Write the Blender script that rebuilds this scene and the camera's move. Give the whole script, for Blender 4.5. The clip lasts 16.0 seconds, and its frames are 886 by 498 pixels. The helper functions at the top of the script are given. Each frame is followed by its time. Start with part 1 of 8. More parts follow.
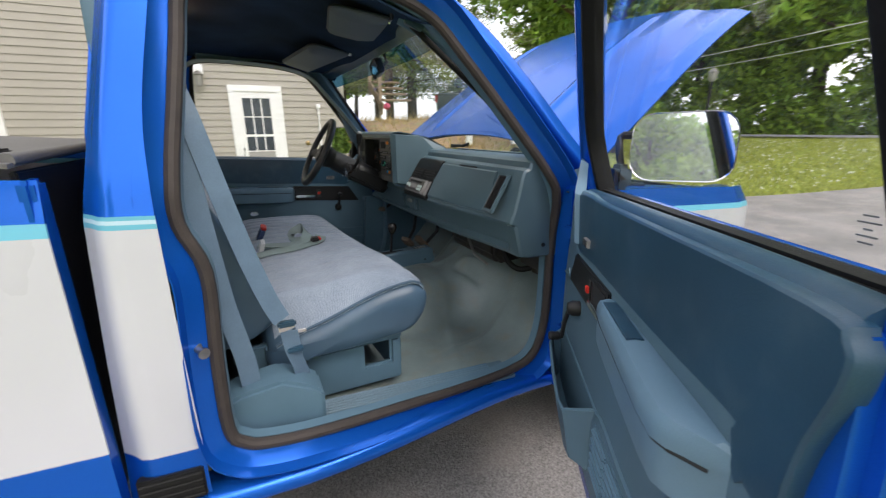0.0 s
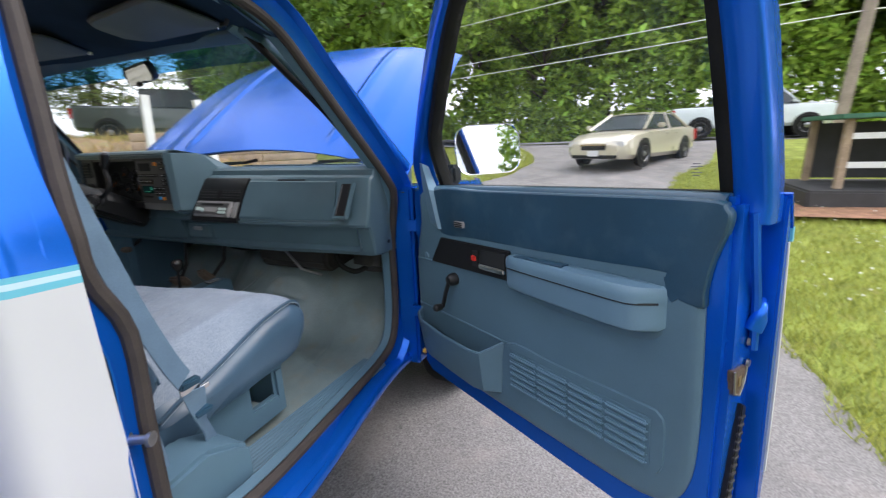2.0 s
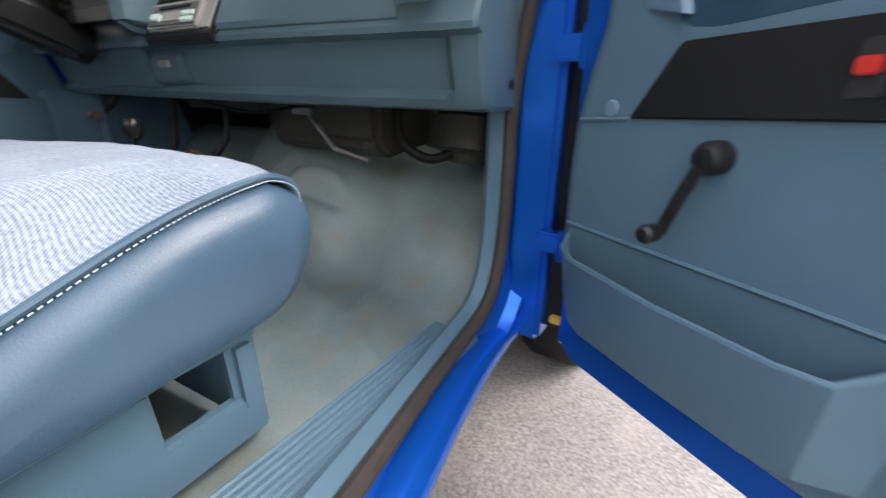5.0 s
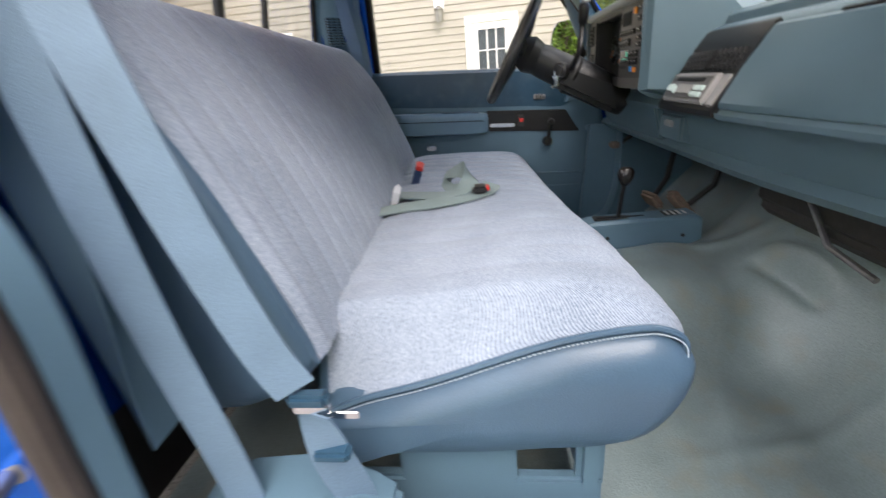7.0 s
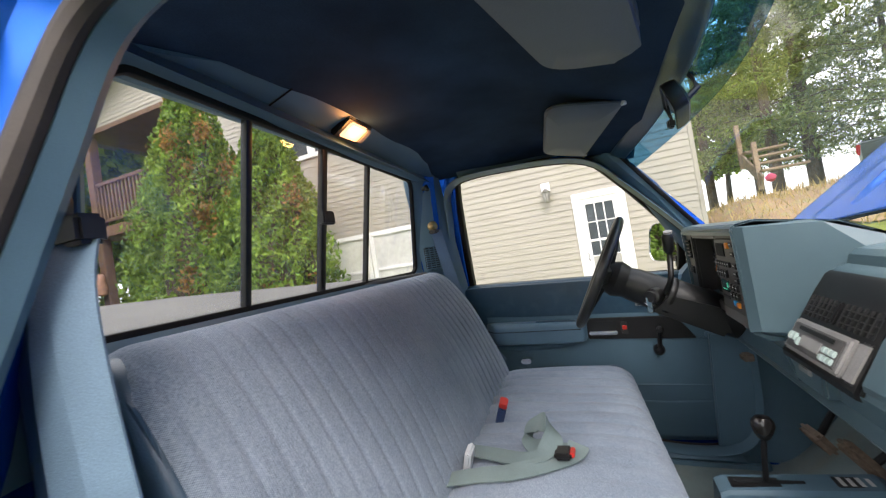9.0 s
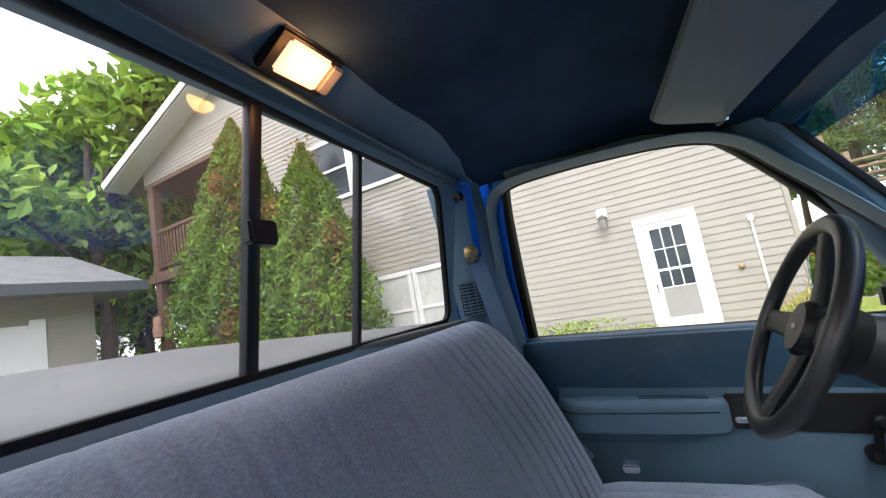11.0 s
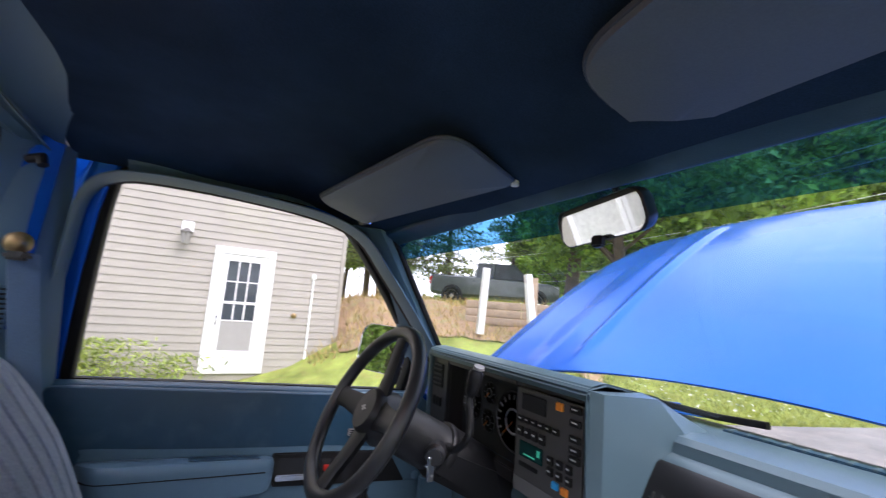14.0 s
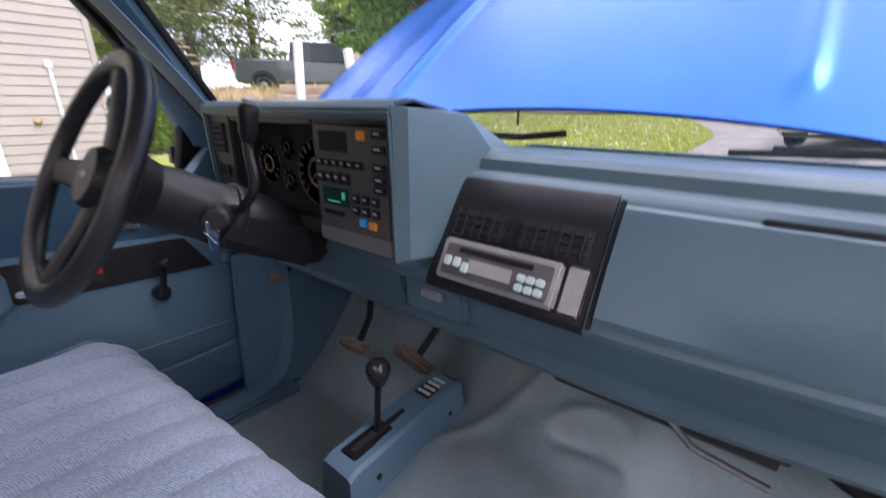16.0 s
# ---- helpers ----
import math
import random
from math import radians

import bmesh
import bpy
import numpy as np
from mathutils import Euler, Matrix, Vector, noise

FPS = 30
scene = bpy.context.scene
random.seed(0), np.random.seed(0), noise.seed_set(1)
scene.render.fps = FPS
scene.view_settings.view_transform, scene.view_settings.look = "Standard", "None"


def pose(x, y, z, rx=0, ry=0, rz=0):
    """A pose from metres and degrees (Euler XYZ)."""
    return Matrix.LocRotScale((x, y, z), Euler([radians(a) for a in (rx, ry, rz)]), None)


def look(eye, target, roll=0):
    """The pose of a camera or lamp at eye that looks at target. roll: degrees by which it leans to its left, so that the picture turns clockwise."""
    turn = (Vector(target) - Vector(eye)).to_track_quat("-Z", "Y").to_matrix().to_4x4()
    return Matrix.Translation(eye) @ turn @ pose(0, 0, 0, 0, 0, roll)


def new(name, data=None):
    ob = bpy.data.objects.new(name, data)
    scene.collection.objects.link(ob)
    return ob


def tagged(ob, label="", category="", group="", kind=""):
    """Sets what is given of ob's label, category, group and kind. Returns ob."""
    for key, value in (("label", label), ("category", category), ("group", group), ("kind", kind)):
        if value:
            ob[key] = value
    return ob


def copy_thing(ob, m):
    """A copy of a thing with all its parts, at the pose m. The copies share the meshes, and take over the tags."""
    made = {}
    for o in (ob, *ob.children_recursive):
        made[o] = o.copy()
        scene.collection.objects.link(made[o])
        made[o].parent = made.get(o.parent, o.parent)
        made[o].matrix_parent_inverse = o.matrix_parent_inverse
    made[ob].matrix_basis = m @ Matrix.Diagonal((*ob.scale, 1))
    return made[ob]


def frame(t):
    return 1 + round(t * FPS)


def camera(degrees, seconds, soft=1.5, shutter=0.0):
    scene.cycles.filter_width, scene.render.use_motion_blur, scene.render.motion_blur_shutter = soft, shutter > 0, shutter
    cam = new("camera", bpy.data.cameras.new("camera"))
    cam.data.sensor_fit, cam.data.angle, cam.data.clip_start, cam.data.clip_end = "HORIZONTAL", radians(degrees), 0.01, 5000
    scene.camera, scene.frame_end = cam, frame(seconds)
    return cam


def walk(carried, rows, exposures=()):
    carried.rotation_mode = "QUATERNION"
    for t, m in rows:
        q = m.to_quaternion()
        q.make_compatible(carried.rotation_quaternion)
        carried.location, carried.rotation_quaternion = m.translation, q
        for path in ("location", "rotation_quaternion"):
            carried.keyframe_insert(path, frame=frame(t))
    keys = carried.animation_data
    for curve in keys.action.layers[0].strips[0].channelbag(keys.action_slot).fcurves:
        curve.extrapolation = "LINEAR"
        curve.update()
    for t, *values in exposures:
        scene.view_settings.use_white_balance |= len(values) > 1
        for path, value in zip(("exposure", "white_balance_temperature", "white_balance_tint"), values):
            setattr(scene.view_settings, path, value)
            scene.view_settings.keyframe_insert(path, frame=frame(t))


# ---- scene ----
cam = camera(94.0, 16.0, soft=1.2, shutter=0.4)
PATH = [
    (0, (1.906, 0.101, 1.494), (0.174, 0.935, 0.94), -0.5),
    (0.5, (1.847, -0.043, 1.5), (0.268, 1.079, 1.001), -0.1),
    (1, (1.847, -0.176, 1.528), (0.423, 1.137, 1.028), -1.7),
    (1.5, (1.781, -0.299, 1.505), (0.637, 1.265, 1.007), -2.3),
    (2, (1.636, -0.358, 1.486), (0.866, 1.415, 0.975), -2.2),
    (2.5, (1.439, -0.304, 1.441), (1.033, 1.576, 0.895), -2.6),
    (3, (1.331, -0.178, 1.345), (1.248, 1.726, 0.738), -2.9),
    (3.2, (1.32, -0.11, 1.282), (1.318, 1.787, 0.651), -2.9),
    (5.3, (1.099, 0.352, 1.108), (-0.14, 1.687, 0.281), -0.7),
    (5.5, (1.085, 0.42, 1.1), (-0.329, 1.557, 0.259), -1.5),
    (6, (1.045, 0.537, 1.114), (-0.661, 1.174, 0.287), -3.3),
    (6.5, (1.041, 0.468, 1.2), (-0.789, 0.616, 0.405), -4.6),
    (7, (1.138, 0.376, 1.306), (-0.701, 0.143, 0.555), -5.4),
    (7.5, (1.22, 0.36, 1.434), (-0.61, -0.129, 0.792), -6.1),
    (8, (1.228, 0.408, 1.507), (-0.624, -0.206, 1.065), -6.3),
    (8.5, (1.127, 0.493, 1.533), (-0.747, -0.186, 1.373), -7.4),
    (9, (1.033, 0.506, 1.509), (-0.835, -0.208, 1.561), -9.2),
    (9.2, (0.992, 0.486, 1.486), (-0.866, -0.246, 1.602), -10.0),
    (11.3, (0.429, 0.292, 1.534), (-1.344, -0.593, 1.799), -10.5),
    (11.5, (0.406, 0.282, 1.539), (-1.411, -0.512, 1.8), -9.4),
    (12, (0.395, 0.244, 1.563), (-1.534, -0.214, 1.824), -5.7),
    (12.5, (0.416, 0.215, 1.59), (-1.564, 0.162, 1.862), -1.6),
    (13, (0.435, 0.198, 1.594), (-1.516, 0.519, 1.89), 1.6),
    (13.5, (0.465, 0.188, 1.601), (-1.413, 0.8, 1.913), 3.6),
    (14, (0.456, 0.185, 1.6), (-1.292, 1.115, 1.884), 4.5),
    (14.5, (0.442, 0.203, 1.593), (-1.162, 1.383, 1.776), 4.9),
    (15, (0.436, 0.219, 1.573), (-1.023, 1.586, 1.545), 4.4),
    (15.3, (0.44, 0.229, 1.549), (-0.941, 1.663, 1.359), 3.8),
    (15.5, (0.432, 0.252, 1.537), (-0.894, 1.715, 1.218), 2.9),
    (16, (0.37, 0.343, 1.479), (-0.81, 1.816, 0.819), 0.0),
]
walk(cam, [(t, look(eye, target, roll)) for t, eye, target, roll in PATH], exposures=[(0, 1.0, 6650, 13), (1, 1.06, 6150, 15), (2, 1.1, 6250, 15), (3.2, 1.26, 6400, 9), (5.5, 1.98, 6750, 17), (6.5, 1.97, 6800, 18), (7.5, 1.80, 6850, 15), (8.3, 1.62, 6800, 15), (9, 1.74, 6700, 14), (11.5, 1.68, 6150, 17), (12.5, 1.68, 6050, 20), (14.5, 1.66, 6100, 26), (16, 1.70, 6200, 30)])

# ---------- world and sun ----------
world = bpy.data.worlds.new("sky")
scene.world = world
world.use_nodes = True
wn = world.node_tree
sky = wn.nodes.new("ShaderNodeTexSky")
sky.sky_type, sky.sun_disc = "NISHITA", False
sky.sun_elevation, sky.sun_rotation = radians(52), radians(70)
sky.air_density, sky.dust_density, sky.ozone_density = 1.0, 4.0, 0.6
# broken white cloud over all of the sky
cloud_at, cloud, cover, veil = (wn.nodes.new("ShaderNode" + k) for k in ("TexCoord", "TexNoise", "ValToRGB", "MixRGB"))
cloud.inputs["Scale"].default_value, cloud.inputs["Detail"].default_value, cloud.inputs["Roughness"].default_value = 2.6, 6, 0.55
cover.color_ramp.elements[0].position, cover.color_ramp.elements[1].position = 0.38, 0.56
cover.color_ramp.elements[0].color = (0.52, 0.52, 0.52, 1)
veil.inputs[2].default_value = (8.2, 8.4, 8.7, 1)
wn.links.new(cloud_at.outputs["Generated"], cloud.inputs["Vector"]), wn.links.new(cloud.outputs[0], cover.inputs[0])
wn.links.new(cover.outputs[0], veil.inputs[0]), wn.links.new(sky.outputs[0], veil.inputs[1])
wn.links.new(veil.outputs[0], wn.nodes["Background"].inputs[0])
wn.nodes["Background"].inputs[1].default_value = 0.15
sun = new("sun", bpy.data.lights.new("sun", "SUN"))
sun.data.energy, sun.data.angle, sun.data.color = 0.8, radians(30), (1.0, 0.96, 0.9)
sun.matrix_world = look((20, 8, 28), (0, 0, 0))

# ---------- materials ----------
def material(name, color, rough=0.6, metal=0.0, vary=0.12, scale=8.0, fine=0.0, fine_scale=300.0, bump=0.0, coat=0.0, spec=0.5, dirt=None, dirt_amount=0.0):
    """A surface with variation at two scales, and relief."""
    m = bpy.data.materials.new(name)
    m.use_nodes = True
    nt = m.node_tree
    b = nt.nodes["Principled BSDF"]
    b.inputs["Roughness"].default_value, b.inputs["Metallic"].default_value = rough, metal
    b.inputs["Coat Weight"].default_value, b.inputs["Coat Roughness"].default_value = coat, 0.04
    b.inputs["Specular IOR Level"].default_value = spec
    tc = nt.nodes.new("ShaderNodeTexCoord")
    big = nt.nodes.new("ShaderNodeTexNoise")
    big.inputs["Scale"].default_value, big.inputs["Detail"].default_value = scale, 5
    nt.links.new(tc.outputs["Object"], big.inputs["Vector"])
    ramp = nt.nodes.new("ShaderNodeValToRGB")
    c = Vector(color)
    lo, hi = c * (1 - vary), c * (1 + vary)
    ramp.color_ramp.elements[0].color, ramp.color_ramp.elements[0].position = (*lo, 1), 0.3
    ramp.color_ramp.elements[1].color, ramp.color_ramp.elements[1].position = (*[min(1, v) for v in hi], 1), 0.7
    nt.links.new(big.outputs[0], ramp.inputs[0])
    out = ramp.outputs[0]
    small = nt.nodes.new("ShaderNodeTexNoise")
    small.inputs["Scale"].default_value, small.inputs["Detail"].default_value = fine_scale, 3
    nt.links.new(tc.outputs["Object"], small.inputs["Vector"])
    if fine:
        mix = nt.nodes.new("ShaderNodeMixRGB")
        mix.blend_type, mix.inputs[0].default_value = "OVERLAY", fine
        nt.links.new(out, mix.inputs[1]), nt.links.new(small.outputs[0], mix.inputs[2])
        out = mix.outputs[0]
    if dirt:
        spots = nt.nodes.new("ShaderNodeTexNoise")
        spots.inputs["Scale"].default_value, spots.inputs["Detail"].default_value = scale * 2.3, 8
        nt.links.new(tc.outputs["Object"], spots.inputs["Vector"])
        mask = nt.nodes.new("ShaderNodeValToRGB")
        mask.color_ramp.elements[0].position, mask.color_ramp.elements[1].position = 0.5, 0.72
        mask.color_ramp.elements[1].color = (dirt_amount,) * 3 + (1,)
        nt.links.new(spots.outputs[0], mask.inputs[0])
        mix = nt.nodes.new("ShaderNodeMixRGB")
        nt.links.new(mask.outputs[0], mix.inputs[0]), nt.links.new(out, mix.inputs[1])
        mix.inputs[2].default_value = (*dirt, 1)
        out = mix.outputs[0]
    nt.links.new(out, b.inputs["Base Color"])
    rr = nt.nodes.new("ShaderNodeMapRange")
    rr.inputs["To Min"].default_value, rr.inputs["To Max"].default_value = max(0.02, rough - 0.07), min(1, rough + 0.07)
    nt.links.new(big.outputs[0], rr.inputs[0]), nt.links.new(rr.outputs[0], b.inputs["Roughness"])
    if bump:
        bp = nt.nodes.new("ShaderNodeBump")
        bp.inputs["Strength"].default_value, bp.inputs["Distance"].default_value = 1.0, bump
        nt.links.new(small.outputs[0], bp.inputs["Height"]), nt.links.new(bp.outputs[0], b.inputs["Normal"])
    return m


def glass(name, tint=(1, 1, 1), rough=0.0, amount=1.0, haze=0.0, film=(0.75, 0.75, 0.73)):
    """Thin pane: clear with a Fresnel gloss; haze is put in as a film of dust and wiping streaks."""
    m = bpy.data.materials.new(name)
    m.use_nodes = True
    nt = m.node_tree
    nt.nodes.remove(nt.nodes["Principled BSDF"])
    tr, gl, mx, fr, pw, ad = (nt.nodes.new("ShaderNode" + k) for k in ("BsdfTransparent", "BsdfGlossy", "MixShader", "LayerWeight", "Math", "Math"))
    tr.inputs[0].default_value = (*tint, 1)
    gl.inputs["Roughness"].default_value = rough
    fr.inputs[0].default_value = 0.5
    pw.operation, ad.operation = "POWER", "MULTIPLY_ADD"
    pw.inputs[1].default_value, ad.inputs[1].default_value, ad.inputs[2].default_value = 4.0, 0.7 * amount, 0.045 * amount
    nt.links.new(fr.outputs["Facing"], pw.inputs[0]), nt.links.new(pw.outputs[0], ad.inputs[0]), nt.links.new(ad.outputs[0], mx.inputs[0])
    nt.links.new(tr.outputs[0], mx.inputs[1]), nt.links.new(gl.outputs[0], mx.inputs[2])
    out = mx.outputs[0]
    if haze:
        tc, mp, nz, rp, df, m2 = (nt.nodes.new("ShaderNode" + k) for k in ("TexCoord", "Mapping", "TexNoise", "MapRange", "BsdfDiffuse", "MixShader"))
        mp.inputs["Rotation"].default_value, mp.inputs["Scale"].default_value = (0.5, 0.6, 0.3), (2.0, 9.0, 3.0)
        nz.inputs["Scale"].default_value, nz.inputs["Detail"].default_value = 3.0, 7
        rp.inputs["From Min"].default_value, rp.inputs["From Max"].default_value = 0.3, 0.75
        rp.inputs["To Min"].default_value, rp.inputs["To Max"].default_value = haze * 0.5, haze * 1.6
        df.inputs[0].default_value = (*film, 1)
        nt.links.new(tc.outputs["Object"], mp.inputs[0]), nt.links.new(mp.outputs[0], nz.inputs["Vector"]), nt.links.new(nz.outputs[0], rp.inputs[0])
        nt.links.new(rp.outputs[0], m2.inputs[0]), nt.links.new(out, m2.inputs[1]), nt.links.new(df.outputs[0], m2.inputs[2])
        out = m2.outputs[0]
    nt.links.new(out, nt.nodes["Material Output"].inputs[0])
    return m


def glowing(name, color, strength):
    m = bpy.data.materials.new(name)
    m.use_nodes = True
    b = m.node_tree.nodes["Principled BSDF"]
    b.inputs["Base Color"].default_value = (*color, 1)
    b.inputs["Emission Color"].default_value, b.inputs["Emission Strength"].default_value = (*color, 1), strength
    return m


BLUE = material("blue_metallic_paint", (0.005, 0.108, 0.55), 0.22, 0.5, 0.06, 3, 0.2, 900, 0, 0.12, spec=0.3)
WHITE = material("white_paint", (0.53, 0.54, 0.58), 0.3, 0.0, 0.03, 3, 0, 300, 0, 0.6)
TEAL_STRIPE = material("turquoise_stripe", (0.12, 0.42, 0.55), 0.35, 0, 0.05, 5)
PALE_STRIPE = material("pale_blue_stripe", (0.45, 0.62, 0.72), 0.35, 0, 0.05, 5)
RUBBER = material("black_rubber", (0.009, 0.009, 0.009), 0.6, 0, 0.3, 12, 0.3, 200, 0.0004, spec=0.2)
SEAL = material("worn_rubber_seal", (0.036, 0.028, 0.025), 0.72, 0, 0.25, 20, 0.2, 250, 0.0003)
TRIM = material("blue_grey_plastic", (0.088, 0.158, 0.212), 0.42, 0, 0.09, 5, 0.12, 700, 0.00025, spec=0.35)
# darker copy of TRIM: the dash's weaker light put in as colour
DASH_SHADED = material("dash_shaded_trim", (0.074, 0.122, 0.148), 0.32, 0, 0.1, 5, 0.12, 700, 0.0003)
TRIM_DARK = material("dark_blue_vinyl", (0.016, 0.054, 0.094), 0.36, 0, 0.2, 6, 0.12, 500, 0.0003, spec=0.5, dirt=(0.07, 0.12, 0.16), dirt_amount=0.4)
TRIM_PALE = material("light_blue_grey_plastic", (0.122, 0.212, 0.290), 0.38, 0, 0.07, 5, 0.1, 700, 0.0002)
VINYL = material("blue_vinyl", (0.052, 0.096, 0.146), 0.32, 0, 0.1, 7, 0.12, 400, 0.0004)
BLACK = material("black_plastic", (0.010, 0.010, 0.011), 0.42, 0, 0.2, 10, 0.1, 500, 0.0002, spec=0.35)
BLACK_SOFT = material("black_grained_rim", (0.02, 0.02, 0.021), 0.36, 0, 0.2, 25, 0.2, 400, 0.0003)
CHROME = material("chrome", (0.75, 0.75, 0.76), 0.12, 1.0, 0.04, 20)
STEEL = material("dull_steel", (0.32, 0.31, 0.30), 0.4, 0.9, 0.2, 40)
BRASS = material("yellowed_bolt", (0.35, 0.25, 0.12), 0.4, 0.8, 0.25, 60)
HEADLINER = material("navy_headliner_cloth", (0.018, 0.037, 0.070), 0.95, 0, 0.4, 4, 0.4, 500, 0.0005, spec=0.1)
ASPHALT = material("worn_asphalt", (0.225, 0.215, 0.21), 0.9, 0, 0.2, 1.3, 0.9, 110, 0.005, spec=0.2, dirt=(0.33, 0.295, 0.275), dirt_amount=0.6)
GRASS = material("grass", (0.25, 0.30, 0.07), 0.95, 0, 0.35, 2.5, 0.5, 60, 0.02, spec=0.1, dirt=(0.30, 0.24, 0.09), dirt_amount=0.5)
SIDING = material("beige_vinyl_siding", (0.335, 0.312, 0.272), 0.55, 0, 0.05, 1.5, 0.1, 80, 0.0003)
WHITE_TRIM = material("white_trim_paint", (0.78, 0.78, 0.79), 0.45, 0, 0.04, 4, 0.05, 100, 0.0003)
CLEAR = glass("clear_pane", (0.97, 0.98, 0.98), haze=0.025)

# ---------- mesh helpers ----------
def finish(name, bm, mat, smooth=0.6):
    bmesh.ops.recalc_face_normals(bm, faces=bm.faces)
    wide = [f for f in bm.faces if len(f.verts) > 6]
    if wide:
        bmesh.ops.triangulate(bm, faces=wide, ngon_method="EAR_CLIP")
    me = bpy.data.meshes.new(name)
    bm.to_mesh(me)
    bm.free()
    if smooth:
        me.shade_smooth()
        me.set_sharp_from_angle(angle=smooth)
    for m in mat if isinstance(mat, (list, tuple)) else [mat]:
        me.materials.append(m)
    return me


def thing(name, at, label="", category="", group="", kind=""):
    ob = new(name)
    ob.empty_display_size = 0.1
    ob.location = at
    return tagged(ob, label, category, group, kind)


def base_of(ob):
    at = Vector((0, 0, 0))
    while ob:
        at = at + ob.location
        ob = ob.parent
    return at


def part(name, bm, mat, parent=None, label="", smooth=0.6):
    """One mesh object under a thing or a part; the bmesh is in the thing's unturned world place."""
    if parent:
        bmesh.ops.translate(bm, verts=bm.verts, vec=-base_of(parent))
    ob = new(name, finish(name, bm, mat, smooth))
    ob.parent = parent
    if label:
        ob["label"] = label
    return ob


def single(name, bm, mat, at, label="", category="", group="", kind="", smooth=0.6):
    bmesh.ops.translate(bm, verts=bm.verts, vec=-Vector(at))
    ob = new(name, finish(name, bm, mat, smooth))
    ob.location = at
    return tagged(ob, label, category, group, kind)


def join(*bms):
    out = bms[0]
    for b in bms[1:]:
        me = bpy.data.meshes.new("tmp")
        b.to_mesh(me)
        b.free()
        out.from_mesh(me)
        bpy.data.meshes.remove(me)
    return out


def box(lo, hi, r=0.0, seg=2, m=None):
    bm = bmesh.new()
    bmesh.ops.create_cube(bm, size=1)
    lo, hi = Vector(lo), Vector(hi)
    for v in bm.verts:
        v.co = Vector([(lo[i] + hi[i]) / 2 + v.co[i] * (hi[i] - lo[i]) for i in range(3)])
    if r:
        bmesh.ops.bevel(bm, geom=bm.edges[:], offset=r, segments=seg, affect="EDGES", clamp_overlap=True)
    if m is not None:
        bmesh.ops.transform(bm, matrix=m, verts=bm.verts)
    return bm


def prism(pts, axis, a, b, r=0.0, seg=2):
    """A polygon of (u, v) pushed out along an axis from a to b; x: (y, z), y: (x, z), z: (x, y)."""
    def place(u, v, w):
        return {"x": (w, u, v), "y": (u, w, v), "z": (u, v, w)}[axis]
    bm = bmesh.new()
    r0 = [bm.verts.new(place(u, v, a)) for u, v in pts]
    r1 = [bm.verts.new(place(u, v, b)) for u, v in pts]
    bm.faces.new(r0), bm.faces.new(r1[::-1])
    for i in range(len(pts)):
        j = (i + 1) % len(pts)
        bm.faces.new((r0[i], r1[i], r1[j], r0[j]))
    if r:
        bmesh.ops.recalc_face_normals(bm, faces=bm.faces)
        bmesh.ops.bevel(bm, geom=bm.edges[:], offset=r, segments=seg, affect="EDGES", clamp_overlap=True)
    return bm


def loft(rings, closed=True, caps=True):
    bm = bmesh.new()
    rows = [[bm.verts.new(p) for p in ring] for ring in rings]
    n = len(rows[0])
    for a, b in zip(rows, rows[1:]):
        for i in range(n if closed else n - 1):
            j = (i + 1) % n
            bm.faces.new((a[i], a[j], b[j], b[i]))
    if caps and closed:
        bm.faces.new(rows[0][::-1]), bm.faces.new(rows[-1])
    return bm


def thick(bm, d):
    """Gives a sheet a thickness."""
    bmesh.ops.recalc_face_normals(bm, faces=bm.faces)
    bmesh.ops.solidify(bm, geom=bm.faces[:], thickness=d)
    return bm


def sheet(fn, nu, nv, d=0.0):
    bm = loft([[fn(i / nu, j / nv) for i in range(nu + 1)] for j in range(nv + 1)], closed=False)
    return thick(bm, d) if d else bm


def smooth_path(pts, n=6, closed=False):
    """Catmull-Rom through points."""
    p = [Vector(q) for q in pts]
    out = []
    k = len(p)
    for i in range(k if closed else k - 1):
        a, b, c, d = (p[(i - 1) % k] if closed or i else p[0]), p[i], p[(i + 1) % k], (p[(i + 2) % k] if closed or i + 2 < k else p[-1])
        for s in range(n):
            t = s / n
            out.append(0.5 * (2 * b + (c - a) * t + (2 * a - 5 * b + 4 * c - d) * t * t + (3 * b - a - 3 * c + d) * t ** 3))
    if not closed:
        out.append(p[-1])
    return out


def sweep(path, section, closed=False, up=(0, 0, 1), twist=None):
    """A closed section of (u, v) carried along a path: u across, v along the local up."""
    p = [Vector(q) for q in path]
    n = len(p)
    rings = []
    for i in range(n):
        a, b = (p[(i - 1) % n], p[(i + 1) % n]) if closed else (p[max(0, i - 1)], p[min(n - 1, i + 1)])
        t = (b - a).normalized()
        side = t.cross(Vector(up))
        side = side.normalized() if side.length > 1e-4 else t.orthogonal().normalized()
        vert = side.cross(t)
        if twist:
            q = Matrix.Rotation(twist(i / max(1, n - 1)), 3, t)
            side, vert = q @ side, q @ vert
        rings.append([p[i] + side * u + vert * v for u, v in section])
    if closed:
        rings.append(rings[0])
        bm = loft(rings, True, False)
        bmesh.ops.remove_doubles(bm, verts=bm.verts, dist=1e-6)
        return bm
    return loft(rings)


def circle(r, n=10, sy=1.0):
    return [(r * math.cos(2 * math.pi * i / n), r * sy * math.sin(2 * math.pi * i / n)) for i in range(n)]


def tube(pts, r, n=10, closed=False, smooth=0):
    return sweep(smooth_path(pts, smooth, closed) if smooth else pts, circle(r, n), closed, up=(0.01, 0.02, 1))


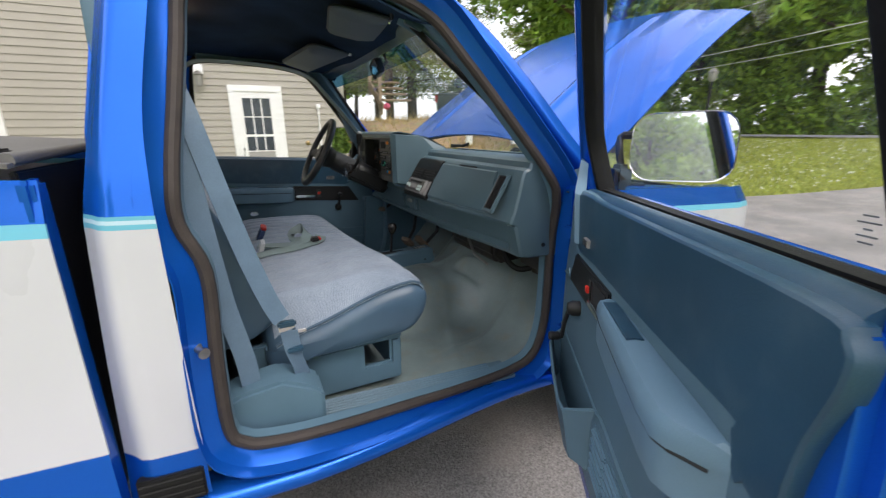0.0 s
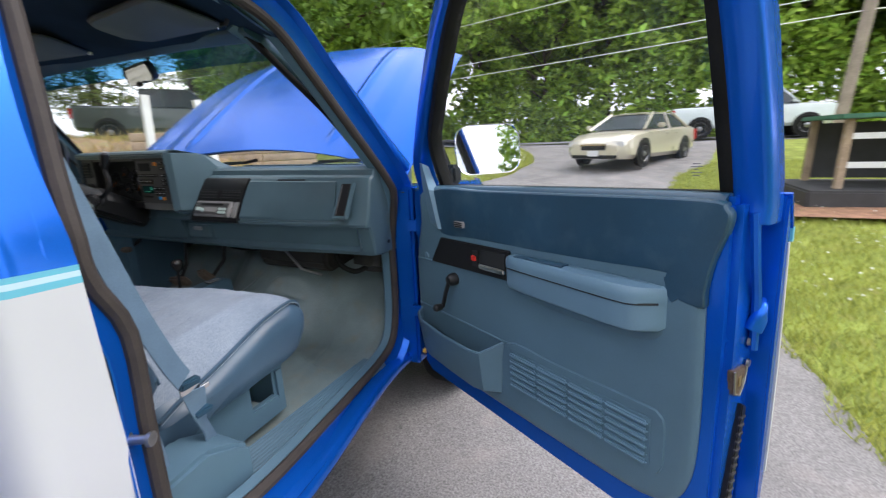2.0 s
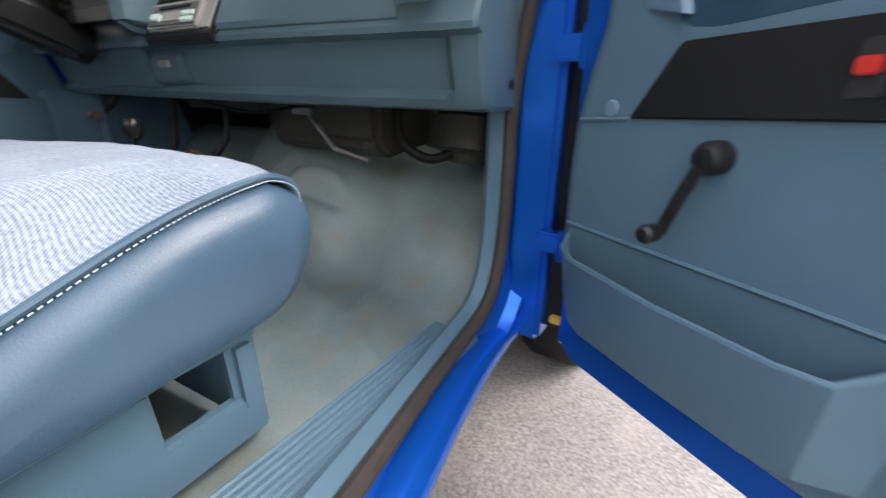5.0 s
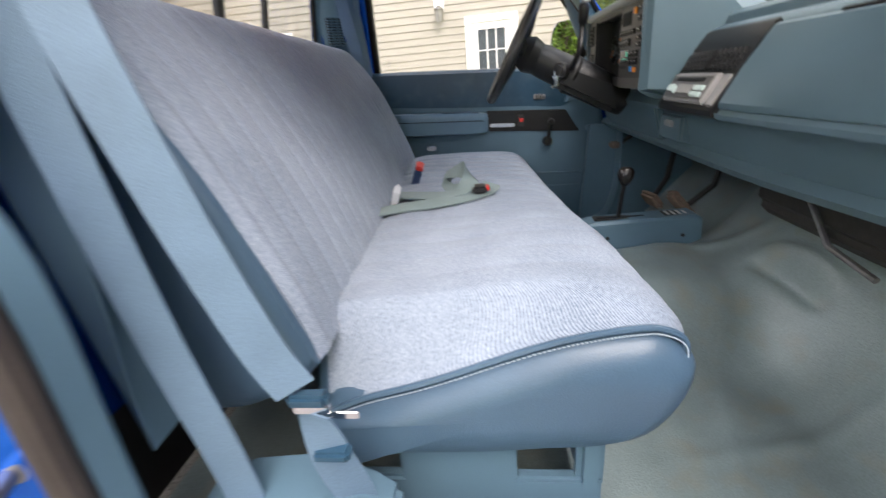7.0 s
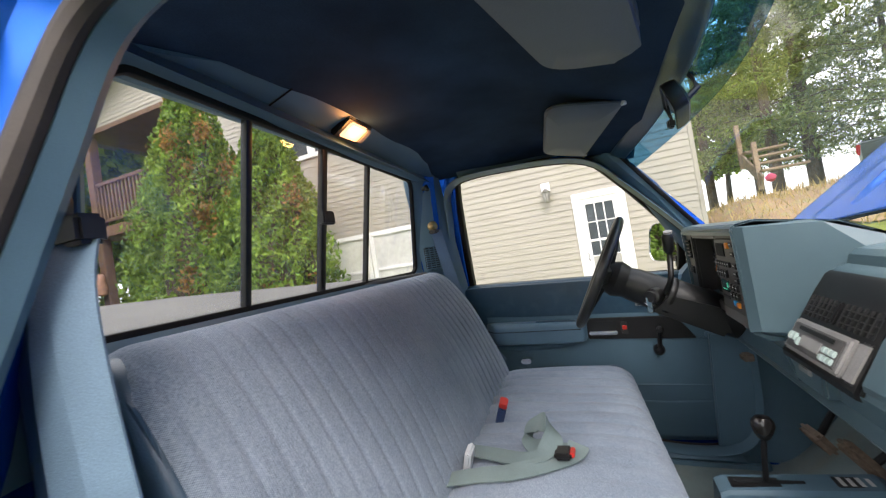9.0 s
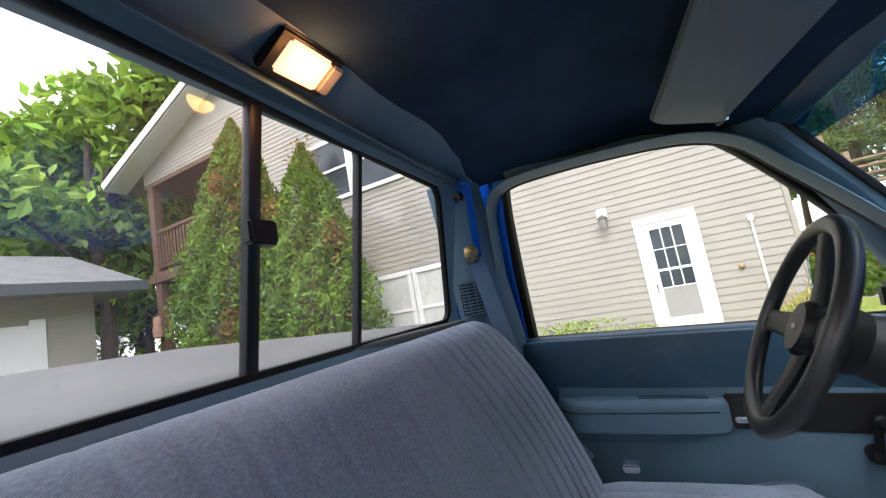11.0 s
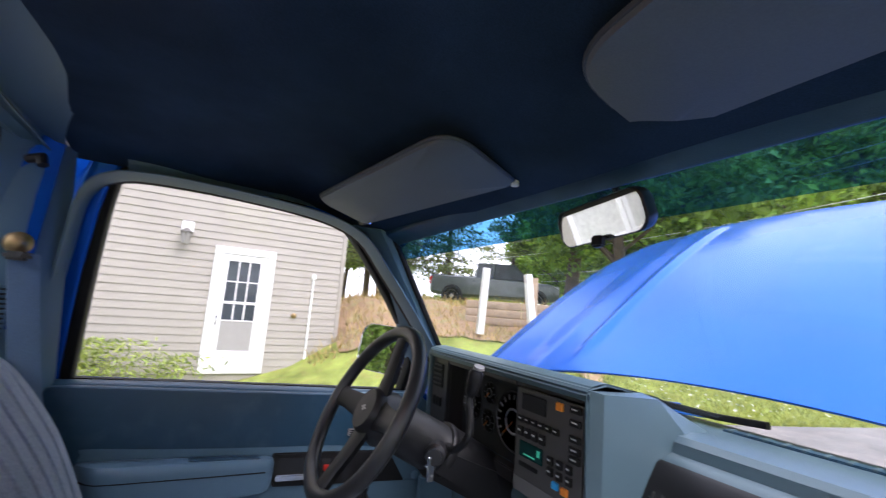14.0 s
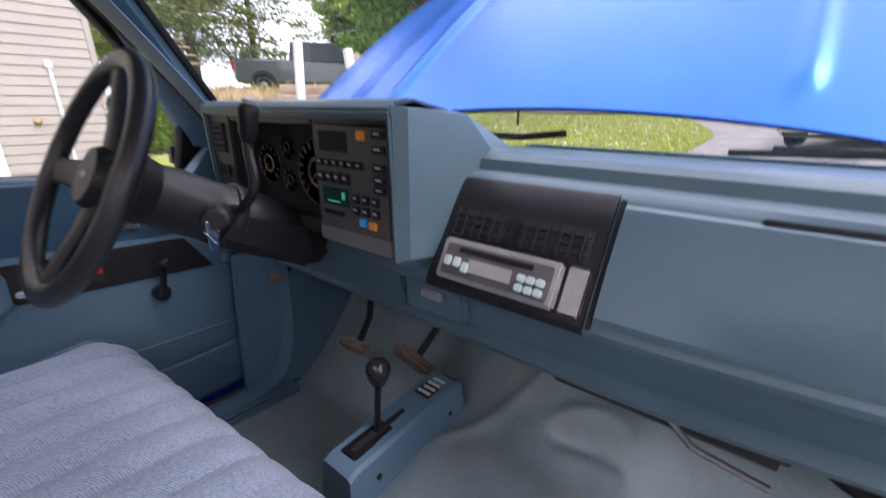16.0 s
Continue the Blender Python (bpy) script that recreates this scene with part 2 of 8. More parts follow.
def lathe(profile, at, ahead=(0, 0, 1), n=20):
    """A profile of (radius, height) turned round an axis through at."""
    q = Vector(ahead).to_track_quat("Z", "Y").to_matrix()
    rings = [[Vector(at) + q @ Vector((r * math.cos(2 * math.pi * i / n), r * math.sin(2 * math.pi * i / n), h)) for i in range(n)] for r, h in profile]
    return loft(rings)


def rounded(w, h, r, n=4):
    """A rounded rectangle of (u, v) round the origin."""
    out = []
    for cx, cy, a0 in ((w / 2 - r, h / 2 - r, 0), (-w / 2 + r, h / 2 - r, 90), (-w / 2 + r, -h / 2 + r, 180), (w / 2 - r, -h / 2 + r, 270)):
        for k in range(n + 1):
            a = radians(a0 + 90 * k / n)
            out.append((cx + r * math.cos(a), cy + r * math.sin(a)))
    return out


def ease(a, b, x):
    t = max(0.0, min(1.0, (x - a) / (b - a)))
    return t * t * (3 - 2 * t)


def wob(p, scale, amount):
    return noise.noise(Vector(p) * scale) * amount

# ---------- pickup truck: body ----------
GROUND = 0.09
truck = thing("pickup_truck", (0.0, 0.6, GROUND), "blue and white pickup truck with raised hood on worn asphalt", "pickup truck")


def side_x(y, z):
    """Half width of the cab at the door seal: tapered to the front, leaning in above the belt."""
    low = ease(1.45, 1.1, z)
    return 0.905 - 0.075 * (1 - low) * ease(0.3, 1.05, y) - 0.123 * low * ease(0.1, 0.95, y) - 0.33 * max(0, z - 1.36)


SEAL_LOOP = [(-0.005, 0.80), (0.025, 0.748), (0.09, 0.728), (0.28, 0.714), (0.46, 0.698), (0.64, 0.677), (0.80, 0.669), (0.92, 0.680), (1.000, 0.712), (1.042, 0.78), (1.062, 0.90), (1.064, 1.10),
             (1.06, 1.24), (1.045, 1.34), (1.00, 1.42), (0.92, 1.525), (0.82, 1.645), (0.73, 1.745), (0.65, 1.825), (0.54, 1.865), (0.36, 1.878),
             (0.18, 1.874), (0.085, 1.855), (0.035, 1.80), (0.015, 1.68), (-0.005, 1.55), (-0.025, 1.42), (-0.03, 1.31), (0.005, 1.20), (-0.003, 1.0)]


def opening(side, grow, dx, n=4):
    """The door opening's loop, grown outwards in its plane and moved across."""
    base = smooth_path([(0, y, z) for y, z in SEAL_LOOP], n, True)
    mid = Vector((0, 0.5, 1.25))
    out = []
    k = len(base)
    for i, p in enumerate(base):
        t = (base[(i + 1) % k] - base[i - 1]).normalized()
        nrm = Vector((0, t.z, -t.y))
        if nrm.dot(p - mid) < 0:
            nrm = -nrm
        q = p + nrm * grow
        out.append(Vector((side * (side_x(p.y, p.z) + dx), q.y - (0.115 + 0.03 * ease(0.4, 0.1, p.y) if side < 0 else 0), q.z - (0.016 * ease(1.4, 1.8, p.z) if side < 0 else 0))))
    return out


def strip(*loops):
    """A band through closed loops."""
    bm = bmesh.new()
    rows = [[bm.verts.new(p) for p in loop] for loop in loops]
    k = len(rows[0])
    for a, b in zip(rows, rows[1:]):
        for i in range(k):
            j = (i + 1) % k
            bm.faces.new((a[i], a[j], b[j], b[i]))
    return bm


PLATE0, PLATE1 = 0.695, 0.805
for s, hand in ((1, "passenger"), (-1, "driver")):
    # painted jamb, rubber seal, plastic inner moulding round the opening
    part("door_jamb", thick(strip(opening(s, 0.06, 0.058), opening(s, 0.052, 0.03), opening(s, 0.03, 0.012), opening(s, 0.012, 0.006)), 0.003), BLUE, truck)
    part("door_seal", sweep(opening(s, 0.0, 0.008), circle(0.0150, 10), True, up=(1, 0, 0)), SEAL, truck, "worn black rubber door seal")
    part("inner_moulding", thick(strip(opening(s, 0.004, 0.0), opening(s, -0.012, -0.004), opening(s, -0.016, -0.03), opening(s, -0.006, -0.042 if s > 0 else -0.075)), 0.003), TRIM, truck)

    # outer skin behind the door: cab corner, white below the stripe, blue above
    def skin(z0, z1, mat, name, n=10):
        def fn(u, v):
            z = z0 + (z1 - z0) * v
            lean = 0.33 * max(0, z - 1.36)
            back = ease(0.55, 1.0, u)
            y_front = -0.058 + 0.055 * ease(1.45, 1.9, z)
            y_rear = -0.181 + (0.165 if z > 1.317 else 0.067) * (z - 1.317)
            y = y_front + (y_rear - y_front) * u
            y -= 0.115 if s < 0 else 0.0
            x = 0.965 - lean * 0.95 - 0.05 * back * back - 0.018 * ease(1.1, 0.7, z)
            return (s * x, y, z)
        return part(name, sheet(fn, 8, n, 0.004), mat, truck)
    skin(0.79, 1.312, WHITE, "cab_corner_lower")
    skin(1.312, 1.322, TEAL_STRIPE, "stripe", 1)
    skin(1.322, 1.330, PALE_STRIPE, "stripe", 1)
    skin(1.330, 1.338, TEAL_STRIPE, "stripe", 1)
    skin(1.338, 1.90, BLUE, "cab_corner_upper", 14)
    skin(0.66, 0.79, BLUE, "cab_corner_sill", 5)
    # rocker panel
    rocker = []
    for k in range(15):
        y = -0.21 + 1.29 * k / 14
        xo = 0.968 - 0.120 * ease(0.1, 1.05, y)
        rocker.append([Vector((s * (xo + dx), y, z)) for dx, z in ((-0.06, 0.654), (-0.025, 0.652), (-0.010, 0.646), (-0.002, 0.636), (0.0, 0.622), (-0.006, 0.606), (-0.03, 0.585), (-0.12, 0.57), (-0.12, 0.64))])
    part("rocker_panel", loft(rocker), BLUE, truck, smooth=0.6)
    # sill tread with ribs
    part("sill_plate", prism([(0.02, 0.60), (0.93, 0.60), (0.93, 0.668), (0.02, 0.668)], "x", min(s * PLATE0, s * PLATE1), max(s * PLATE0, s * PLATE1), 0.006), TRIM, truck, "ribbed blue plastic sill plate")
    for k in range(8):
        x = s * (PLATE0 + 0.010 + 0.0125 * k)
        part("sill_rib", box((x - 0.004, 0.22, 0.66), (x + 0.004, 0.86, 0.6725), 0.003, 1), TRIM, truck)
    # front pillar outside, between windshield and door
    pil = [(1.10, 1.37, 0.87), (1.02, 1.47, 0.835), (0.92, 1.60, 0.79), (0.80, 1.735, 0.745), (0.70, 1.82, 0.71), (0.60, 1.875, 0.685)]
    if s < 0:
        rail = [((-0.735, 0.50, 1.832), (-0.655, 0.605, 1.818)), ((-0.775, 0.575, 1.755), (-0.690, 0.68, 1.72)), ((-0.812, 0.66, 1.66), (-0.730, 0.76, 1.62)), ((-0.865, 0.74, 1.51), (-0.775, 0.85, 1.49)), ((-0.90, 0.80, 1.39), (-0.81, 0.94, 1.375))]
        rings_in, rings_out = [], []
        for a, b in rail:
            a, b = Vector(a), Vector(b)
            c, inward, out = (a + b) / 2, Vector((0.022, -0.018, -0.016)), Vector((-0.03, 0.02, 0.025))
            rings_in.append([a, a.lerp(b, 0.2) + inward * 0.8, c + inward, a.lerp(b, 0.8) + inward * 0.8, b, c + out * 0.4])
            rings_out.append([a + out * 0.6, c + out * 0.5, b + Vector((-0.035, -0.012, 0.012)), c + out * 1.6])
        part("pillar_trim", loft(rings_in), TRIM, truck)
        part("windshield_pillar", loft(rings_out), BLUE, truck)
    else:
        part("windshield_pillar", sweep(smooth_path([(s * (x - 0.035), y + 0.035, z + 0.012) for y, z, x in pil], 4), rounded(0.06, 0.045, 0.015), up=(s * 1, 0.3, 0.3)), BLUE, truck)
        part("pillar_trim", sweep(smooth_path([(s * (x - 0.085), y + 0.0, z - 0.035) for y, z, x in pil], 4), rounded(0.085, 0.05, 0.02), up=(s * 1, 0.3, 0.3)), TRIM, truck)
    # front hinge pillar
    back = 0.0 if s > 0 else 0.135
    part("hinge_pillar", box((min(s * 0.80, s * 0.888), 1.07 - back, 0.60), (max(s * 0.80, s * 0.888), 1.16, 1.37), 0.012), BLUE, truck)
    # black backing: shade of the gap at the hinges put in as colour
    part("hinge_gap_shade", box((min(s * 0.86, s * 0.93), 1.125 - back, 0.62), (max(s * 0.86, s * 0.93), 1.15, 1.36), 0.004), BLACK, truck)
    for z in (0.86, 1.22):
        part("door_hinge", join(box((min(s * 0.87, s * 0.935), 1.045 - back, z - 0.022), (max(s * 0.87, s * 0.935), 1.072 - back, z + 0.022), 0.005), lathe([(0.009, -0.034), (0.009, 0.034)], (s * 0.925, 1.045 - back, z), n=10)), BLUE, truck)
    # kick panel
    part("kick_panel", prism([(1.045 - 1.9 * back, 0.64), (1.20, 0.64), (1.30, 0.80), (1.22, 1.12), (1.05 - 1.7 * back, 1.12)], "x", min(s * 0.758, s * 0.785), max(s * 0.758, s * 0.785), 0.004), TRIM, truck)

# striker bolt
part("door_striker", join(box((0.913, -0.046, 1.000), (0.927, -0.040, 1.062), 0.002), lathe([(0.013, 0), (0.013, 0.006), (0.008, 0.008), (0.007, 0.036), (0.012, 0.038), (0.012, 0.045)], (0.918, -0.040, 1.03), (0.9, 0.45, 0), 14)), STEEL, truck, "bare steel door striker")

# roof skin and headliner
def roof(u, v):
    x, y = -1 + 2 * u, -0.20 + 0.88 * v
    w = 0.745 - 0.03 * ease(0.3, 0.7, y)
    z = 1.905 + 0.045 * (1 - x ** 2) + 0.02 * math.sin(math.pi * v) - 0.035 * ease(0.35, 0.7, y)
    return (w * x, y, z)


part("roof", sheet(roof, 16, 12, 0.004), BLUE, truck)


def liner(u, v):
    x, y = -1 + 2 * u, -0.13 + 0.80 * v
    e = abs(x) ** 5
    z = 1.915 - 0.042 * e - 0.09 * ease(0.30, 0.68, y) + 0.004 * noise.noise(Vector((x * 3, y * 5, 0)))
    return (0.72 * x, y, z)


part("headliner", sheet(liner, 28, 20, 0.006), HEADLINER, truck, "dark navy cloth headliner with faint creases")
for s in (1, -1):
    part("roof_rail_trim", sweep(smooth_path([(s * 0.70, 0.66, 1.80), (s * 0.71, 0.5, 1.862), (s * 0.712, 0.3, 1.885), (s * 0.712, 0.12, 1.88), (s * 0.70, -0.03, 1.862)], 4), rounded(0.055, 0.03, 0.01), up=(s, 0, 1)), TRIM, truck)
part("windshield_header_trim", sweep(smooth_path([(-0.66, 0.615, 1.795), (-0.35, 0.68, 1.825), (0, 0.705, 1.835), (0.35, 0.68, 1.825), (0.66, 0.615, 1.795)], 5), rounded(0.06, 0.025, 0.01), up=(0, 1, 2)), TRIM_DARK, truck)

# rear wall with the window opening
RW = dict(x0=-0.685, x1=0.745, z0=1.468, z1=1.870)


def rear_y(z):
    return -0.246 + 0.08 * (z - 1.468) / 0.40


def window_ring(cx, cz, w, h, r, y, taper=0.13):
    out = []
    for u, v in rounded(w, h, r, 5):
        x = cx + u * (1 - taper * (v / h + 0.5))
        out.append(Vector((x, rear_y(cz + v) + 0.085 * x + y, cz + v)))
    return out


rcx, rcz = (RW["x0"] + RW["x1"]) / 2, (RW["z0"] + RW["z1"]) / 2
rw, rh = RW["x1"] - RW["x0"], RW["z1"] - RW["z0"]
ring_out = [Vector(((rcx + u) * (1 - 0.36 * max(0, rcz - 0.25 + v - 1.36)), -0.140 + 0.165 * max(0, rcz - 0.25 + v - 1.317) + (0.07 * u if u < 0 else 0), rcz - 0.25 + v)) for u, v in rounded(1.70, 1.02, 0.04, 5)]
part("rear_wall_skin", thick(strip([p + Vector((0, -0.03, 0)) for p in ring_out], window_ring(rcx, rcz, rw + 0.02, rh + 0.02, 0.05, -0.012)), 0.004), BLUE, truck)
inner_out = [Vector((max(-0.80, min(0.80, rcx + u)) * (1 - 0.20 * max(0, rcz - 0.25 + v - 1.36)), -0.10 + 0.07 * u, min(1.86, rcz - 0.25 + v))) for u, v in rounded(1.62, 1.0, 0.04, 5)]
part("rear_wall_trim", thick(strip(inner_out, window_ring(rcx, rcz, rw + 0.07, rh + 0.045, 0.06, 0.035), window_ring(rcx, rcz, rw + 0.005, rh + 0.005, 0.05, 0.012)), 0.003), TRIM, truck)
part("rear_window_seal", sweep(window_ring(rcx, rcz, rw, rh, 0.05, 0.004), rounded(0.022, 0.016, 0.005, 2), True, up=(0, 1, 0)), RUBBER, truck)
pane = bmesh.new()
pane.faces.new([pane.verts.new(p) for p in window_ring(rcx, rcz, rw, rh, 0.05, -0.002)])
# stronger pale film: the haze in the rear glass put in as colour
DUSTY_HAZE = glass("dusty_haze_glass", (0.95, 0.96, 0.96), haze=0.13)
REAR_GLASS = part("rear_window_pane", pane, DUSTY_HAZE, truck, smooth=0)
REAR_GLASS.visible_shadow = False
for name, x, w in (("rear_window_bar", 0.366, 0.016), ("rear_window_bar", -0.187, 0.013), ("rear_window_centre_bar", 0.081, 0.022)):
    part(name, sweep([(x, rear_y(z) + 0.085 * x, z) for z in (RW["z0"], 1.67, RW["z1"])], rounded(w, 0.018, 0.003, 2), up=(0, 1, 0)), BLACK, truck)
part("slider_latch", box((0.048, -0.200, 1.657), (0.098, -0.176, 1.694), 0.004), BLACK, truck)

# header box above the rear window, with corner pieces
def header_ring(x):
    e = 0.085 * ease(0.30, 0.70, abs(x))
    drop = 0.045 * ease(0.35, 0.70, abs(x))
    prof = [(-0.185, 1.868), (-0.160, 1.861), (-0.142, 1.868), (-0.134, 1.884), (-0.042 - e, 1.908 - drop * 0.7), (-0.022 - e, 1.920 - drop), (-0.022 - e, 1.94), (-0.20, 1.94)]
    return [Vector((x, min(y, -0.10) + max(0, y + 0.10) + 0.045 * x, z)) for y, z in prof]


part("rear_header_trim", loft([header_ring(-0.70 + 0.071 * k) for k in range(21)]), TRIM, truck, "moulded header above the rear window", 0.35)
part("header_joint", sweep([(0.34, -0.145, 1.864), (0.34, -0.12, 1.882), (0.34, -0.03, 1.905)], circle(0.002, 5), up=(1, 0, 0)), RUBBER, truck)
for s in (1, -1):
    def corner(u, v):
        z = (1.33 if s > 0 else 1.0) + (0.55 if s > 0 else 0.88) * v
        lean = 0.33 * max(0, z - 1.36)
        a = Vector((0.865 - lean, -0.075 if s > 0 else -0.125, z))
        b = Vector(((0.755 if s > 0 else 0.715) - 0.55 * lean, -0.16 if s > 0 else -0.262, z))
        c = Vector((0.84 - lean, -0.14, z)) if s > 0 else Vector((0.735 - 0.62 * lean, -0.165, z))
        return tuple(Vector(((1 - u) ** 2 * a + 2 * u * (1 - u) * c + u * u * b)) * 1.0) if s > 0 else tuple(Vector((-1, 1, 1)) * ((1 - u) ** 2 * a + 2 * u * (1 - u) * c + u * u * b))
    part("corner_pillar_trim", sheet(corner, 8, 12, 0.004), TRIM, truck)

# windshield
def screen(u, v):
    x = -1 + 2 * u
    w = 0.635 + 0.16 * (1 - v)
    y = (1.235 - 0.16 * x * x) + ((0.715 - 0.10 * x * x) - (1.235 - 0.16 * x * x)) * v
    z = 1.368 + (1.835 - 0.03 * x * x - 1.368) * v - 0.01 * x * x
    return ((w + (0.03 if x < 0 else 0)) * x, y + 0.13 * (1 - v) * min(0, x), z)


# pale film adds haze to the windshield, blue film a blue haze to its band
SCREEN_MAT = glass("windshield_glass", (0.93, 0.96, 0.95), haze=0.06)
BAND = glass("blue_sun_band", (0.10, 0.31, 0.52), haze=0.18, film=(0.03, 0.22, 0.50))
screen_low = part("windshield", sheet(lambda u, v: screen(u, v * 0.86), 16, 6), SCREEN_MAT, truck, "clear curved windshield")
screen_top = part("sun_band", sheet(lambda u, v: screen(u, 0.86 + 0.14 * v), 16, 2), BAND, truck, "blue tinted band along the windshield top")
screen_low.visible_shadow = screen_top.visible_shadow = False
edge = [screen(u / 16, 0) for u in range(17)] + [screen(1, v / 8) for v in range(1, 9)] + [screen(1 - u / 16, 1) for u in range(1, 17)] + [screen(0, 1 - v / 8) for v in range(1, 8)]
part("windshield_gasket", sweep(edge, rounded(0.018, 0.016, 0.004, 2), True, up=(0, 1, 0.7)), RUBBER, truck)
# cowl
part("cowl", sheet(lambda u, v: ((-1 + 2 * u) * 0.86, (1.225 - 0.16 * (2 * u - 1) ** 2) + 0.20 * v, 1.295 + 0.01 * v), 14, 3, 0.004), BLACK, truck)
part("door_stop", box((0.915, 1.045, 0.676), (0.945, 1.065, 0.692), 0.003), material("yellow_zinc", (0.62, 0.42, 0.07), 0.5), truck)

# floor covering with the tunnel and the toe board
def floor_z(x, y):
    tun = 0.195 * math.exp(-((x - 0.02) / 0.24) ** 4) * ease(0.15, 0.9, y)
    toe = 0.34 * ease(0.95, 1.36, y)
    hump = 0.016 * math.exp(-((x - 0.33) / 0.08) ** 2 - ((y - 1.16) / 0.08) ** 2)
    s, d = (x - 0.131) * 0.873 + (y - 1.057) * 0.488, -(x - 0.131) * 0.488 + (y - 1.057) * 0.873
    run = ease(-0.05, 0.02, s) * ease(0.16, 0.11, s)
    fold = run * (0.020 * math.exp(-((d - 0.012) / 0.015) ** 2) - 0.020 * math.exp(-((d + 0.018) / 0.016) ** 2))
    fold += 0.010 * math.exp(-((y - 0.86 + (x - 0.4) * 0.35) / 0.022) ** 2 - ((x - 0.45) / 0.22) ** 2)
    fold += 0.008 * math.exp(-((x - 0.52 + (y - 0.8) * 0.2) / 0.02) ** 2 - ((y - 0.95) / 0.18) ** 2)
    fold += 0.012 * math.exp(-((x + 0.02 - (y - 1.0) * 0.6) / 0.02) ** 2 - ((y - 1.0) / 0.12) ** 2)
    return 0.645 + tun + toe + hump + fold + 0.005 * noise.noise(Vector((x * 7, y * 7, 1)))


FLOORMAT = material("grey_blue_rubber_floor", (0.180, 0.232, 0.236), 0.32, 0, 0.22, 5, 0.25, 260, 0.0008, dirt=(0.21, 0.20, 0.15), dirt_amount=0.55)
part("floor_covering", sheet(lambda u, v: ((-1 + 2 * u) * 0.80, -0.22 + 1.66 * v, floor_z((-1 + 2 * u) * 0.80, -0.22 + 1.66 * v)), 230, 220, 0.004), FLOORMAT, truck, "worn grey-blue rubber floor covering")
part("firewall", box((-0.86, 1.43, 0.6), (0.86, 1.45, 1.285)), BLACK, truck)
# unseen panels, added to keep outside light out of the footwell
for s in (1, -1):
    part("cowl_side_blocker", box((min(s * 0.80, s * 0.845), 1.155, 0.60), (max(s * 0.80, s * 0.845), 1.45, 1.30), 0.004), BLACK, truck)
part("under_body", box((-0.62, -0.2, 0.45), (0.62, 1.4, 0.60), 0.02), BLACK, truck)

# front fender on the passenger and driver side, with stripe and white flank
for s in (1, -1):
    def fender(z0, z1):
        def fn(u, v):
            y = 1.10 + 1.07 * u
            z = z0 + (z1 - z0) * v
            x = 0.955 - 0.02 * u * u - 0.11 * ease(0.72, 1.0, u) ** 2 - 0.06 * ease(1.25, 1.40, z) - 0.02 * ease(1.0, 0.6, z)
            return (s * x, y, z)
        return fn
    part("fender_lower", sheet(fender(0.60, 1.280), 8, 6, 0.004), WHITE, truck)
    part("stripe", sheet(fender(1.280, 1.300), 8, 1, 0.004), TEAL_STRIPE, truck)
    part("fender_upper", sheet(fender(1.300, 1.36), 8, 6, 0.004), BLUE, truck)
    part("fender_top", sheet(lambda u, v: (s * (0.90 - 0.13 * ease(0.72, 1.0, u) ** 2 - 0.16 * v), 1.10 + 1.07 * u, 1.36 + 0.015 * math.sin(math.pi * v) - 0.03 * u), 8, 4, 0.004), BLUE, truck)

# raised hood, hinged at the cowl
HOOD_TILT = radians(37.7)


def hood(u, v):
    x = -1 + 2 * u
    w = 0.865 - 0.07 * v ** 2
    ly = 1.05 * v - 0.02 - 0.13 * x * x * (1 - v) - 0.09 * x * x * v
    crown = 0.040 * (1 - x * x) - 0.012 * ease(0.90, 1.0, abs(x)) * abs(x)
    rib = ease(0.05, 0.13, v) * ease(0.98, 0.9, v)
    ridge = 0.012 * ease(0.76, 0.62, abs(x)) + 0.011 * math.exp(-((abs(x) - 0.50) / 0.022) ** 2) * rib
    lz = crown + ridge - 0.069 * v ** 4
    p = Vector((w * x, ly * math.cos(HOOD_TILT) - lz * math.sin(HOOD_TILT) + 0.077 * w * x, ly * math.sin(HOOD_TILT) + lz * math.cos(HOOD_TILT)))
    return tuple(p + Vector((-0.053, 1.231, 1.445)))


part("hood", sheet(hood, 150, 40, 0.006), BLUE, truck, "raised blue hood reflecting the sky")
part("hood_inner_panel", sheet(lambda u, v: tuple(Vector(hood(0.04 + 0.92 * u, 0.04 + 0.92 * v)) + Vector((0, 0.018, -0.03))), 24, 12, 0.006), BLACK, truck)
part("engine_bay", box((-0.70, 1.46, 0.7), (0.70, 2.0, 1.15), 0.03), BLACK, truck)

# wipers
for a, b, c in (((-0.30, 1.225, 1.40), (-0.08, 1.18, 1.412), (0.03, 1.15, 1.425)), ((0.30, 1.225, 1.40), (0.52, 1.165, 1.415), (0.74, 1.07, 1.42))):
    part("wiper", join(tube([a, b, c], 0.006, 6), sweep([Vector(a) + Vector((0.06, -0.03, 0.01)), b, Vector(c) + Vector((0.0, 0.0, 0))], rounded(0.012, 0.014, 0.003, 2))), RUBBER, truck)

# cargo bed with soft cover
def bed_side(s):
    def fn(z0, z1):
        return lambda u, v: (s * (0.972 - 0.02 * ease(1.3, 1.42, z0 + (z1 - z0) * v)), -0.218 - 2.0 * u, z0 + (z1 - z0) * v)
    part("bed_side_lower", sheet(fn(0.845, 1.305), 6, 4, 0.006), WHITE, truck)
    part("stripe", sheet(fn(1.305, 1.331), 6, 1, 0.006), TEAL_STRIPE, truck)
    part("bed_side_upper", sheet(fn(1.331, 1.405), 6, 3, 0.006), BLUE, truck)
    part("bed_side_sill", sheet(fn(0.62, 0.845), 6, 3, 0.006), BLUE, truck)


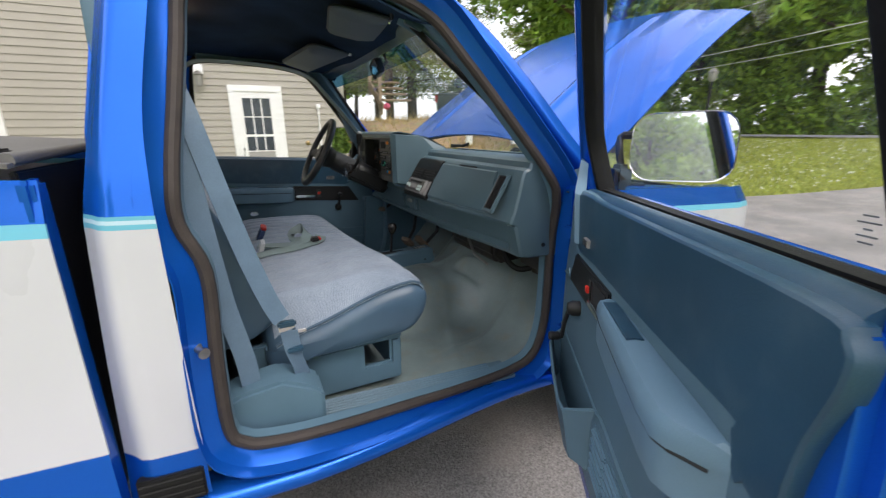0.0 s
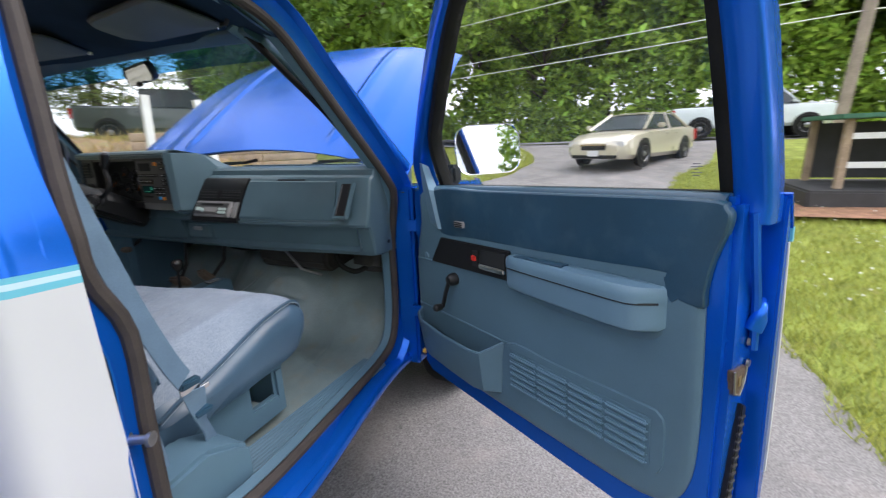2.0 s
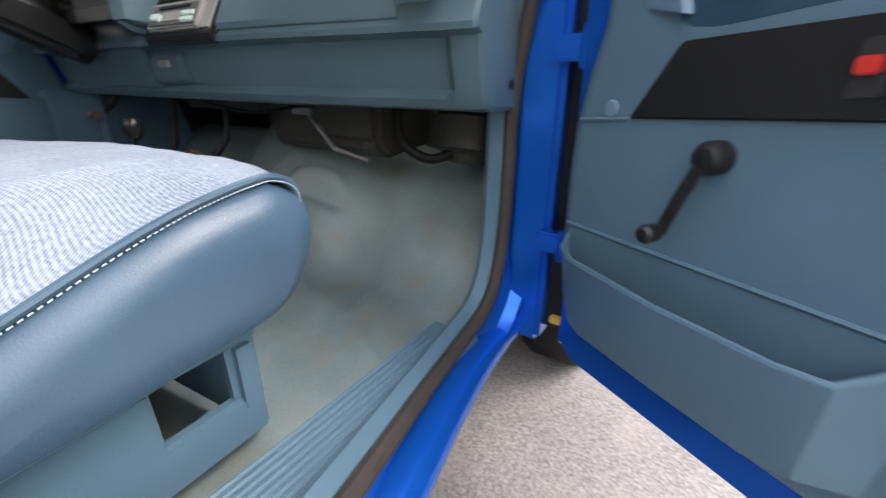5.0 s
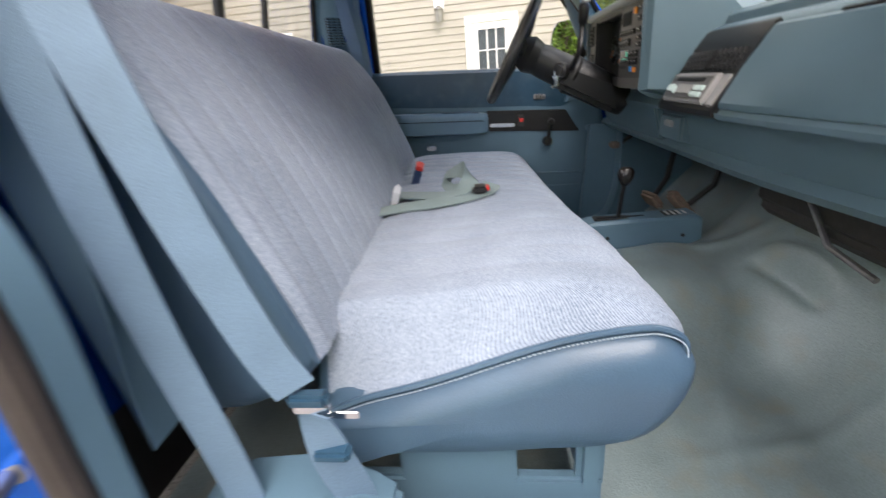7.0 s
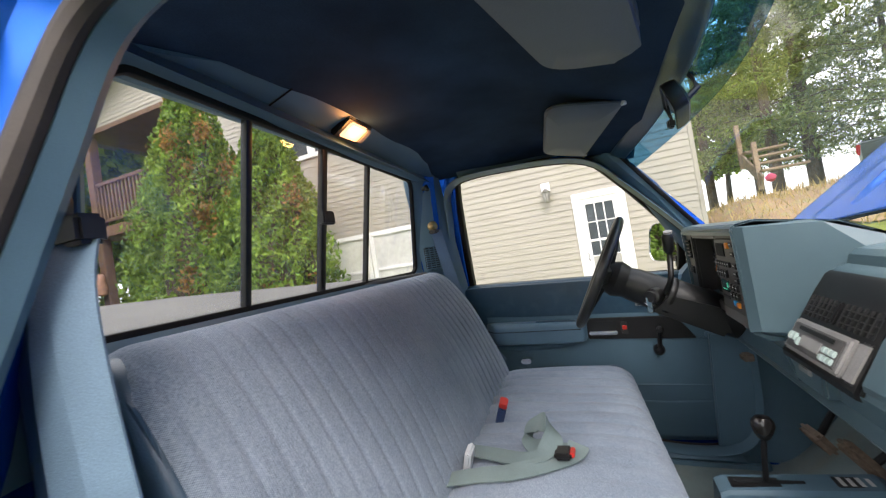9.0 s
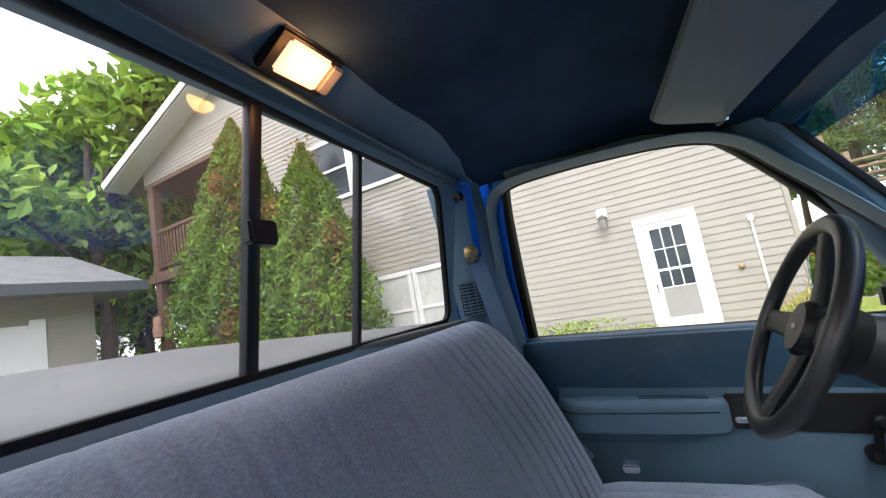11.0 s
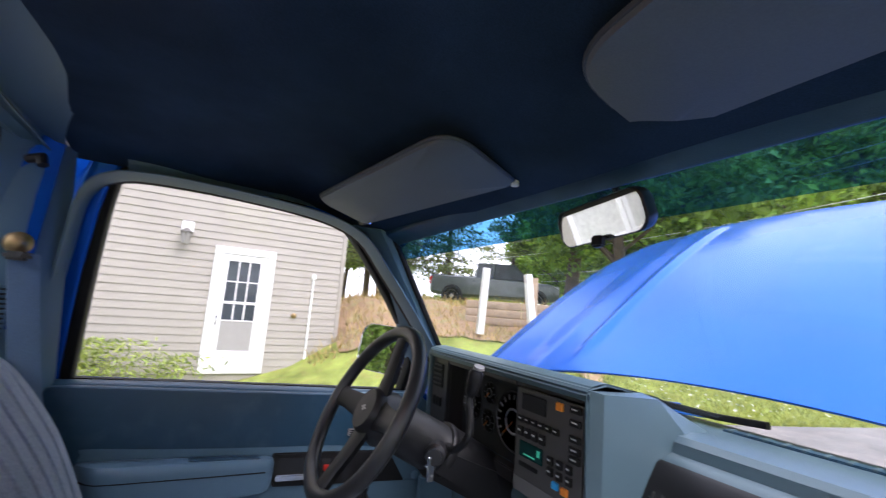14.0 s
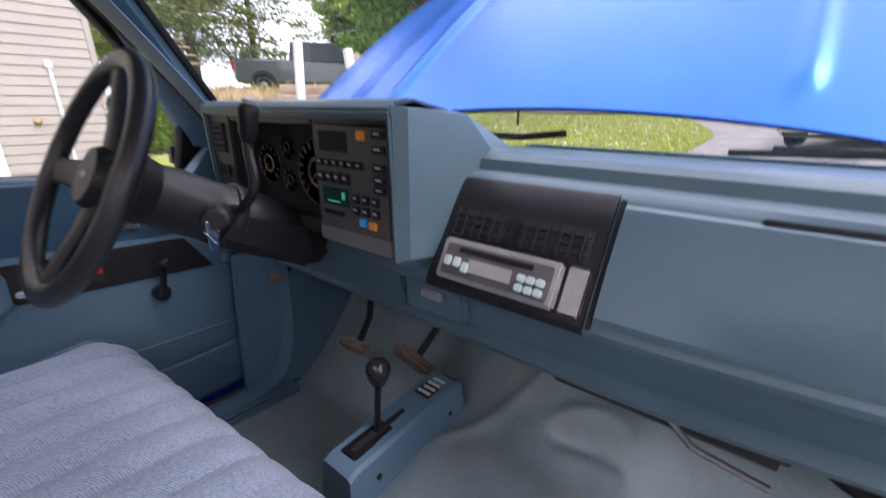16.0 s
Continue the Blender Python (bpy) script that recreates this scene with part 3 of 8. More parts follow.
bed_side(1), bed_side(-1)
# black instead of body paint: stands in for shade between cab and bed
part("bed_front", box((-0.90, -0.272, 0.62), (0.90, -0.260, 1.415), 0.003), BLACK, truck)
for s in (1, -1):
    part("bed_front_flange", box((min(s * 0.90, s * 0.968), -0.246, 0.62), (max(s * 0.90, s * 0.968), -0.222, 1.405), 0.008), BLUE, truck)
TARP = material("grey_vinyl_bed_cover", (0.10, 0.098, 0.095), 0.6, 0, 0.15, 6, 0.2, 200, 0.0008)
part("bed_cover", sheet(lambda u, v: ((-1 + 2 * u) * 0.955, -0.25 - 2.0 * v, 1.432 + 0.018 * math.sin(math.pi * u) + 0.004 * noise.noise(Vector((u * 6, v * 9, 2)))), 20, 20, 0.008), TARP, truck, "grey vinyl cover over the cargo bed")
for s in (1, -1):
    for y in (1.76, -1.5):
        wheel = part("wheel", lathe([(0.0, 0.02), (0.06, 0.02), (0.07, -0.01), (0.15, -0.03), (0.19, 0.0), (0.205, 0.01), (0.205, -0.20), (0.0, -0.20)], (s * 0.915, y, 0.375 + GROUND), (s, 0, 0), 28), STEEL, truck)
        part("tyre", lathe([(0.20, -0.01), (0.24, 0.015), (0.31, 0.02), (0.358, 0.0), (0.375, -0.03), (0.375, -0.17), (0.36, -0.20), (0.20, -0.20)], (s * 0.915, y, 0.375 + GROUND), (s, 0, 0), 36), RUBBER, wheel)

# clasp on the bed cover's front corner, ribbed guard at the foot of the cab corner
part("cover_clasp", join(box((0.80, -0.32, 1.437), (0.90, -0.292, 1.452), 0.004), tube([(0.81, -0.306, 1.448), (0.85, -0.306, 1.468), (0.892, -0.306, 1.456)], 0.004, 6)), BLACK, truck, "black clasp on the bed cover")
part("cover_hem", sweep(smooth_path([(-0.93, -0.262, 1.437), (0.0, -0.262, 1.452), (0.93, -0.262, 1.437)], 8), rounded(0.03, 0.022, 0.008, 3), up=(0, 0, 1)), TARP, truck)
guard = part("rocker_guard", box((0.930, -0.195, 0.660), (0.956, -0.066, 0.742), 0.004), BLACK, truck, "black ribbed guard at the foot of the cab")
for k in range(4):
    part("guard_rib", box((0.952, -0.193, 0.667 + 0.019 * k), (0.961, -0.068, 0.676 + 0.019 * k), 0.002, 1), RUBBER, guard)

# nose: radiator support, grille, lamps and bumper; tailgate and rear bumper
part("radiator_support", box((-0.76, 2.02, 0.70), (0.76, 2.08, 1.22), 0.01), BLACK, truck)
part("grille", box((-0.62, 2.14, 0.92), (0.62, 2.18, 1.16), 0.01), BLACK, truck)
for k in range(5):
    part("grille_bar", box((-0.61, 2.175, 0.94 + 0.045 * k), (0.61, 2.19, 0.955 + 0.045 * k), 0.003), CHROME, truck)
for s in (1, -1):
    part("headlight", box((min(s * 0.64, s * 0.81), 2.12, 0.95), (max(s * 0.64, s * 0.81), 2.18, 1.15), 0.012), material("clear_lamp", (0.6, 0.6, 0.6), 0.15) if s > 0 else bpy.data.materials["clear_lamp"], truck)
    part("tail_light", box((min(s * 0.86, s * 0.975), -2.26, 0.95), (max(s * 0.86, s * 0.975), -2.22, 1.33), 0.008), material("red_lamp", (0.5, 0.02, 0.02), 0.2) if s > 0 else bpy.data.materials["red_lamp"], truck)
part("front_bumper", prism([(2.14, 0.55), (2.28, 0.56), (2.30, 0.66), (2.28, 0.76), (2.14, 0.77)], "x", -0.84, 0.84, 0.015), CHROME, truck)
part("tailgate", box((-0.86, -2.25, 0.72), (0.86, -2.20, 1.41), 0.012), WHITE, truck)
part("rear_bumper", prism([(-2.24, 0.56), (-2.38, 0.57), (-2.40, 0.70), (-2.24, 0.71)], "x", -0.95, 0.95, 0.012), CHROME, truck)

# the truck stands nose-down on the slope of the driveway
RAKED = {"door_jamb", "door_seal", "inner_moulding", "cab_corner_lower", "cab_corner_upper", "cab_corner_sill", "stripe", "rocker_panel", "sill_plate", "sill_rib", "hinge_pillar", "hinge_gap_shade", "door_hinge", "kick_panel", "fender_lower", "fender_upper", "fender_top", "bed_side_lower", "bed_side_upper", "bed_side_sill", "bed_cover", "cover_hem", "cover_clasp", "bed_front", "bed_front_flange", "tailgate", "rocker_guard", "door_stop", "under_body", "floor_covering"}
SHEAR = Matrix(((1, 0, 0, 0), (0, 1, 0, 0), (0, -0.052, 1, -0.052 * 0.6), (0, 0, 0, 1)))
for ob in truck.children_recursive:
    if ob.name.split(".")[0] in RAKED | {"guard_rib"}:
        ob.data.transform(SHEAR)

# ---------- bench seat ----------
seat = thing("bench_seat", (0.0, 0.3, 0.645), "blue-grey tweed and vinyl bench seat with pleated backrest", "seat")


def tweed(name, dark, pale, pitch):
    """Twill cloth of dark and pale yarns, crossing on the slant, with slubs and worn patches."""
    m = bpy.data.materials.new(name)
    m.use_nodes = True
    nt = m.node_tree
    b = nt.nodes["Principled BSDF"]
    b.inputs["Roughness"].default_value, b.inputs["Specular IOR Level"].default_value = 0.95, 0.12
    b.inputs["Sheen Weight"].default_value = 0.15

    def math_node(op, p, q=None):
        n = nt.nodes.new("ShaderNodeMath")
        n.operation = op
        for k, w in enumerate((p, q)):
            if w is None:
                continue
            if isinstance(w, (int, float)):
                n.inputs[k].default_value = w
            else:
                nt.links.new(w, n.inputs[k])
        return n.outputs[0]

    tc, xyz = nt.nodes.new("ShaderNodeTexCoord"), nt.nodes.new("ShaderNodeSeparateXYZ")
    nt.links.new(tc.outputs["Object"], xyz.inputs[0])
    wobble = nt.nodes.new("ShaderNodeTexNoise")
    wobble.inputs["Scale"].default_value, wobble.inputs["Detail"].default_value = 90, 3
    nt.links.new(tc.outputs["Object"], wobble.inputs["Vector"])
    along = math_node("SUBTRACT", xyz.outputs[1], xyz.outputs[2])
    jitter = math_node("MULTIPLY", wobble.outputs[0], pitch * 0.25)
    one = math_node("SINE", math_node("MULTIPLY", math_node("ADD", math_node("ADD", xyz.outputs[0], along), jitter), 6.283 / pitch))
    two = math_node("SINE", math_node("MULTIPLY", math_node("SUBTRACT", math_node("ADD", xyz.outputs[0], jitter), along), 6.283 / pitch))
    weave = math_node("ADD", math_node("MULTIPLY", one, 0.07), math_node("MULTIPLY", two, 0.09))
    slub = nt.nodes.new("ShaderNodeTexNoise")
    slub.inputs["Scale"].default_value, slub.inputs["Detail"].default_value = 260, 2
    nt.links.new(tc.outputs["Object"], slub.inputs["Vector"])
    patch = nt.nodes.new("ShaderNodeTexNoise")
    patch.inputs["Scale"].default_value, patch.inputs["Detail"].default_value = 7, 6
    nt.links.new(tc.outputs["Object"], patch.inputs["Vector"])
    level = math_node("ADD", math_node("ADD", weave, math_node("MULTIPLY", slub.outputs[0], 0.50)), math_node("MULTIPLY", patch.outputs[0], 0.30))
    ramp = nt.nodes.new("ShaderNodeValToRGB")
    ramp.color_ramp.elements[0].position, ramp.color_ramp.elements[0].color = 0.10, (*dark, 1)
    ramp.color_ramp.elements[1].position, ramp.color_ramp.elements[1].color = 0.74, (*pale, 1)
    nt.links.new(level, ramp.inputs[0]), nt.links.new(ramp.outputs[0], b.inputs["Base Color"])
    bump = nt.nodes.new("ShaderNodeBump")
    bump.inputs["Strength"].default_value, bump.inputs["Distance"].default_value = 0.8, 0.0012
    nt.links.new(level, bump.inputs["Height"]), nt.links.new(bump.outputs[0], b.inputs["Normal"])
    return m


CLOTH = tweed("blue_grey_tweed", (0.080, 0.110, 0.155), (0.40, 0.46, 0.54), 0.0038)
SKEW = 0.066
STITCH = material("pale_blue_thread", (0.32, 0.39, 0.45), 0.7)
SX0, SX1 = -0.765, 0.722
CUSH = [(0.10, 0.80), (0.10, 0.95), (0.12, 1.002), (0.20, 1.012), (0.32, 1.010), (0.44, 1.006), (0.53, 1.000), (0.585, 0.986), (0.615, 0.955), (0.616, 0.915), (0.594, 0.872), (0.54, 0.842), (0.40, 0.830), (0.20, 0.82)]
CUSH_PATH = smooth_path([(0, y, z) for y, z in CUSH], 4, True)


def front_lift(x, y):
    """The front of the cushion stands higher at the passenger's end."""
    return 0.028 * ease(-0.2, 0.6, x) * ease(0.22, 0.48, y)


def side_drop(x, y):
    """How far the cushion's upper edge slants down towards the back at either end."""
    d = min(x - SX0, SX1 - x)
    return ease(0.115, 0.03, d) * (0.010 + 0.25 * max(0.0, 0.56 - y))


def cushion_ring(x, g, top):
    """The cushion's section at x: g draws it in, top lowers its upper face."""
    mid = Vector((0, 0.37, 0.89))
    return [Vector((x, mid.y + (p.y - mid.y) * g + SKEW * (x - 0.62), mid.z + (p.z - mid.z) * (g if p.z < mid.z else g * top) - side_drop(x, p.y) * g * g * ease(mid.z - 0.02, mid.z + 0.05, p.z) + front_lift(x, p.y) * ease(0.82, 0.96, p.z) - (0.006 + 0.011 * ease(0.05, 0.10, min(x - SX0, SX1 - x)) * ease(0.66, 0.58, p.y)) * ease(0.93, 0.99, p.z) + 0.004 * noise.noise(Vector((x * 9, p.y * 9, p.z * 9))))) for p in CUSH_PATH]


ends = ((-0.0005, 0.25, 0.40), (0.0, 0.82, 0.62), (0.005, 0.92, 0.80), (0.012, 0.965, 0.90), (0.018, 0.985, 0.955), (0.034, 0.995, 0.985), (0.044, 1.0, 0.995), (0.052, 1.0, 1.0), (0.06, 1.0, 1.0), (0.07, 1.0, 1.0))
rings = [cushion_ring(SX0 + (SX1 - SX0) * t, g, h) for t, g, h in ends] + [cushion_ring(SX0 + (SX1 - SX0) * k / 12, 1.0, 1.0) for k in range(1, 12)] + [cushion_ring(SX1 - (SX1 - SX0) * t, g, h) for t, g, h in reversed(ends)]
part("cushion", loft(rings), VINYL, seat, "rounded blue vinyl seat cushion", 0.9)


def groove(x, pitch):
    """A narrow stitched groove at every pitch."""
    d = abs((x / pitch) % 1.0 - 0.5) * 2
    return -ease(0.72, 1.0, d)


TOP_PATH = smooth_path([(0, y, z) for y, z in ((0.125, 1.004), (0.20, 1.017), (0.32, 1.015), (0.44, 1.011), (0.53, 1.005), (0.587, 0.991), (0.619, 0.958), (0.621, 0.915))], 6)


def top_cloth(u, v):
    x = SX0 + 0.028 + (SX1 - SX0 - 0.056) * u
    k = v * (len(TOP_PATH) - 1)
    i = min(len(TOP_PATH) - 2, int(k))
    p = TOP_PATH[i].lerp(TOP_PATH[i + 1], k - i)
    sink = -0.015 * (1 - abs(math.sin(math.pi * x / 0.078))) ** 1.6 * (0.15 + 0.85 * ease(0.05, -0.30, x))
    over = ease(0.045, 0.0, u) ** 2 + ease(0.955, 1.0, u) ** 2
    edge = -(0.009 * over + side_drop(x, p.y)) * ease(0.86, 0.95, p.z)
    return (x, p.y + SKEW * (x - 0.62) - 0.020 * over * ease(0.995, 0.95, p.z), p.z + front_lift(x, p.y) + sink + edge + 0.006 * noise.noise(Vector((x * 4, p.y * 5, 3))) + 0.002 * noise.noise(Vector((x * 19, p.y * 19, 3))))


part("seat_cloth", sheet(top_cloth, 240, 40, 0.002), CLOTH, seat, "pleated blue-grey tweed seat face", 0.9)
for s, x in ((1, SX1 - 0.026), (-1, SX0 + 0.026)):
    SEAM = [Vector((x, p.y + SKEW * (x - 0.62) - 0.020 * ease(0.995, 0.95, p.z), p.z + front_lift(x, p.y) - (0.007 + side_drop(x, p.y)) * ease(0.86, 0.95, p.z))) for p in TOP_PATH]
    part("seam_piping", tube(SEAM, 0.005, 8), VINYL, seat)
    stitch = []
    for k in range(0, len(SEAM) - 1):
        for f in (0.05, 0.38, 0.71):
            a, b = SEAM[k].lerp(SEAM[k + 1], f), SEAM[k].lerp(SEAM[k + 1], f + 0.2)
            stitch.append(tube([(x + s * 0.007, a.y, a.z - 0.004), (x + s * 0.007, b.y, b.z - 0.004)], 0.0010, 4))
    part("stitching", join(*stitch), STITCH, seat)["kind"] = "stuff"

BACK_PATH = smooth_path([(0, 0.150, 0.985), (0, 0.128, 1.06), (0, 0.088, 1.17), (0, 0.032, 1.29), (0, -0.035, 1.40), (0, -0.075, 1.445), (0, -0.125, 1.462), (0, -0.175, 1.445), (0, -0.19, 1.40)], 6)
BSEC = [(0.140, 0.975), (0.120, 1.06), (0.080, 1.17), (0.024, 1.29), (-0.043, 1.40), (-0.08, 1.438), (-0.125, 1.453), (-0.172, 1.438), (-0.188, 1.40), (-0.15, 1.25), (-0.09, 1.05), (-0.04, 0.93), (0.05, 0.92)]
sec = smooth_path([(0, y, z) for y, z in BSEC], 4, True)
mid = Vector((0, -0.03, 1.19))
BX0, BX1 = -0.705, 0.722


def back_ring(x, g, top):
    out = []
    for p in sec:
        drop = ease(1.25, 1.45, p.z) * (1 - top) * 0.10
        out.append(Vector((x, mid.y + (p.y - mid.y) * g + SKEW * (x - 0.62), p.z - drop)))
    return out


bends = ((-0.0005, 0.25, 0.40), (0.0, 0.80, 0.55), (0.003, 0.90, 0.72), (0.010, 0.965, 0.86), (0.022, 0.99, 0.95), (0.04, 1.0, 1.0))
rings = [back_ring(BX0 + (BX1 - BX0) * t, g, h) for t, g, h in bends] + [back_ring(BX0 + (BX1 - BX0) * k / 10, 1, 1) for k in range(1, 10)] + [back_ring(BX1 - (BX1 - BX0) * t, g, h) for t, g, h in reversed(bends)]
part("backrest", loft(rings), VINYL, seat, smooth=0.9)


def back_cloth(u, v):
    x = BX0 + 0.014 + (BX1 - BX0 - 0.028) * u
    k = v * (len(BACK_PATH) - 1)
    i = min(len(BACK_PATH) - 2, int(k))
    p = BACK_PATH[i].lerp(BACK_PATH[i + 1], k - i)
    deep = 0.25 + 0.75 * ease(-0.15, -0.42, x)
    sink = 0.011 * groove(x, 0.052) * deep
    edge = -0.009 * (ease(0.012, 0.0, u) + ease(0.988, 1.0, u))
    drop = -0.055 * ease(0.4, 0.75, v) * (ease(0.05, 0.0, u) ** 2 + ease(0.95, 1.0, u) ** 2)
    bulge = 0.006 * noise.noise(Vector((x * 4, v * 5, 5)))
    return (x, p.y + SKEW * (x - 0.62) + sink + edge + bulge, p.z + (sink + edge) * 0.5 + drop * 0.5)


part("backrest_cloth", sheet(back_cloth, 240, 44, 0.006), CLOTH, seat, "vertically pleated blue-grey tweed back", 0.9)
for x in (BX1 - 0.012, BX0 + 0.014):
    part("seam_piping", tube([(x, p.y + SKEW * (x - 0.62) - 0.014, p.z - 0.004 - 0.003 - 0.02 * ease(1.38, 1.46, p.z)) for p in BACK_PATH[:40]], 0.004, 6), VINYL, seat)
# seat base with two openings on the side
ring = lambda y0, y1, z0, z1: [(y0, z0), (y1, z0), (y1, z1), (y0, z1)]
for s, x, dy in ((1, 0.655, 0.0), (-1, -0.70, -0.09)):
    for y0, y1, z0, z1 in ((0.06, 0.535, 0.797, 0.875), (0.10, 0.530, 0.645, 0.716), (0.10, 0.128, 0.700, 0.80)):
        part("base_rail", box((x - 0.012, y0 + dy, z0), (x + 0.012, y1 + dy, z1), 0.006), TRIM, seat)
    part("base_panel", box((x - 0.013, 0.215 + dy, 0.700), (x + 0.013, 0.400 + dy, 0.802), 0.004), TRIM, seat, "blue plastic seat base between cut-outs")
    part("base_post", box((x - 0.016, 0.490 + dy, 0.690), (x + 0.014, 0.532 + dy, 0.805), 0.010), TRIM, seat)
part("base_front", prism([(-0.70, 0.43), (0.65, 0.510), (0.65, 0.525), (-0.70, 0.445)], "z", 0.65, 0.84, 0.004), TRIM, seat)

# ---------- dashboard ----------
dash = thing("dashboard", (0.0, 1.0, 1.08), "blue-grey moulded dashboard with black instrument cluster", "dashboard")
DASH_SEC = [(1.24, 1.370), (1.10, 1.390), (0.985, 1.396), (0.950, 1.392), (0.938, 1.382), (0.932, 1.364), (0.922, 1.360), (0.912, 1.356), (0.902, 1.344), (0.866, 1.283), (0.830, 1.222), (0.812, 1.188), (0.814, 1.178), (0.832, 1.171), (0.846, 1.115), (0.853, 1.090), (0.856, 1.074), (0.868, 1.058), (0.90, 1.052), (1.24, 1.04)]


def dash_shift(x, z):
    """The face swings forward towards the passenger's side, most at its foot."""
    return ease(0.22, 0.74, x) * (-0.008 + 0.050 * ease(1.37, 1.2, z))


def dash_ring(x, g=1.0):
    sunk = lambda z: 0.024 * ease(0.735, 0.715, x) * ease(1.177, 1.172, z) * ease(1.076, 1.088, z)
    return [Vector((x, 1.1 + (y + (dash_shift(x, z) + sunk(z) if y < 0.94 else 0) - 1.1) * g, 1.24 + (z - 1.24) * g)) for y, z in DASH_SEC]


part("dash_pad", loft([dash_ring(-0.83, 0.97), dash_ring(-0.82)] + [dash_ring(-0.8 + 0.1 * k) for k in range(1, 16)] + [dash_ring(0.714), dash_ring(0.736), dash_ring(0.765), dash_ring(0.785, 0.985), dash_ring(0.79, 0.95)]), DASH_SHADED, dash, smooth=0.5)
part("defroster_slot", box((-0.05, 1.10, 1.388), (0.62, 1.125, 1.394), 0.002), TRIM_DARK, dash)
for k in range(22):
    part("defroster_fin", box((-0.04 + 0.03 * k, 1.10, 1.390), (-0.033 + 0.03 * k, 1.125, 1.3955), 0.001, 1), DASH_SHADED, dash)


def face_matrix(x, s):
    """On the sloping face at x, s from its top (0) to its foot (1): local x across, y down the face, z out of it."""
    top, foot = Vector((0, 0.902, 1.345)), Vector((0, 0.812, 1.19))
    p = top.lerp(foot, s)
    down = (foot - top).normalized()
    out = Vector((0, -abs(down.z), abs(down.y))).normalized()
    m = Matrix.Identity(4)
    m.col[0][:3], m.col[1][:3], m.col[2][:3] = (1, 0, 0), down, out
    m.translation = (x, p.y + dash_shift(x, p.z), p.z)
    return m


FACE_L = 0.179


def on_face(x0, x1, s0, s1, h0, h1, r=0.002):
    return box(((x0 - x1) / 2, 0, h0), ((x1 - x0) / 2, (s1 - s0) * FACE_L, h1), r, 2, face_matrix((x0 + x1) / 2, s0))


GAP = material("dark_seam", (0.01, 0.012, 0.014), 0.8)
part("glovebox_door", loft([[face_matrix(x, s) @ Vector((0, 0, h)) for s, h in ((0.02, -0.01), (0.02, 0.004), (0.06, 0.009), (0.5, 0.013), (0.9, 0.010), (0.95, 0.004), (0.95, -0.01))] for x in (0.214, 0.216, 0.3, 0.4, 0.5, 0.6, 0.648, 0.65)]), DASH_SHADED, dash, "smooth blue-grey glovebox door", 0.5)
part("seam", on_face(0.205, 0.212, -0.02, 1.0, -0.004, 0.003, 0.001), GAP, dash)
part("glovebox_pull", on_face(0.36, 0.50, -0.015, 0.03, 0.0, 0.006, 0.002), BLACK, dash)
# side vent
part("vent_frame", on_face(0.668, 0.735, 0.05, 0.86, -0.004, 0.008, 0.004), DASH_SHADED, dash)
sv = part("side_vent", on_face(0.680, 0.722, 0.10, 0.80, 0.0, 0.0125, 0.002), BLACK, dash, "black side air vent")
for k in range(4):
    part("vent_vane", on_face(0.685 + 0.009 * k, 0.689 + 0.009 * k, 0.12, 0.78, 0.008, 0.0155, 0.001), material("grey_vane", (0.10, 0.10, 0.105), 0.5) if k == 0 else BLACK, sv)
VANE = material("dark_grey_vane", (0.020, 0.020, 0.021), 0.4)


def on_bezel(x0, x1, s0, s1, h0, h1, r=0.002):
    return on_face(x0, x1, s0, s1, h0 - 0.008, h1 - 0.008, r)


# centre bezel with vents and radio
bezel = part("centre_bezel", loft([[face_matrix(x, s) @ Vector((0, 0, h)) for s, h in ((-0.05, -0.015), (-0.05, 0.001), (0.0, 0.006), (0.22, 0.008), (1.0, 0.008), (1.05, 0.002), (1.05, -0.015))] for x in (-0.066, -0.06, 0.07, 0.196, 0.202)]), BLACK, dash, "black centre bezel with vents and radio", 0.5)
for x0, x1 in ((-0.052, 0.058), (0.074, 0.188)):
    v = part("air_vent", on_bezel(x0, x1, 0.26, 0.53, 0.012, 0.0175, 0.002), GAP, dash)
    for k in range(6):
        x = x0 + 0.012 + (x1 - x0 - 0.024) * k / 5
        part("vent_vane", on_bezel(x - 0.002, x + 0.002, 0.27, 0.52, 0.015, 0.022, 0.001), VANE, v)
    for s in (0.33, 0.40, 0.47):
        part("vent_vane", on_bezel(x0 + 0.004, x1 - 0.004, s - 0.008, s + 0.008, 0.015, 0.0205, 0.001), VANE, v)
part("vent_wheel", on_bezel(0.060, 0.072, 0.27, 0.52, 0.014, 0.024, 0.003), BLACK, dash)
GREYBEZEL = material("worn_silver_plastic", (0.30, 0.29, 0.285), 0.4, 0.2, 0.12, 30, 0.2, 300)
radio = part("car_radio", on_bezel(-0.046, 0.160, 0.57, 0.95, 0.012, 0.026, 0.004), GREYBEZEL, dash, "worn silver car radio with pale keys")
part("radio_face", on_bezel(-0.036, 0.150, 0.62, 0.91, 0.02, 0.028, 0.002), material("dark_grey_radio_face", (0.09, 0.085, 0.085), 0.35), radio)
part("cassette_slot", on_bezel(-0.01, 0.12, 0.645, 0.69, 0.024, 0.0295, 0.001), BLACK, radio)
part("radio_display", on_bezel(0.012, 0.092, 0.72, 0.86, 0.024, 0.0295, 0.002), material("grey_display", (0.28, 0.27, 0.26), 0.2), radio)
key_ring = glowing("pale_backlit_key", (0.36, 0.44, 0.42), 0.06)
for x, s in ((-0.032, 0.74), (-0.014, 0.74), (0.003, 0.77)):
    part("radio_key", on_bezel(x, x + 0.013, s, s + 0.09, 0.026, 0.033, 0.002), key_ring, radio)
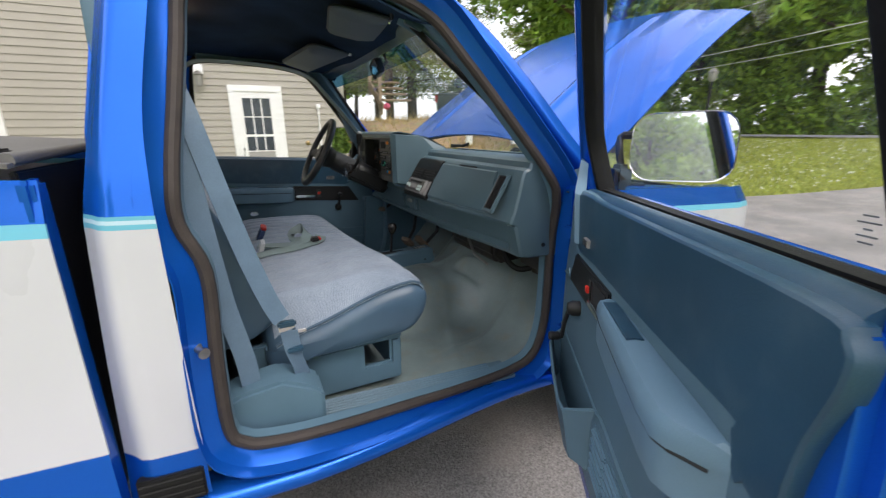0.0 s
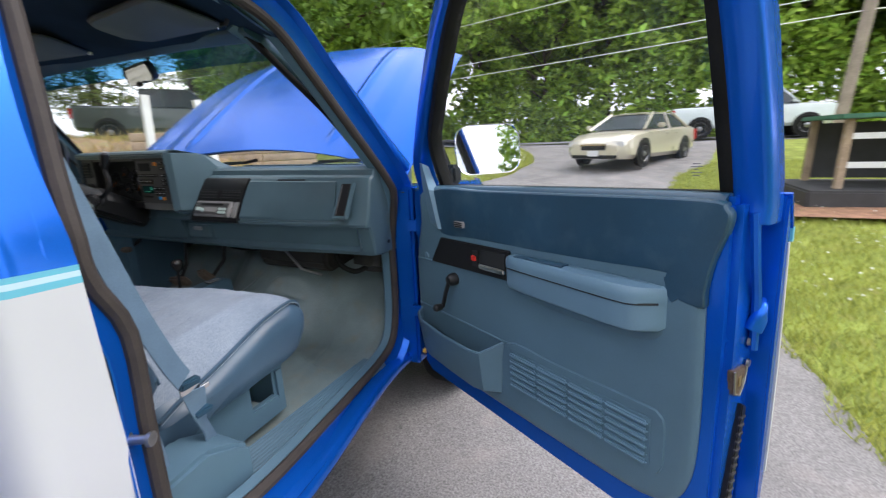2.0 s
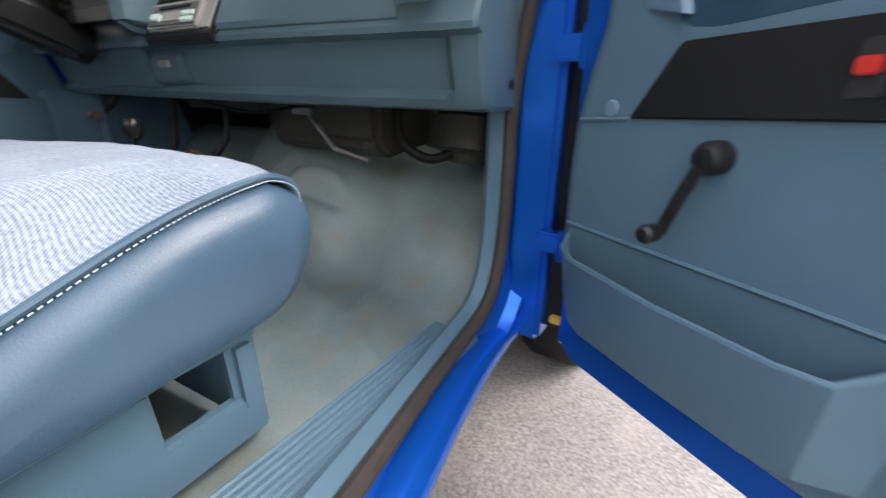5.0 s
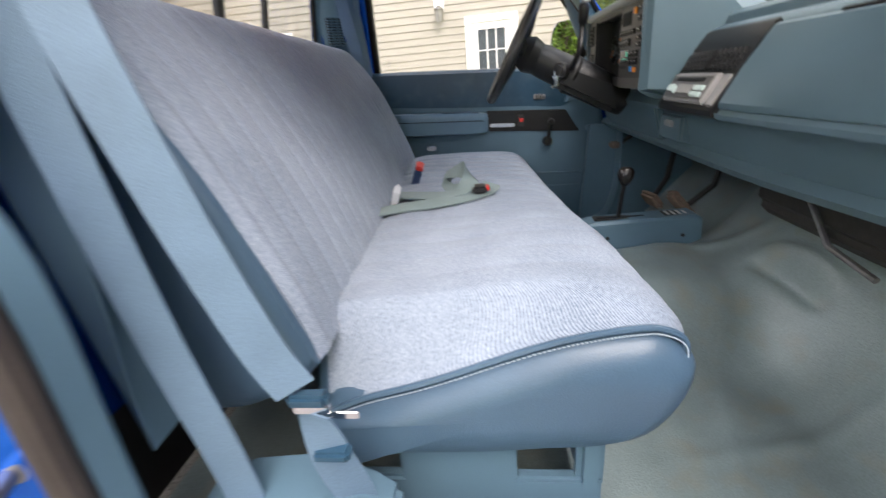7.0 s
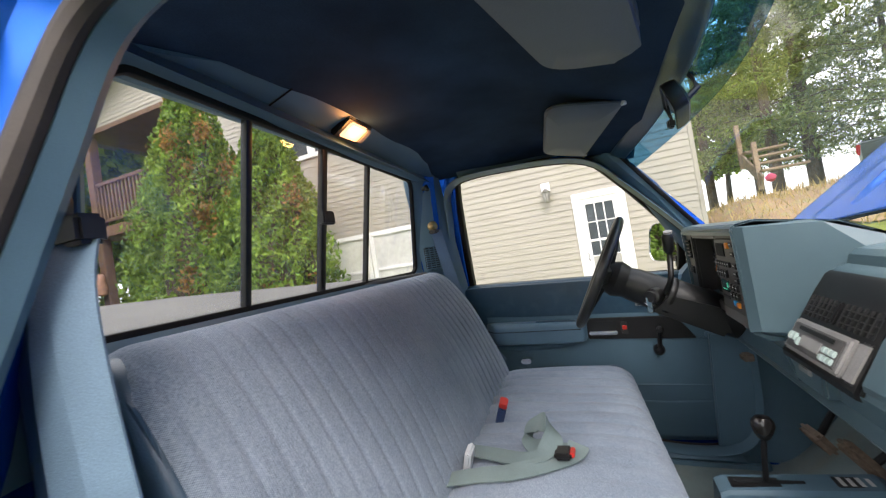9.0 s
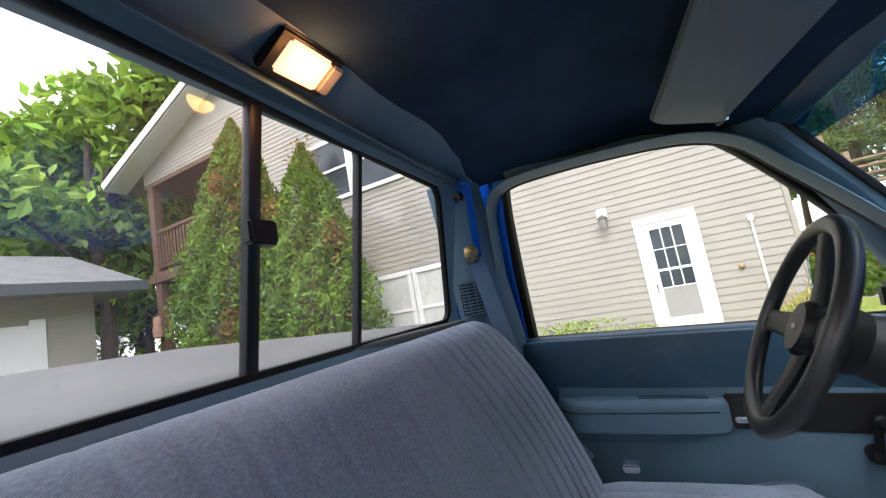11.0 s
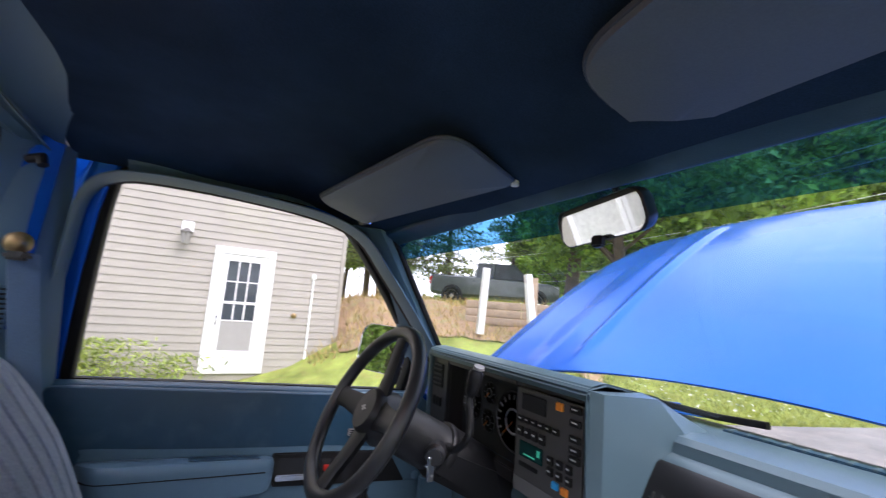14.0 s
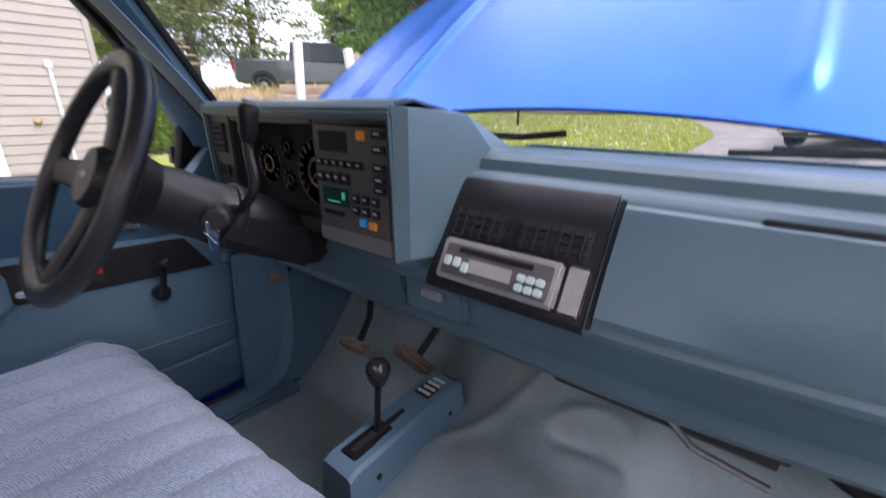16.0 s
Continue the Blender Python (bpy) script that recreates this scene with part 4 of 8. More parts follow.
for i in range(3):
    for s in (0.74, 0.82):
        part("radio_key", on_bezel(0.100 + 0.015 * i, 0.113 + 0.015 * i, s, s + 0.065, 0.026, 0.033, 0.002), key_ring, radio)
part("ash_cover", on_bezel(0.163, 0.197, 0.56, 0.96, 0.012, 0.02, 0.004), GREYBEZEL, dash)
# lower panel seams and pull
part("ash_drawer", box((-0.16, 0.848, 1.096), (-0.02, 0.890, 1.162), 0.006), DASH_SHADED, dash)
part("drawer_pull", box((-0.115, 0.842, 1.130), (-0.065, 0.852, 1.147), 0.003), GREYBEZEL, dash)
part("panel_screw", lathe([(0.008, 0), (0.008, 0.003), (0.003, 0.004)], (0.795, 0.995, 1.098), (1, 0, 0), 8), BLACK, dash)

# instrument pod
CX0, CX1, CY = -0.705, -0.085, 0.765
pod_section = [(CY - 0.012, 1.462), (CY - 0.004, 1.474), (0.80, 1.480), (0.95, 1.452), (1.06, 1.395), (1.06, 1.20), (0.80, 1.205), (CY - 0.004, 1.225), (CY - 0.006, 1.24)]
part("cluster_hood", join(prism([(CY - 0.012, 1.450), (CY - 0.014, 1.464), (CY - 0.004, 1.475), (0.80, 1.481), (0.95, 1.452), (1.06, 1.395), (1.04, 1.38), (0.80, 1.445)], "x", CX0, CX1, 0.004)), DASH_SHADED, dash)
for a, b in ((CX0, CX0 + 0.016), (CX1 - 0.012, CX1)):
    part("cluster_cheek", prism(pod_section, "x", a, b, 0.004), DASH_SHADED, dash)
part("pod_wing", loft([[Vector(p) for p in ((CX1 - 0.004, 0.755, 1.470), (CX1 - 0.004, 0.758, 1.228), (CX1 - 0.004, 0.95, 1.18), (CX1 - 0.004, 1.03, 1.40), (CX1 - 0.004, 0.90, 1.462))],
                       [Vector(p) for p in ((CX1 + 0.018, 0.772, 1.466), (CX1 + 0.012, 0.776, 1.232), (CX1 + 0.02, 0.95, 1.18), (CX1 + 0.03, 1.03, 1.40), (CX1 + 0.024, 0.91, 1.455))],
                       [Vector(p) for p in ((-0.056, 0.900, 1.392), (-0.060, 0.852, 1.225), (-0.06, 0.95, 1.18), (-0.035, 1.03, 1.393), (-0.045, 0.965, 1.394))]]), DASH_SHADED, dash, smooth=0.4)
FASCIA = material("charcoal_fascia", (0.021, 0.020, 0.021), 0.42, 0, 0.1, 12, 0.1, 500, 0.0002)
# fascia pieces round the recessed gauges
for x0, x1, z0, z1 in ((CX0 + 0.014, -0.60, 1.235, 1.452), (-0.295, CX1 - 0.01, 1.235, 1.452), (-0.60, -0.295, 1.235, 1.262), (-0.60, -0.295, 1.438, 1.452)):
    part("fascia", box((x0, CY, z0), (x1, CY + 0.03, z1), 0.003), FASCIA, dash)
part("gauge_back", box((-0.60, CY + 0.055, 1.25), (-0.295, CY + 0.06, 1.452)), GAP, dash)
for x0, x1 in ((-0.602, -0.598), (-0.297, -0.293)):
    part("recess_wall", box((x0, CY + 0.01, 1.255), (x1, CY + 0.058, 1.445)), FASCIA, dash)
DIAL = material("grey_dial_marks", (0.17, 0.18, 0.20), 0.6)
DIALF = material("dark_dial_face", (0.03, 0.032, 0.038), 0.4)


def gauge(x, z, r, ticks):
    g = part("gauge", lathe([(0, 0), (r, 0), (r * 1.04, 0.003), (r * 1.06, 0)], (x, CY + 0.055, z), (0, -1, 0), 28), DIALF, dash, "round dark gauge with pale marks")
    for k in range(ticks):
        a = radians(225 - 270 * k / (ticks - 1))
        c = Vector((x, CY + 0.0515, z)) + Vector((math.cos(a), 0, math.sin(a))) * r * 0.84
        m = Matrix.Translation(c) @ Matrix.Rotation(-a, 4, "Y")
        part("gauge_mark", box((-r * 0.09, -0.0008, -r * 0.035), (r * 0.09, 0.0008, r * 0.035), 0, 1, m), DIAL, g)
    part("gauge_ring", tube([(x + r * 0.42 * math.cos(2 * math.pi * k / 20), CY + 0.0515, z + r * 0.42 * math.sin(2 * math.pi * k / 20)) for k in range(20)], r * 0.05, 4, True), DIAL, g)
    a = radians(225)
    part("needle", tube([(x, CY + 0.050, z), (x + r * 0.75 * math.cos(a), CY + 0.050, z + r * 0.75 * math.sin(a))], 0.0012, 4), material("orange_needle", (0.7, 0.2, 0.03), 0.5), g)


gauge(-0.366, 1.340, 0.066, 15)
gauge(-0.468, 1.385, 0.026, 7)
gauge(-0.468, 1.315, 0.026, 7)
gauge(-0.548, 1.345, 0.043, 11)
# left vent and switches
lv = part("air_vent", box((-0.685, CY - 0.003, 1.365), (-0.622, CY + 0.006, 1.435), 0.003), GAP, dash)
for k in range(5):
    part("vent_vane", box((-0.682, CY - 0.007, 1.374 + 0.013 * k), (-0.625, CY, 1.378 + 0.013 * k), 0.001, 1), BLACK, lv)
for k in range(3):
    part("switch", box((-0.675 + 0.018 * k, CY - 0.006, 1.315), (-0.662 + 0.018 * k, CY + 0.002, 1.34), 0.002), BLACK, dash)
# control panel
cp = part("control_panel", box((-0.288, CY - 0.004, 1.245), (-0.098, CY + 0.004, 1.442), 0.004), material("grey_control_panel", (0.075, 0.072, 0.07), 0.45, 0, 0.1, 15, 0.1, 500, 0.0002), dash, "grey climate and radio control panel")
part("display", box((-0.270, CY - 0.006, 1.395), (-0.195, CY - 0.002, 1.43), 0.002), GAP, cp)
part("radio_display", box((-0.272, CY - 0.006, 1.302), (-0.20, CY - 0.002, 1.335), 0.002), material("teal_display", (0.01, 0.05, 0.05), 0.2), cp)
part("display_digits", box((-0.255, CY - 0.0075, 1.309), (-0.222, CY - 0.0055, 1.311)), glowing("green_segment", (0.03, 0.35, 0.22), 0.22), cp)
part("display_digits", box((-0.215, CY - 0.0075, 1.316), (-0.208, CY - 0.0055, 1.328)), glowing("green_segment", (0.03, 0.35, 0.22), 0.18), cp)
part("tape_slot", box((-0.27, CY - 0.006, 1.284), (-0.215, CY - 0.002, 1.293), 0.001), BLACK, cp)
MARK = material("pale_key_mark", (0.55, 0.55, 0.55), 0.6)
ORANGE = material("orange_key", (0.85, 0.28, 0.03), 0.5)
BLUEKEY = material("blue_key", (0.02, 0.35, 0.75), 0.5)


def key(x, z, w, h, mat, mark=True):
    k = part("key", box((x - w / 2, CY - 0.010, z - h / 2), (x + w / 2, CY - 0.003, z + h / 2), 0.0015, 1), mat, cp)
    if mark:
        part("key_mark", box((x - w * 0.25, CY - 0.0108, z + h * 0.02), (x + w * 0.25, CY - 0.0095, z + h * 0.2)), MARK, k)


for i in range(6):
    key(-0.268 + 0.0205 * i, 1.377, 0.015, 0.013, BLACK)
for i in range(4):
    key(-0.268 + 0.022 * i, 1.352, 0.016, 0.02, BLACK)
for z in (1.428, 1.405, 1.377, 1.358, 1.342):
    key(-0.118, z, 0.026, 0.013, BLACK)
for i in range(3):
    for z in (1.322, 1.302):
        key(-0.178 + 0.024 * i, z, 0.014, 0.016, BLACK)
key(-0.158, 1.425, 0.017, 0.015, ORANGE, False)
key(-0.163, 1.283, 0.016, 0.013, BLUEKEY, False)
key(-0.140, 1.281, 0.016, 0.013, ORANGE, False)
part("lower_trim", box((-0.288, CY - 0.005, 1.232), (-0.098, CY + 0.004, 1.262), 0.002), material("grey_lower_trim", (0.14, 0.135, 0.13), 0.45), cp)
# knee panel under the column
part("knee_panel", prism([(0.83, 1.19), (0.86, 1.08), (0.90, 1.075), (0.90, 1.20)], "x", -0.70, -0.17, 0.006), DASH_SHADED, dash)

dash.location = Vector(dash.location) + Vector((0.010, 0.024, 0.008))

# under-dash heater case, linkage and blower
heater = thing("heater_case", (0.3, 1.15, 0.98), "dark heater case with steel linkage under the dash", "heater")
HEATER = material("dusty_dark_plastic", (0.030, 0.026, 0.023), 0.7, 0, 0.3, 12, 0.4, 90, 0.001)
part("case", prism([(1.02, 1.09), (1.02, 0.97), (1.06, 0.93), (1.30, 0.95), (1.30, 1.09)], "x", 0.09, 0.48, 0.015), HEATER, heater)
part("duct", prism([(1.0, 1.09), (1.01, 1.03), (1.25, 1.0), (1.3, 1.09)], "x", -0.30, 0.09, 0.012), HEATER, heater)
part("rod", tube([(0.27, 1.012, 1.03), (0.355, 1.005, 0.955), (0.46, 1.01, 0.935)], 0.006, 8), STEEL, heater)
part("bracket", box((0.22, 1.0, 1.03), (0.285, 1.02, 1.045), 0.002), STEEL, heater)
part("blower", lathe([(0.0, 0.0), (0.05, 0.0), (0.055, 0.02), (0.105, 0.03), (0.11, 0.10), (0.0, 0.11)], (0.64, 1.17, 0.92), (0.0, 0.25, 1), 24), HEATER, heater)
part("blower_hose", tube([(0.50, 1.08, 1.06), (0.52, 1.06, 0.98), (0.58, 1.08, 0.94), (0.62, 1.12, 0.95)], 0.012, 8, smooth=5), RUBBER, heater)
part("cable", tube([(0.30, 1.02, 1.06), (0.1, 0.98, 1.03), (-0.1, 0.97, 1.05)], 0.005, 6, smooth=5), RUBBER, heater)

# ---------- steering ----------
wheel_at = Vector((-0.395, 0.502, 1.376))
axis = Vector((0, -0.88, 0.475)).normalized()
steer = thing("steering_wheel", tuple(wheel_at), "black three-spoke steering wheel on its column", "steering wheel")
q = axis.to_track_quat("Z", "Y").to_matrix()
RW_R = 0.174
part("rim", sweep([wheel_at + q @ Vector((RW_R * math.cos(a), RW_R * math.sin(a), 0.022)) for a in [2 * math.pi * i / 56 for i in range(56)]], [(0.0165 * math.cos(a), 0.0145 * math.sin(a)) for a in [2 * math.pi * k / 12 for k in range(12)]], True, up=axis), BLACK_SOFT, steer)
hub = part("hub", lathe([(0.0, 0.022), (0.040, 0.021), (0.046, 0.014), (0.05, -0.01), (0.058, -0.03), (0.05, -0.06), (0.0, -0.06)], wheel_at, axis, 28), BLACK, steer)
for sx, sy in ((1, 0.3), (0.3, 1)):
    part("emblem_bar", box((-0.012 * sx, -0.006 * sy, 0.0215), (0.012 * sx, 0.006 * sy, 0.0235), 0.0008, 1, Matrix.Translation(wheel_at) @ q.to_4x4()), STEEL, hub)
for a in (3, 93, 183, 273):
    d = q @ Vector((math.cos(radians(a)), math.sin(radians(a)), 0))
    part("spoke", loft([[wheel_at + d * r + axis * h + (d.cross(axis)) * w * sx + axis * 0.009 * sy for sx, sy in ((-1, 0.4), (-0.6, 1), (0.6, 1), (1, 0.4), (0.7, -1), (-0.7, -1))] for r, h, w in ((0.035, -0.002, 0.030), (0.08, 0.003, 0.024), (0.125, 0.012, 0.021), (0.171, 0.02, 0.025))]), BLACK, steer)
col = part("column", lathe([(0.0, 0.0), (0.046, 0.0), (0.052, -0.03), (0.054, -0.13), (0.060, -0.14), (0.058, -0.26), (0.05, -0.34), (0.0, -0.34)], wheel_at - axis * 0.05, axis, 24), BLACK, steer)
part("column_collar", lathe([(0.0605, -0.128), (0.0625, -0.132), (0.0625, -0.142), (0.0605, -0.146)], wheel_at - axis * 0.05, axis, 24), BLACK, col)
part("gear_lever", sweep(smooth_path([(-0.365, 0.665, 1.31), (-0.310, 0.655, 1.315), (-0.278, 0.668, 1.355), (-0.300, 0.678, 1.42), (-0.277, 0.680, 1.475)], 6), circle(0.008, 10), up=(0.2, 1, 0.1)), BLACK, steer, "black column gear lever")
part("lever_grip", lathe([(0.009, 0.0), (0.014, 0.01), (0.016, 0.05), (0.011, 0.058), (0.0, 0.06)], (-0.297, 0.678, 1.425), (0.3, 0.0, 0.9), 14), BLACK, steer)
part("lever_cap", lathe([(0.0115, 0.0), (0.0115, 0.006), (0.0, 0.007)], (-0.276, 0.680, 1.482), (0.3, 0.0, 0.9), 14), GREYBEZEL, steer)
part("ignition", lathe([(0.022, 0.0), (0.022, 0.03), (0.016, 0.034), (0.016, 0.045), (0.0, 0.046)], (-0.345, 0.635, 1.305), (0.8, -0.6, 0.0), 16), FASCIA, steer)
part("ignition_key", join(box((-0.316, 0.598, 1.258), (-0.312, 0.613, 1.305), 0.001, 1), tube([(-0.316, 0.605, 1.30), (-0.312, 0.593, 1.29), (-0.312, 0.608, 1.268), (-0.316, 0.618, 1.285)], 0.0015, 5, True)), CHROME, steer, "ignition key on a ring")
part("turn_stalk", tube([(-0.45, 0.60, 1.32), (-0.55, 0.57, 1.34), (-0.61, 0.56, 1.345)], 0.007, 8), BLACK, steer)
part("tilt_lever", tube([(-0.45, 0.64, 1.27), (-0.48, 0.62, 1.25)], 0.006, 8), STEEL, steer)
part("column_shroud", prism([(0.60, 1.262), (0.80, 1.155), (0.82, 1.18), (0.80, 1.26), (0.66, 1.318)], "x", -0.465, -0.335, 0.02), BLACK, steer)

# ---------- pedals and transfer lever ----------
PEDAL = material("worn_pedal_rubber", (0.16, 0.12, 0.09), 0.8, 0, 0.3, 30, 0.4, 120, 0.001)


def pedal(name, at, w, h, tilt, turn, label, arm):
    d = thing(name, at, label, "pedal")
    m = Matrix.Translation(at) @ Matrix.Rotation(radians(turn), 4, "Y") @ Matrix.Rotation(radians(tilt), 4, "X")
    p = part("pad", box((-w / 2, -0.012, -h / 2), (w / 2, 0.012, h / 2), 0.008, 2, m), PEDAL, d)
    for k in range(5):
        x = -w / 2 + w * (k + 0.5) / 5
        part("pad_rib", box((x - 0.003, -0.016, -h * 0.4), (x + 0.003, -0.01, h * 0.4), 0.001, 1, m), PEDAL, p)
    part("arm", tube([at, *arm], 0.010, 8), BLACK, d)


pedal("brake_pedal", (-0.475, 1.00, 0.815), 0.125, 0.062, 35, -6, "worn brown rubber brake pedal", [(-0.46, 1.04, 0.90), (-0.455, 1.06, 1.05)])
pedal("accelerator_pedal", (-0.275, 1.03, 0.838), 0.055, 0.15, 38, -14, "worn brown accelerator pedal on its lever", [(-0.25, 1.10, 0.92), (-0.24, 1.12, 1.05)])
pk = thing("parking_brake_pedal", (-0.745, 0.93, 0.99), "small dark parking brake pedal by the kick panel", "pedal")
part("pad", box((-0.775, 0.905, 0.975), (-0.715, 0.945, 1.0), 0.006), PEDAL, pk)
part("arm", tube([(-0.74, 0.94, 0.99), (-0.72, 0.98, 1.02), (-0.72, 1.02, 1.08)], 0.009, 8), BLACK, pk)

sh = thing("transfer_case_shifter", (-0.145, 0.85, 0.755), "blue floor console with black four-wheel-drive lever", "gear lever")
con = part("console", loft([[Vector((-0.145 + x, y, z)) for x, z in ((-0.050, 0.735), (-0.041, zt), (-0.034, zt + 0.008), (0.034, zt + 0.008), (0.041, zt), (0.050, 0.735))] for y, zt in ((0.668, 0.80), (0.672, 0.842), (0.69, 0.850), (0.99, 0.862), (1.008, 0.852), (1.012, 0.80))]), TRIM, sh, smooth=0.4)
part("slot_plate", box((-0.166, 0.70, 0.855), (-0.124, 0.90, 0.8625), 0.002), BLACK, sh)
part("slot", box((-0.152, 0.71, 0.861), (-0.138, 0.89, 0.8645), 0.001), GAP, sh)
plate = part("label_plate", box((-0.168, 0.905, 0.862), (-0.122, 0.985, 0.8685), 0.002), BLACK, sh)
for k in range(4):
    part("label_bar", box((-0.163 + 0.003 * (k % 2), 0.915 + 0.017 * k, 0.868), (-0.128, 0.923 + 0.017 * k, 0.8695)), MARK, plate)
for y in (0.735, 0.955):
    part("screw", lathe([(0.006, 0), (0.005, 0.003), (0, 0.003)], (-0.099, y, 0.81), (1, 0, 0.1), 8), BLACK, sh)
part("lever", tube([(-0.145, 0.775, 0.845), (-0.147, 0.782, 0.92), (-0.148, 0.790, 0.985)], 0.0065, 10), BLACK, sh)
part("knob", lathe([(0.008, -0.03), (0.014, -0.024), (0.02, -0.012), (0.0245, 0.004), (0.023, 0.016), (0.015, 0.025), (0.0, 0.028)], (-0.148, 0.790, 0.992), (0, 0.05, 1), 20), material("glossy_black_knob", (0.02, 0.018, 0.018), 0.18), sh, "glossy black shift knob")

# ---------- doors ----------
def door(name, label, driver=False):
    """A closed door at its hinge, inner side towards -x."""
    HX, HY = 0.92, 1.06
    d = thing(name, (HX, HY, 0.6), label, "car door")

    def at(along, n, z):
        return Vector((HX + n, HY - along, z))

    def flat(pts, n0, n1, r=0.004):
        return prism([(HY - a, z) for a, z in pts], "x", HX + n0, HX + n1, r)

    def slab(pts, n, edge, depth=0.03, swell=0.0):
        """A moulded panel with a soft rolled edge."""
        k = len(pts)
        c = (sum(p[0] for p in pts) / k, sum(p[1] for p in pts) / k)
        base = smooth_path([(a, z, 0) for a, z in pts], 4, True)
        def ring(g, h):
            out = []
            for i, p in enumerate(base):
                t = (base[(i + 1) % len(base)] - base[i - 1]).normalized()
                nrm = Vector((t.y, -t.x, 0))
                if nrm.dot(p - Vector((*c, 0))) < 0:
                    nrm = -nrm
                w = p - nrm * g
                out.append(at(w.x, n + h, w.y))
            return out
        return loft([ring(0, depth), ring(0, 0.006), ring(edge * 0.3, 0.0015), ring(edge, -swell * 0.7), ring(edge * 2.2, -swell)])

    # painted shell
    part("door_shell", flat([(0.03, 0.60), (0.08, 0.565), (0.9, 0.56), (1.06, 0.585), (1.122, 0.67), (1.128, 1.06), (1.125, 1.318), (0.05, 1.318), (0.035, 1.27), (0.035, 0.66)], -0.047, 0.06, 0.014), BLUE, d)
    part("panel_cap", lathe([(0.013, 0), (0.012, 0.003), (0.0, 0.004)], at(0.135, -0.062, 1.068), (-1, 0, 0), 14), TRIM_PALE, d)
    part("outer_skin_lower", sheet(lambda u, v: tuple(at(1.163 * u, 0.060 + 0.018 * math.sin(math.pi * (0.3 + 0.6 * v)), 0.76 + 0.47 * v)), 4, 6, 0.006), WHITE, d)
    part("outer_skin_sill", sheet(lambda u, v: tuple(at(1.160 * u, 0.052 + 0.022 * v, 0.55 + 0.21 * v)), 4, 3, 0.006), BLUE, d)
    part("stripe", sheet(lambda u, v: tuple(at(1.164 * u, 0.0765, 1.23 + 0.026 * v)), 4, 1, 0.007), TEAL_STRIPE, d)
    part("outer_skin_upper", sheet(lambda u, v: tuple(at(1.163 * u, 0.075 - 0.02 * v, 1.256 + 0.062 * v)), 4, 3, 0.006), BLUE, d)
    part("flange", flat([(1.122, 0.60), (1.161, 0.66), (1.161, 1.312), (1.122, 1.312)], 0.045, 0.068, 0.004), BLUE, d)
    # latch end: swages, latch, screws, bump stop and drain vent
    part("end_swage", sweep(smooth_path([at(1.134, -0.012, 1.290), at(1.138, -0.002, 1.200), at(1.136, 0.022, 1.130), at(1.136, 0.028, 1.030)], 5), circle(0.008, 8), up=(1, 0, 0)), BLUE, d)
    part("end_swage", sweep(smooth_path([at(1.134, 0.05, 1.115), at(1.142, 0.03, 1.100), at(1.136, 0.018, 1.070)], 5), rounded(0.02, 0.03, 0.008, 3), up=(0, 0, 1)), BLUE, d)
    latch = part("latch", prism([(HX - 0.038, 1.005), (HX + 0.016, 1.000), (HX + 0.010, 0.968), (HX - 0.012, 0.945), (HX - 0.032, 0.957)], "y", HY - 1.134, HY - 1.122, 0.002), RUSTY, d, "dark latch recess with steel lip")
    part("latch_lip", tube([at(1.135, -0.038, 1.005), at(1.135, -0.032, 0.960), at(1.135, -0.012, 0.949), at(1.135, 0.006, 0.970), at(1.135, 0.012, 1.000)], 0.002, 6), STEEL, latch)
    part("latch_pawl", box(at(1.135, -0.02, 0.965), at(1.128, -0.004, 0.990), 0.003), BRASS, latch)
    for n, z in ((0.022, 1.095), (0.026, 1.05), (0.005, 1.022)):
        part("screw", lathe([(0.008, 0), (0.007, 0.004), (0.0, 0.005)], at(1.130, n, z - 0.05), (0, -1, 0), 10), STEEL, d)
    part("bump_stop", lathe([(0.012, 0), (0.011, 0.008), (0.005, 0.012), (0, 0.012)], at(1.122, 0.052, 1.155), (0, -1, 0), 12), BRASS, d)
    vent = part("drain_vent", prism([(HX + 0.012, 0.920), (HX + 0.03, 0.910), (HX - 0.004, 0.705), (HX - 0.028, 0.695)], "y", HY - 1.135, HY - 1.122, 0.002), BLACK, d, "black slotted drain vent")
    for k in range(11):
        z = 0.775 + 0.0165 * k
        x = -0.018 + 0.0028 * k
        part("vent_slat", box(at(1.138, x - 0.006, z - 0.05), at(1.132, x + 0.012, z - 0.044), 0.001, 1), FASCIA, vent)
    part("drain_plug", lathe([(0.014, 0), (0.012, 0.006), (0, 0.006)], at(1.107, -0.036, 0.625), (-1, 0, 0), 12), RUBBER, d)
    # trim panel
    part("trim_panel", slab([(0.045, 0.80), (0.06, 0.70), (0.11, 0.655), (0.3, 0.640), (0.6, 0.638), (0.9, 0.642), (1.0, 0.652), (1.055, 0.685), (1.082, 0.76), (1.089, 0.87), (1.088, 1.0), (1.085, 1.12), (1.084, 1.19), (1.100, 1.268), (1.090, 1.300), (0.9, 1.309), (0.5, 1.313), (0.14, 1.312), (0.10, 1.19), (0.055, 1.04)], -0.058, 0.012, 0.024, 0.004), TRIM, d, "blue-grey moulded door panel", 0.5)
    part("upper_pad", slab([(0.248, 1.160), (0.42, 1.163), (0.67, 1.163), (0.86, 1.166), (1.005, 1.170), (1.022, 1.160), (1.030, 1.130), (1.045, 1.120), (1.085, 1.117), (1.087, 1.15), (1.096, 1.205), (1.116, 1.270), (1.112, 1.300), (1.07, 1.315), (0.8, 1.315), (0.5, 1.314), (0.20, 1.310), (0.215, 1.22)], -0.061, 0.004, 0.02, 0.002), TRIM_DARK, d, "dark blue padded vinyl upper panel", 0.5)
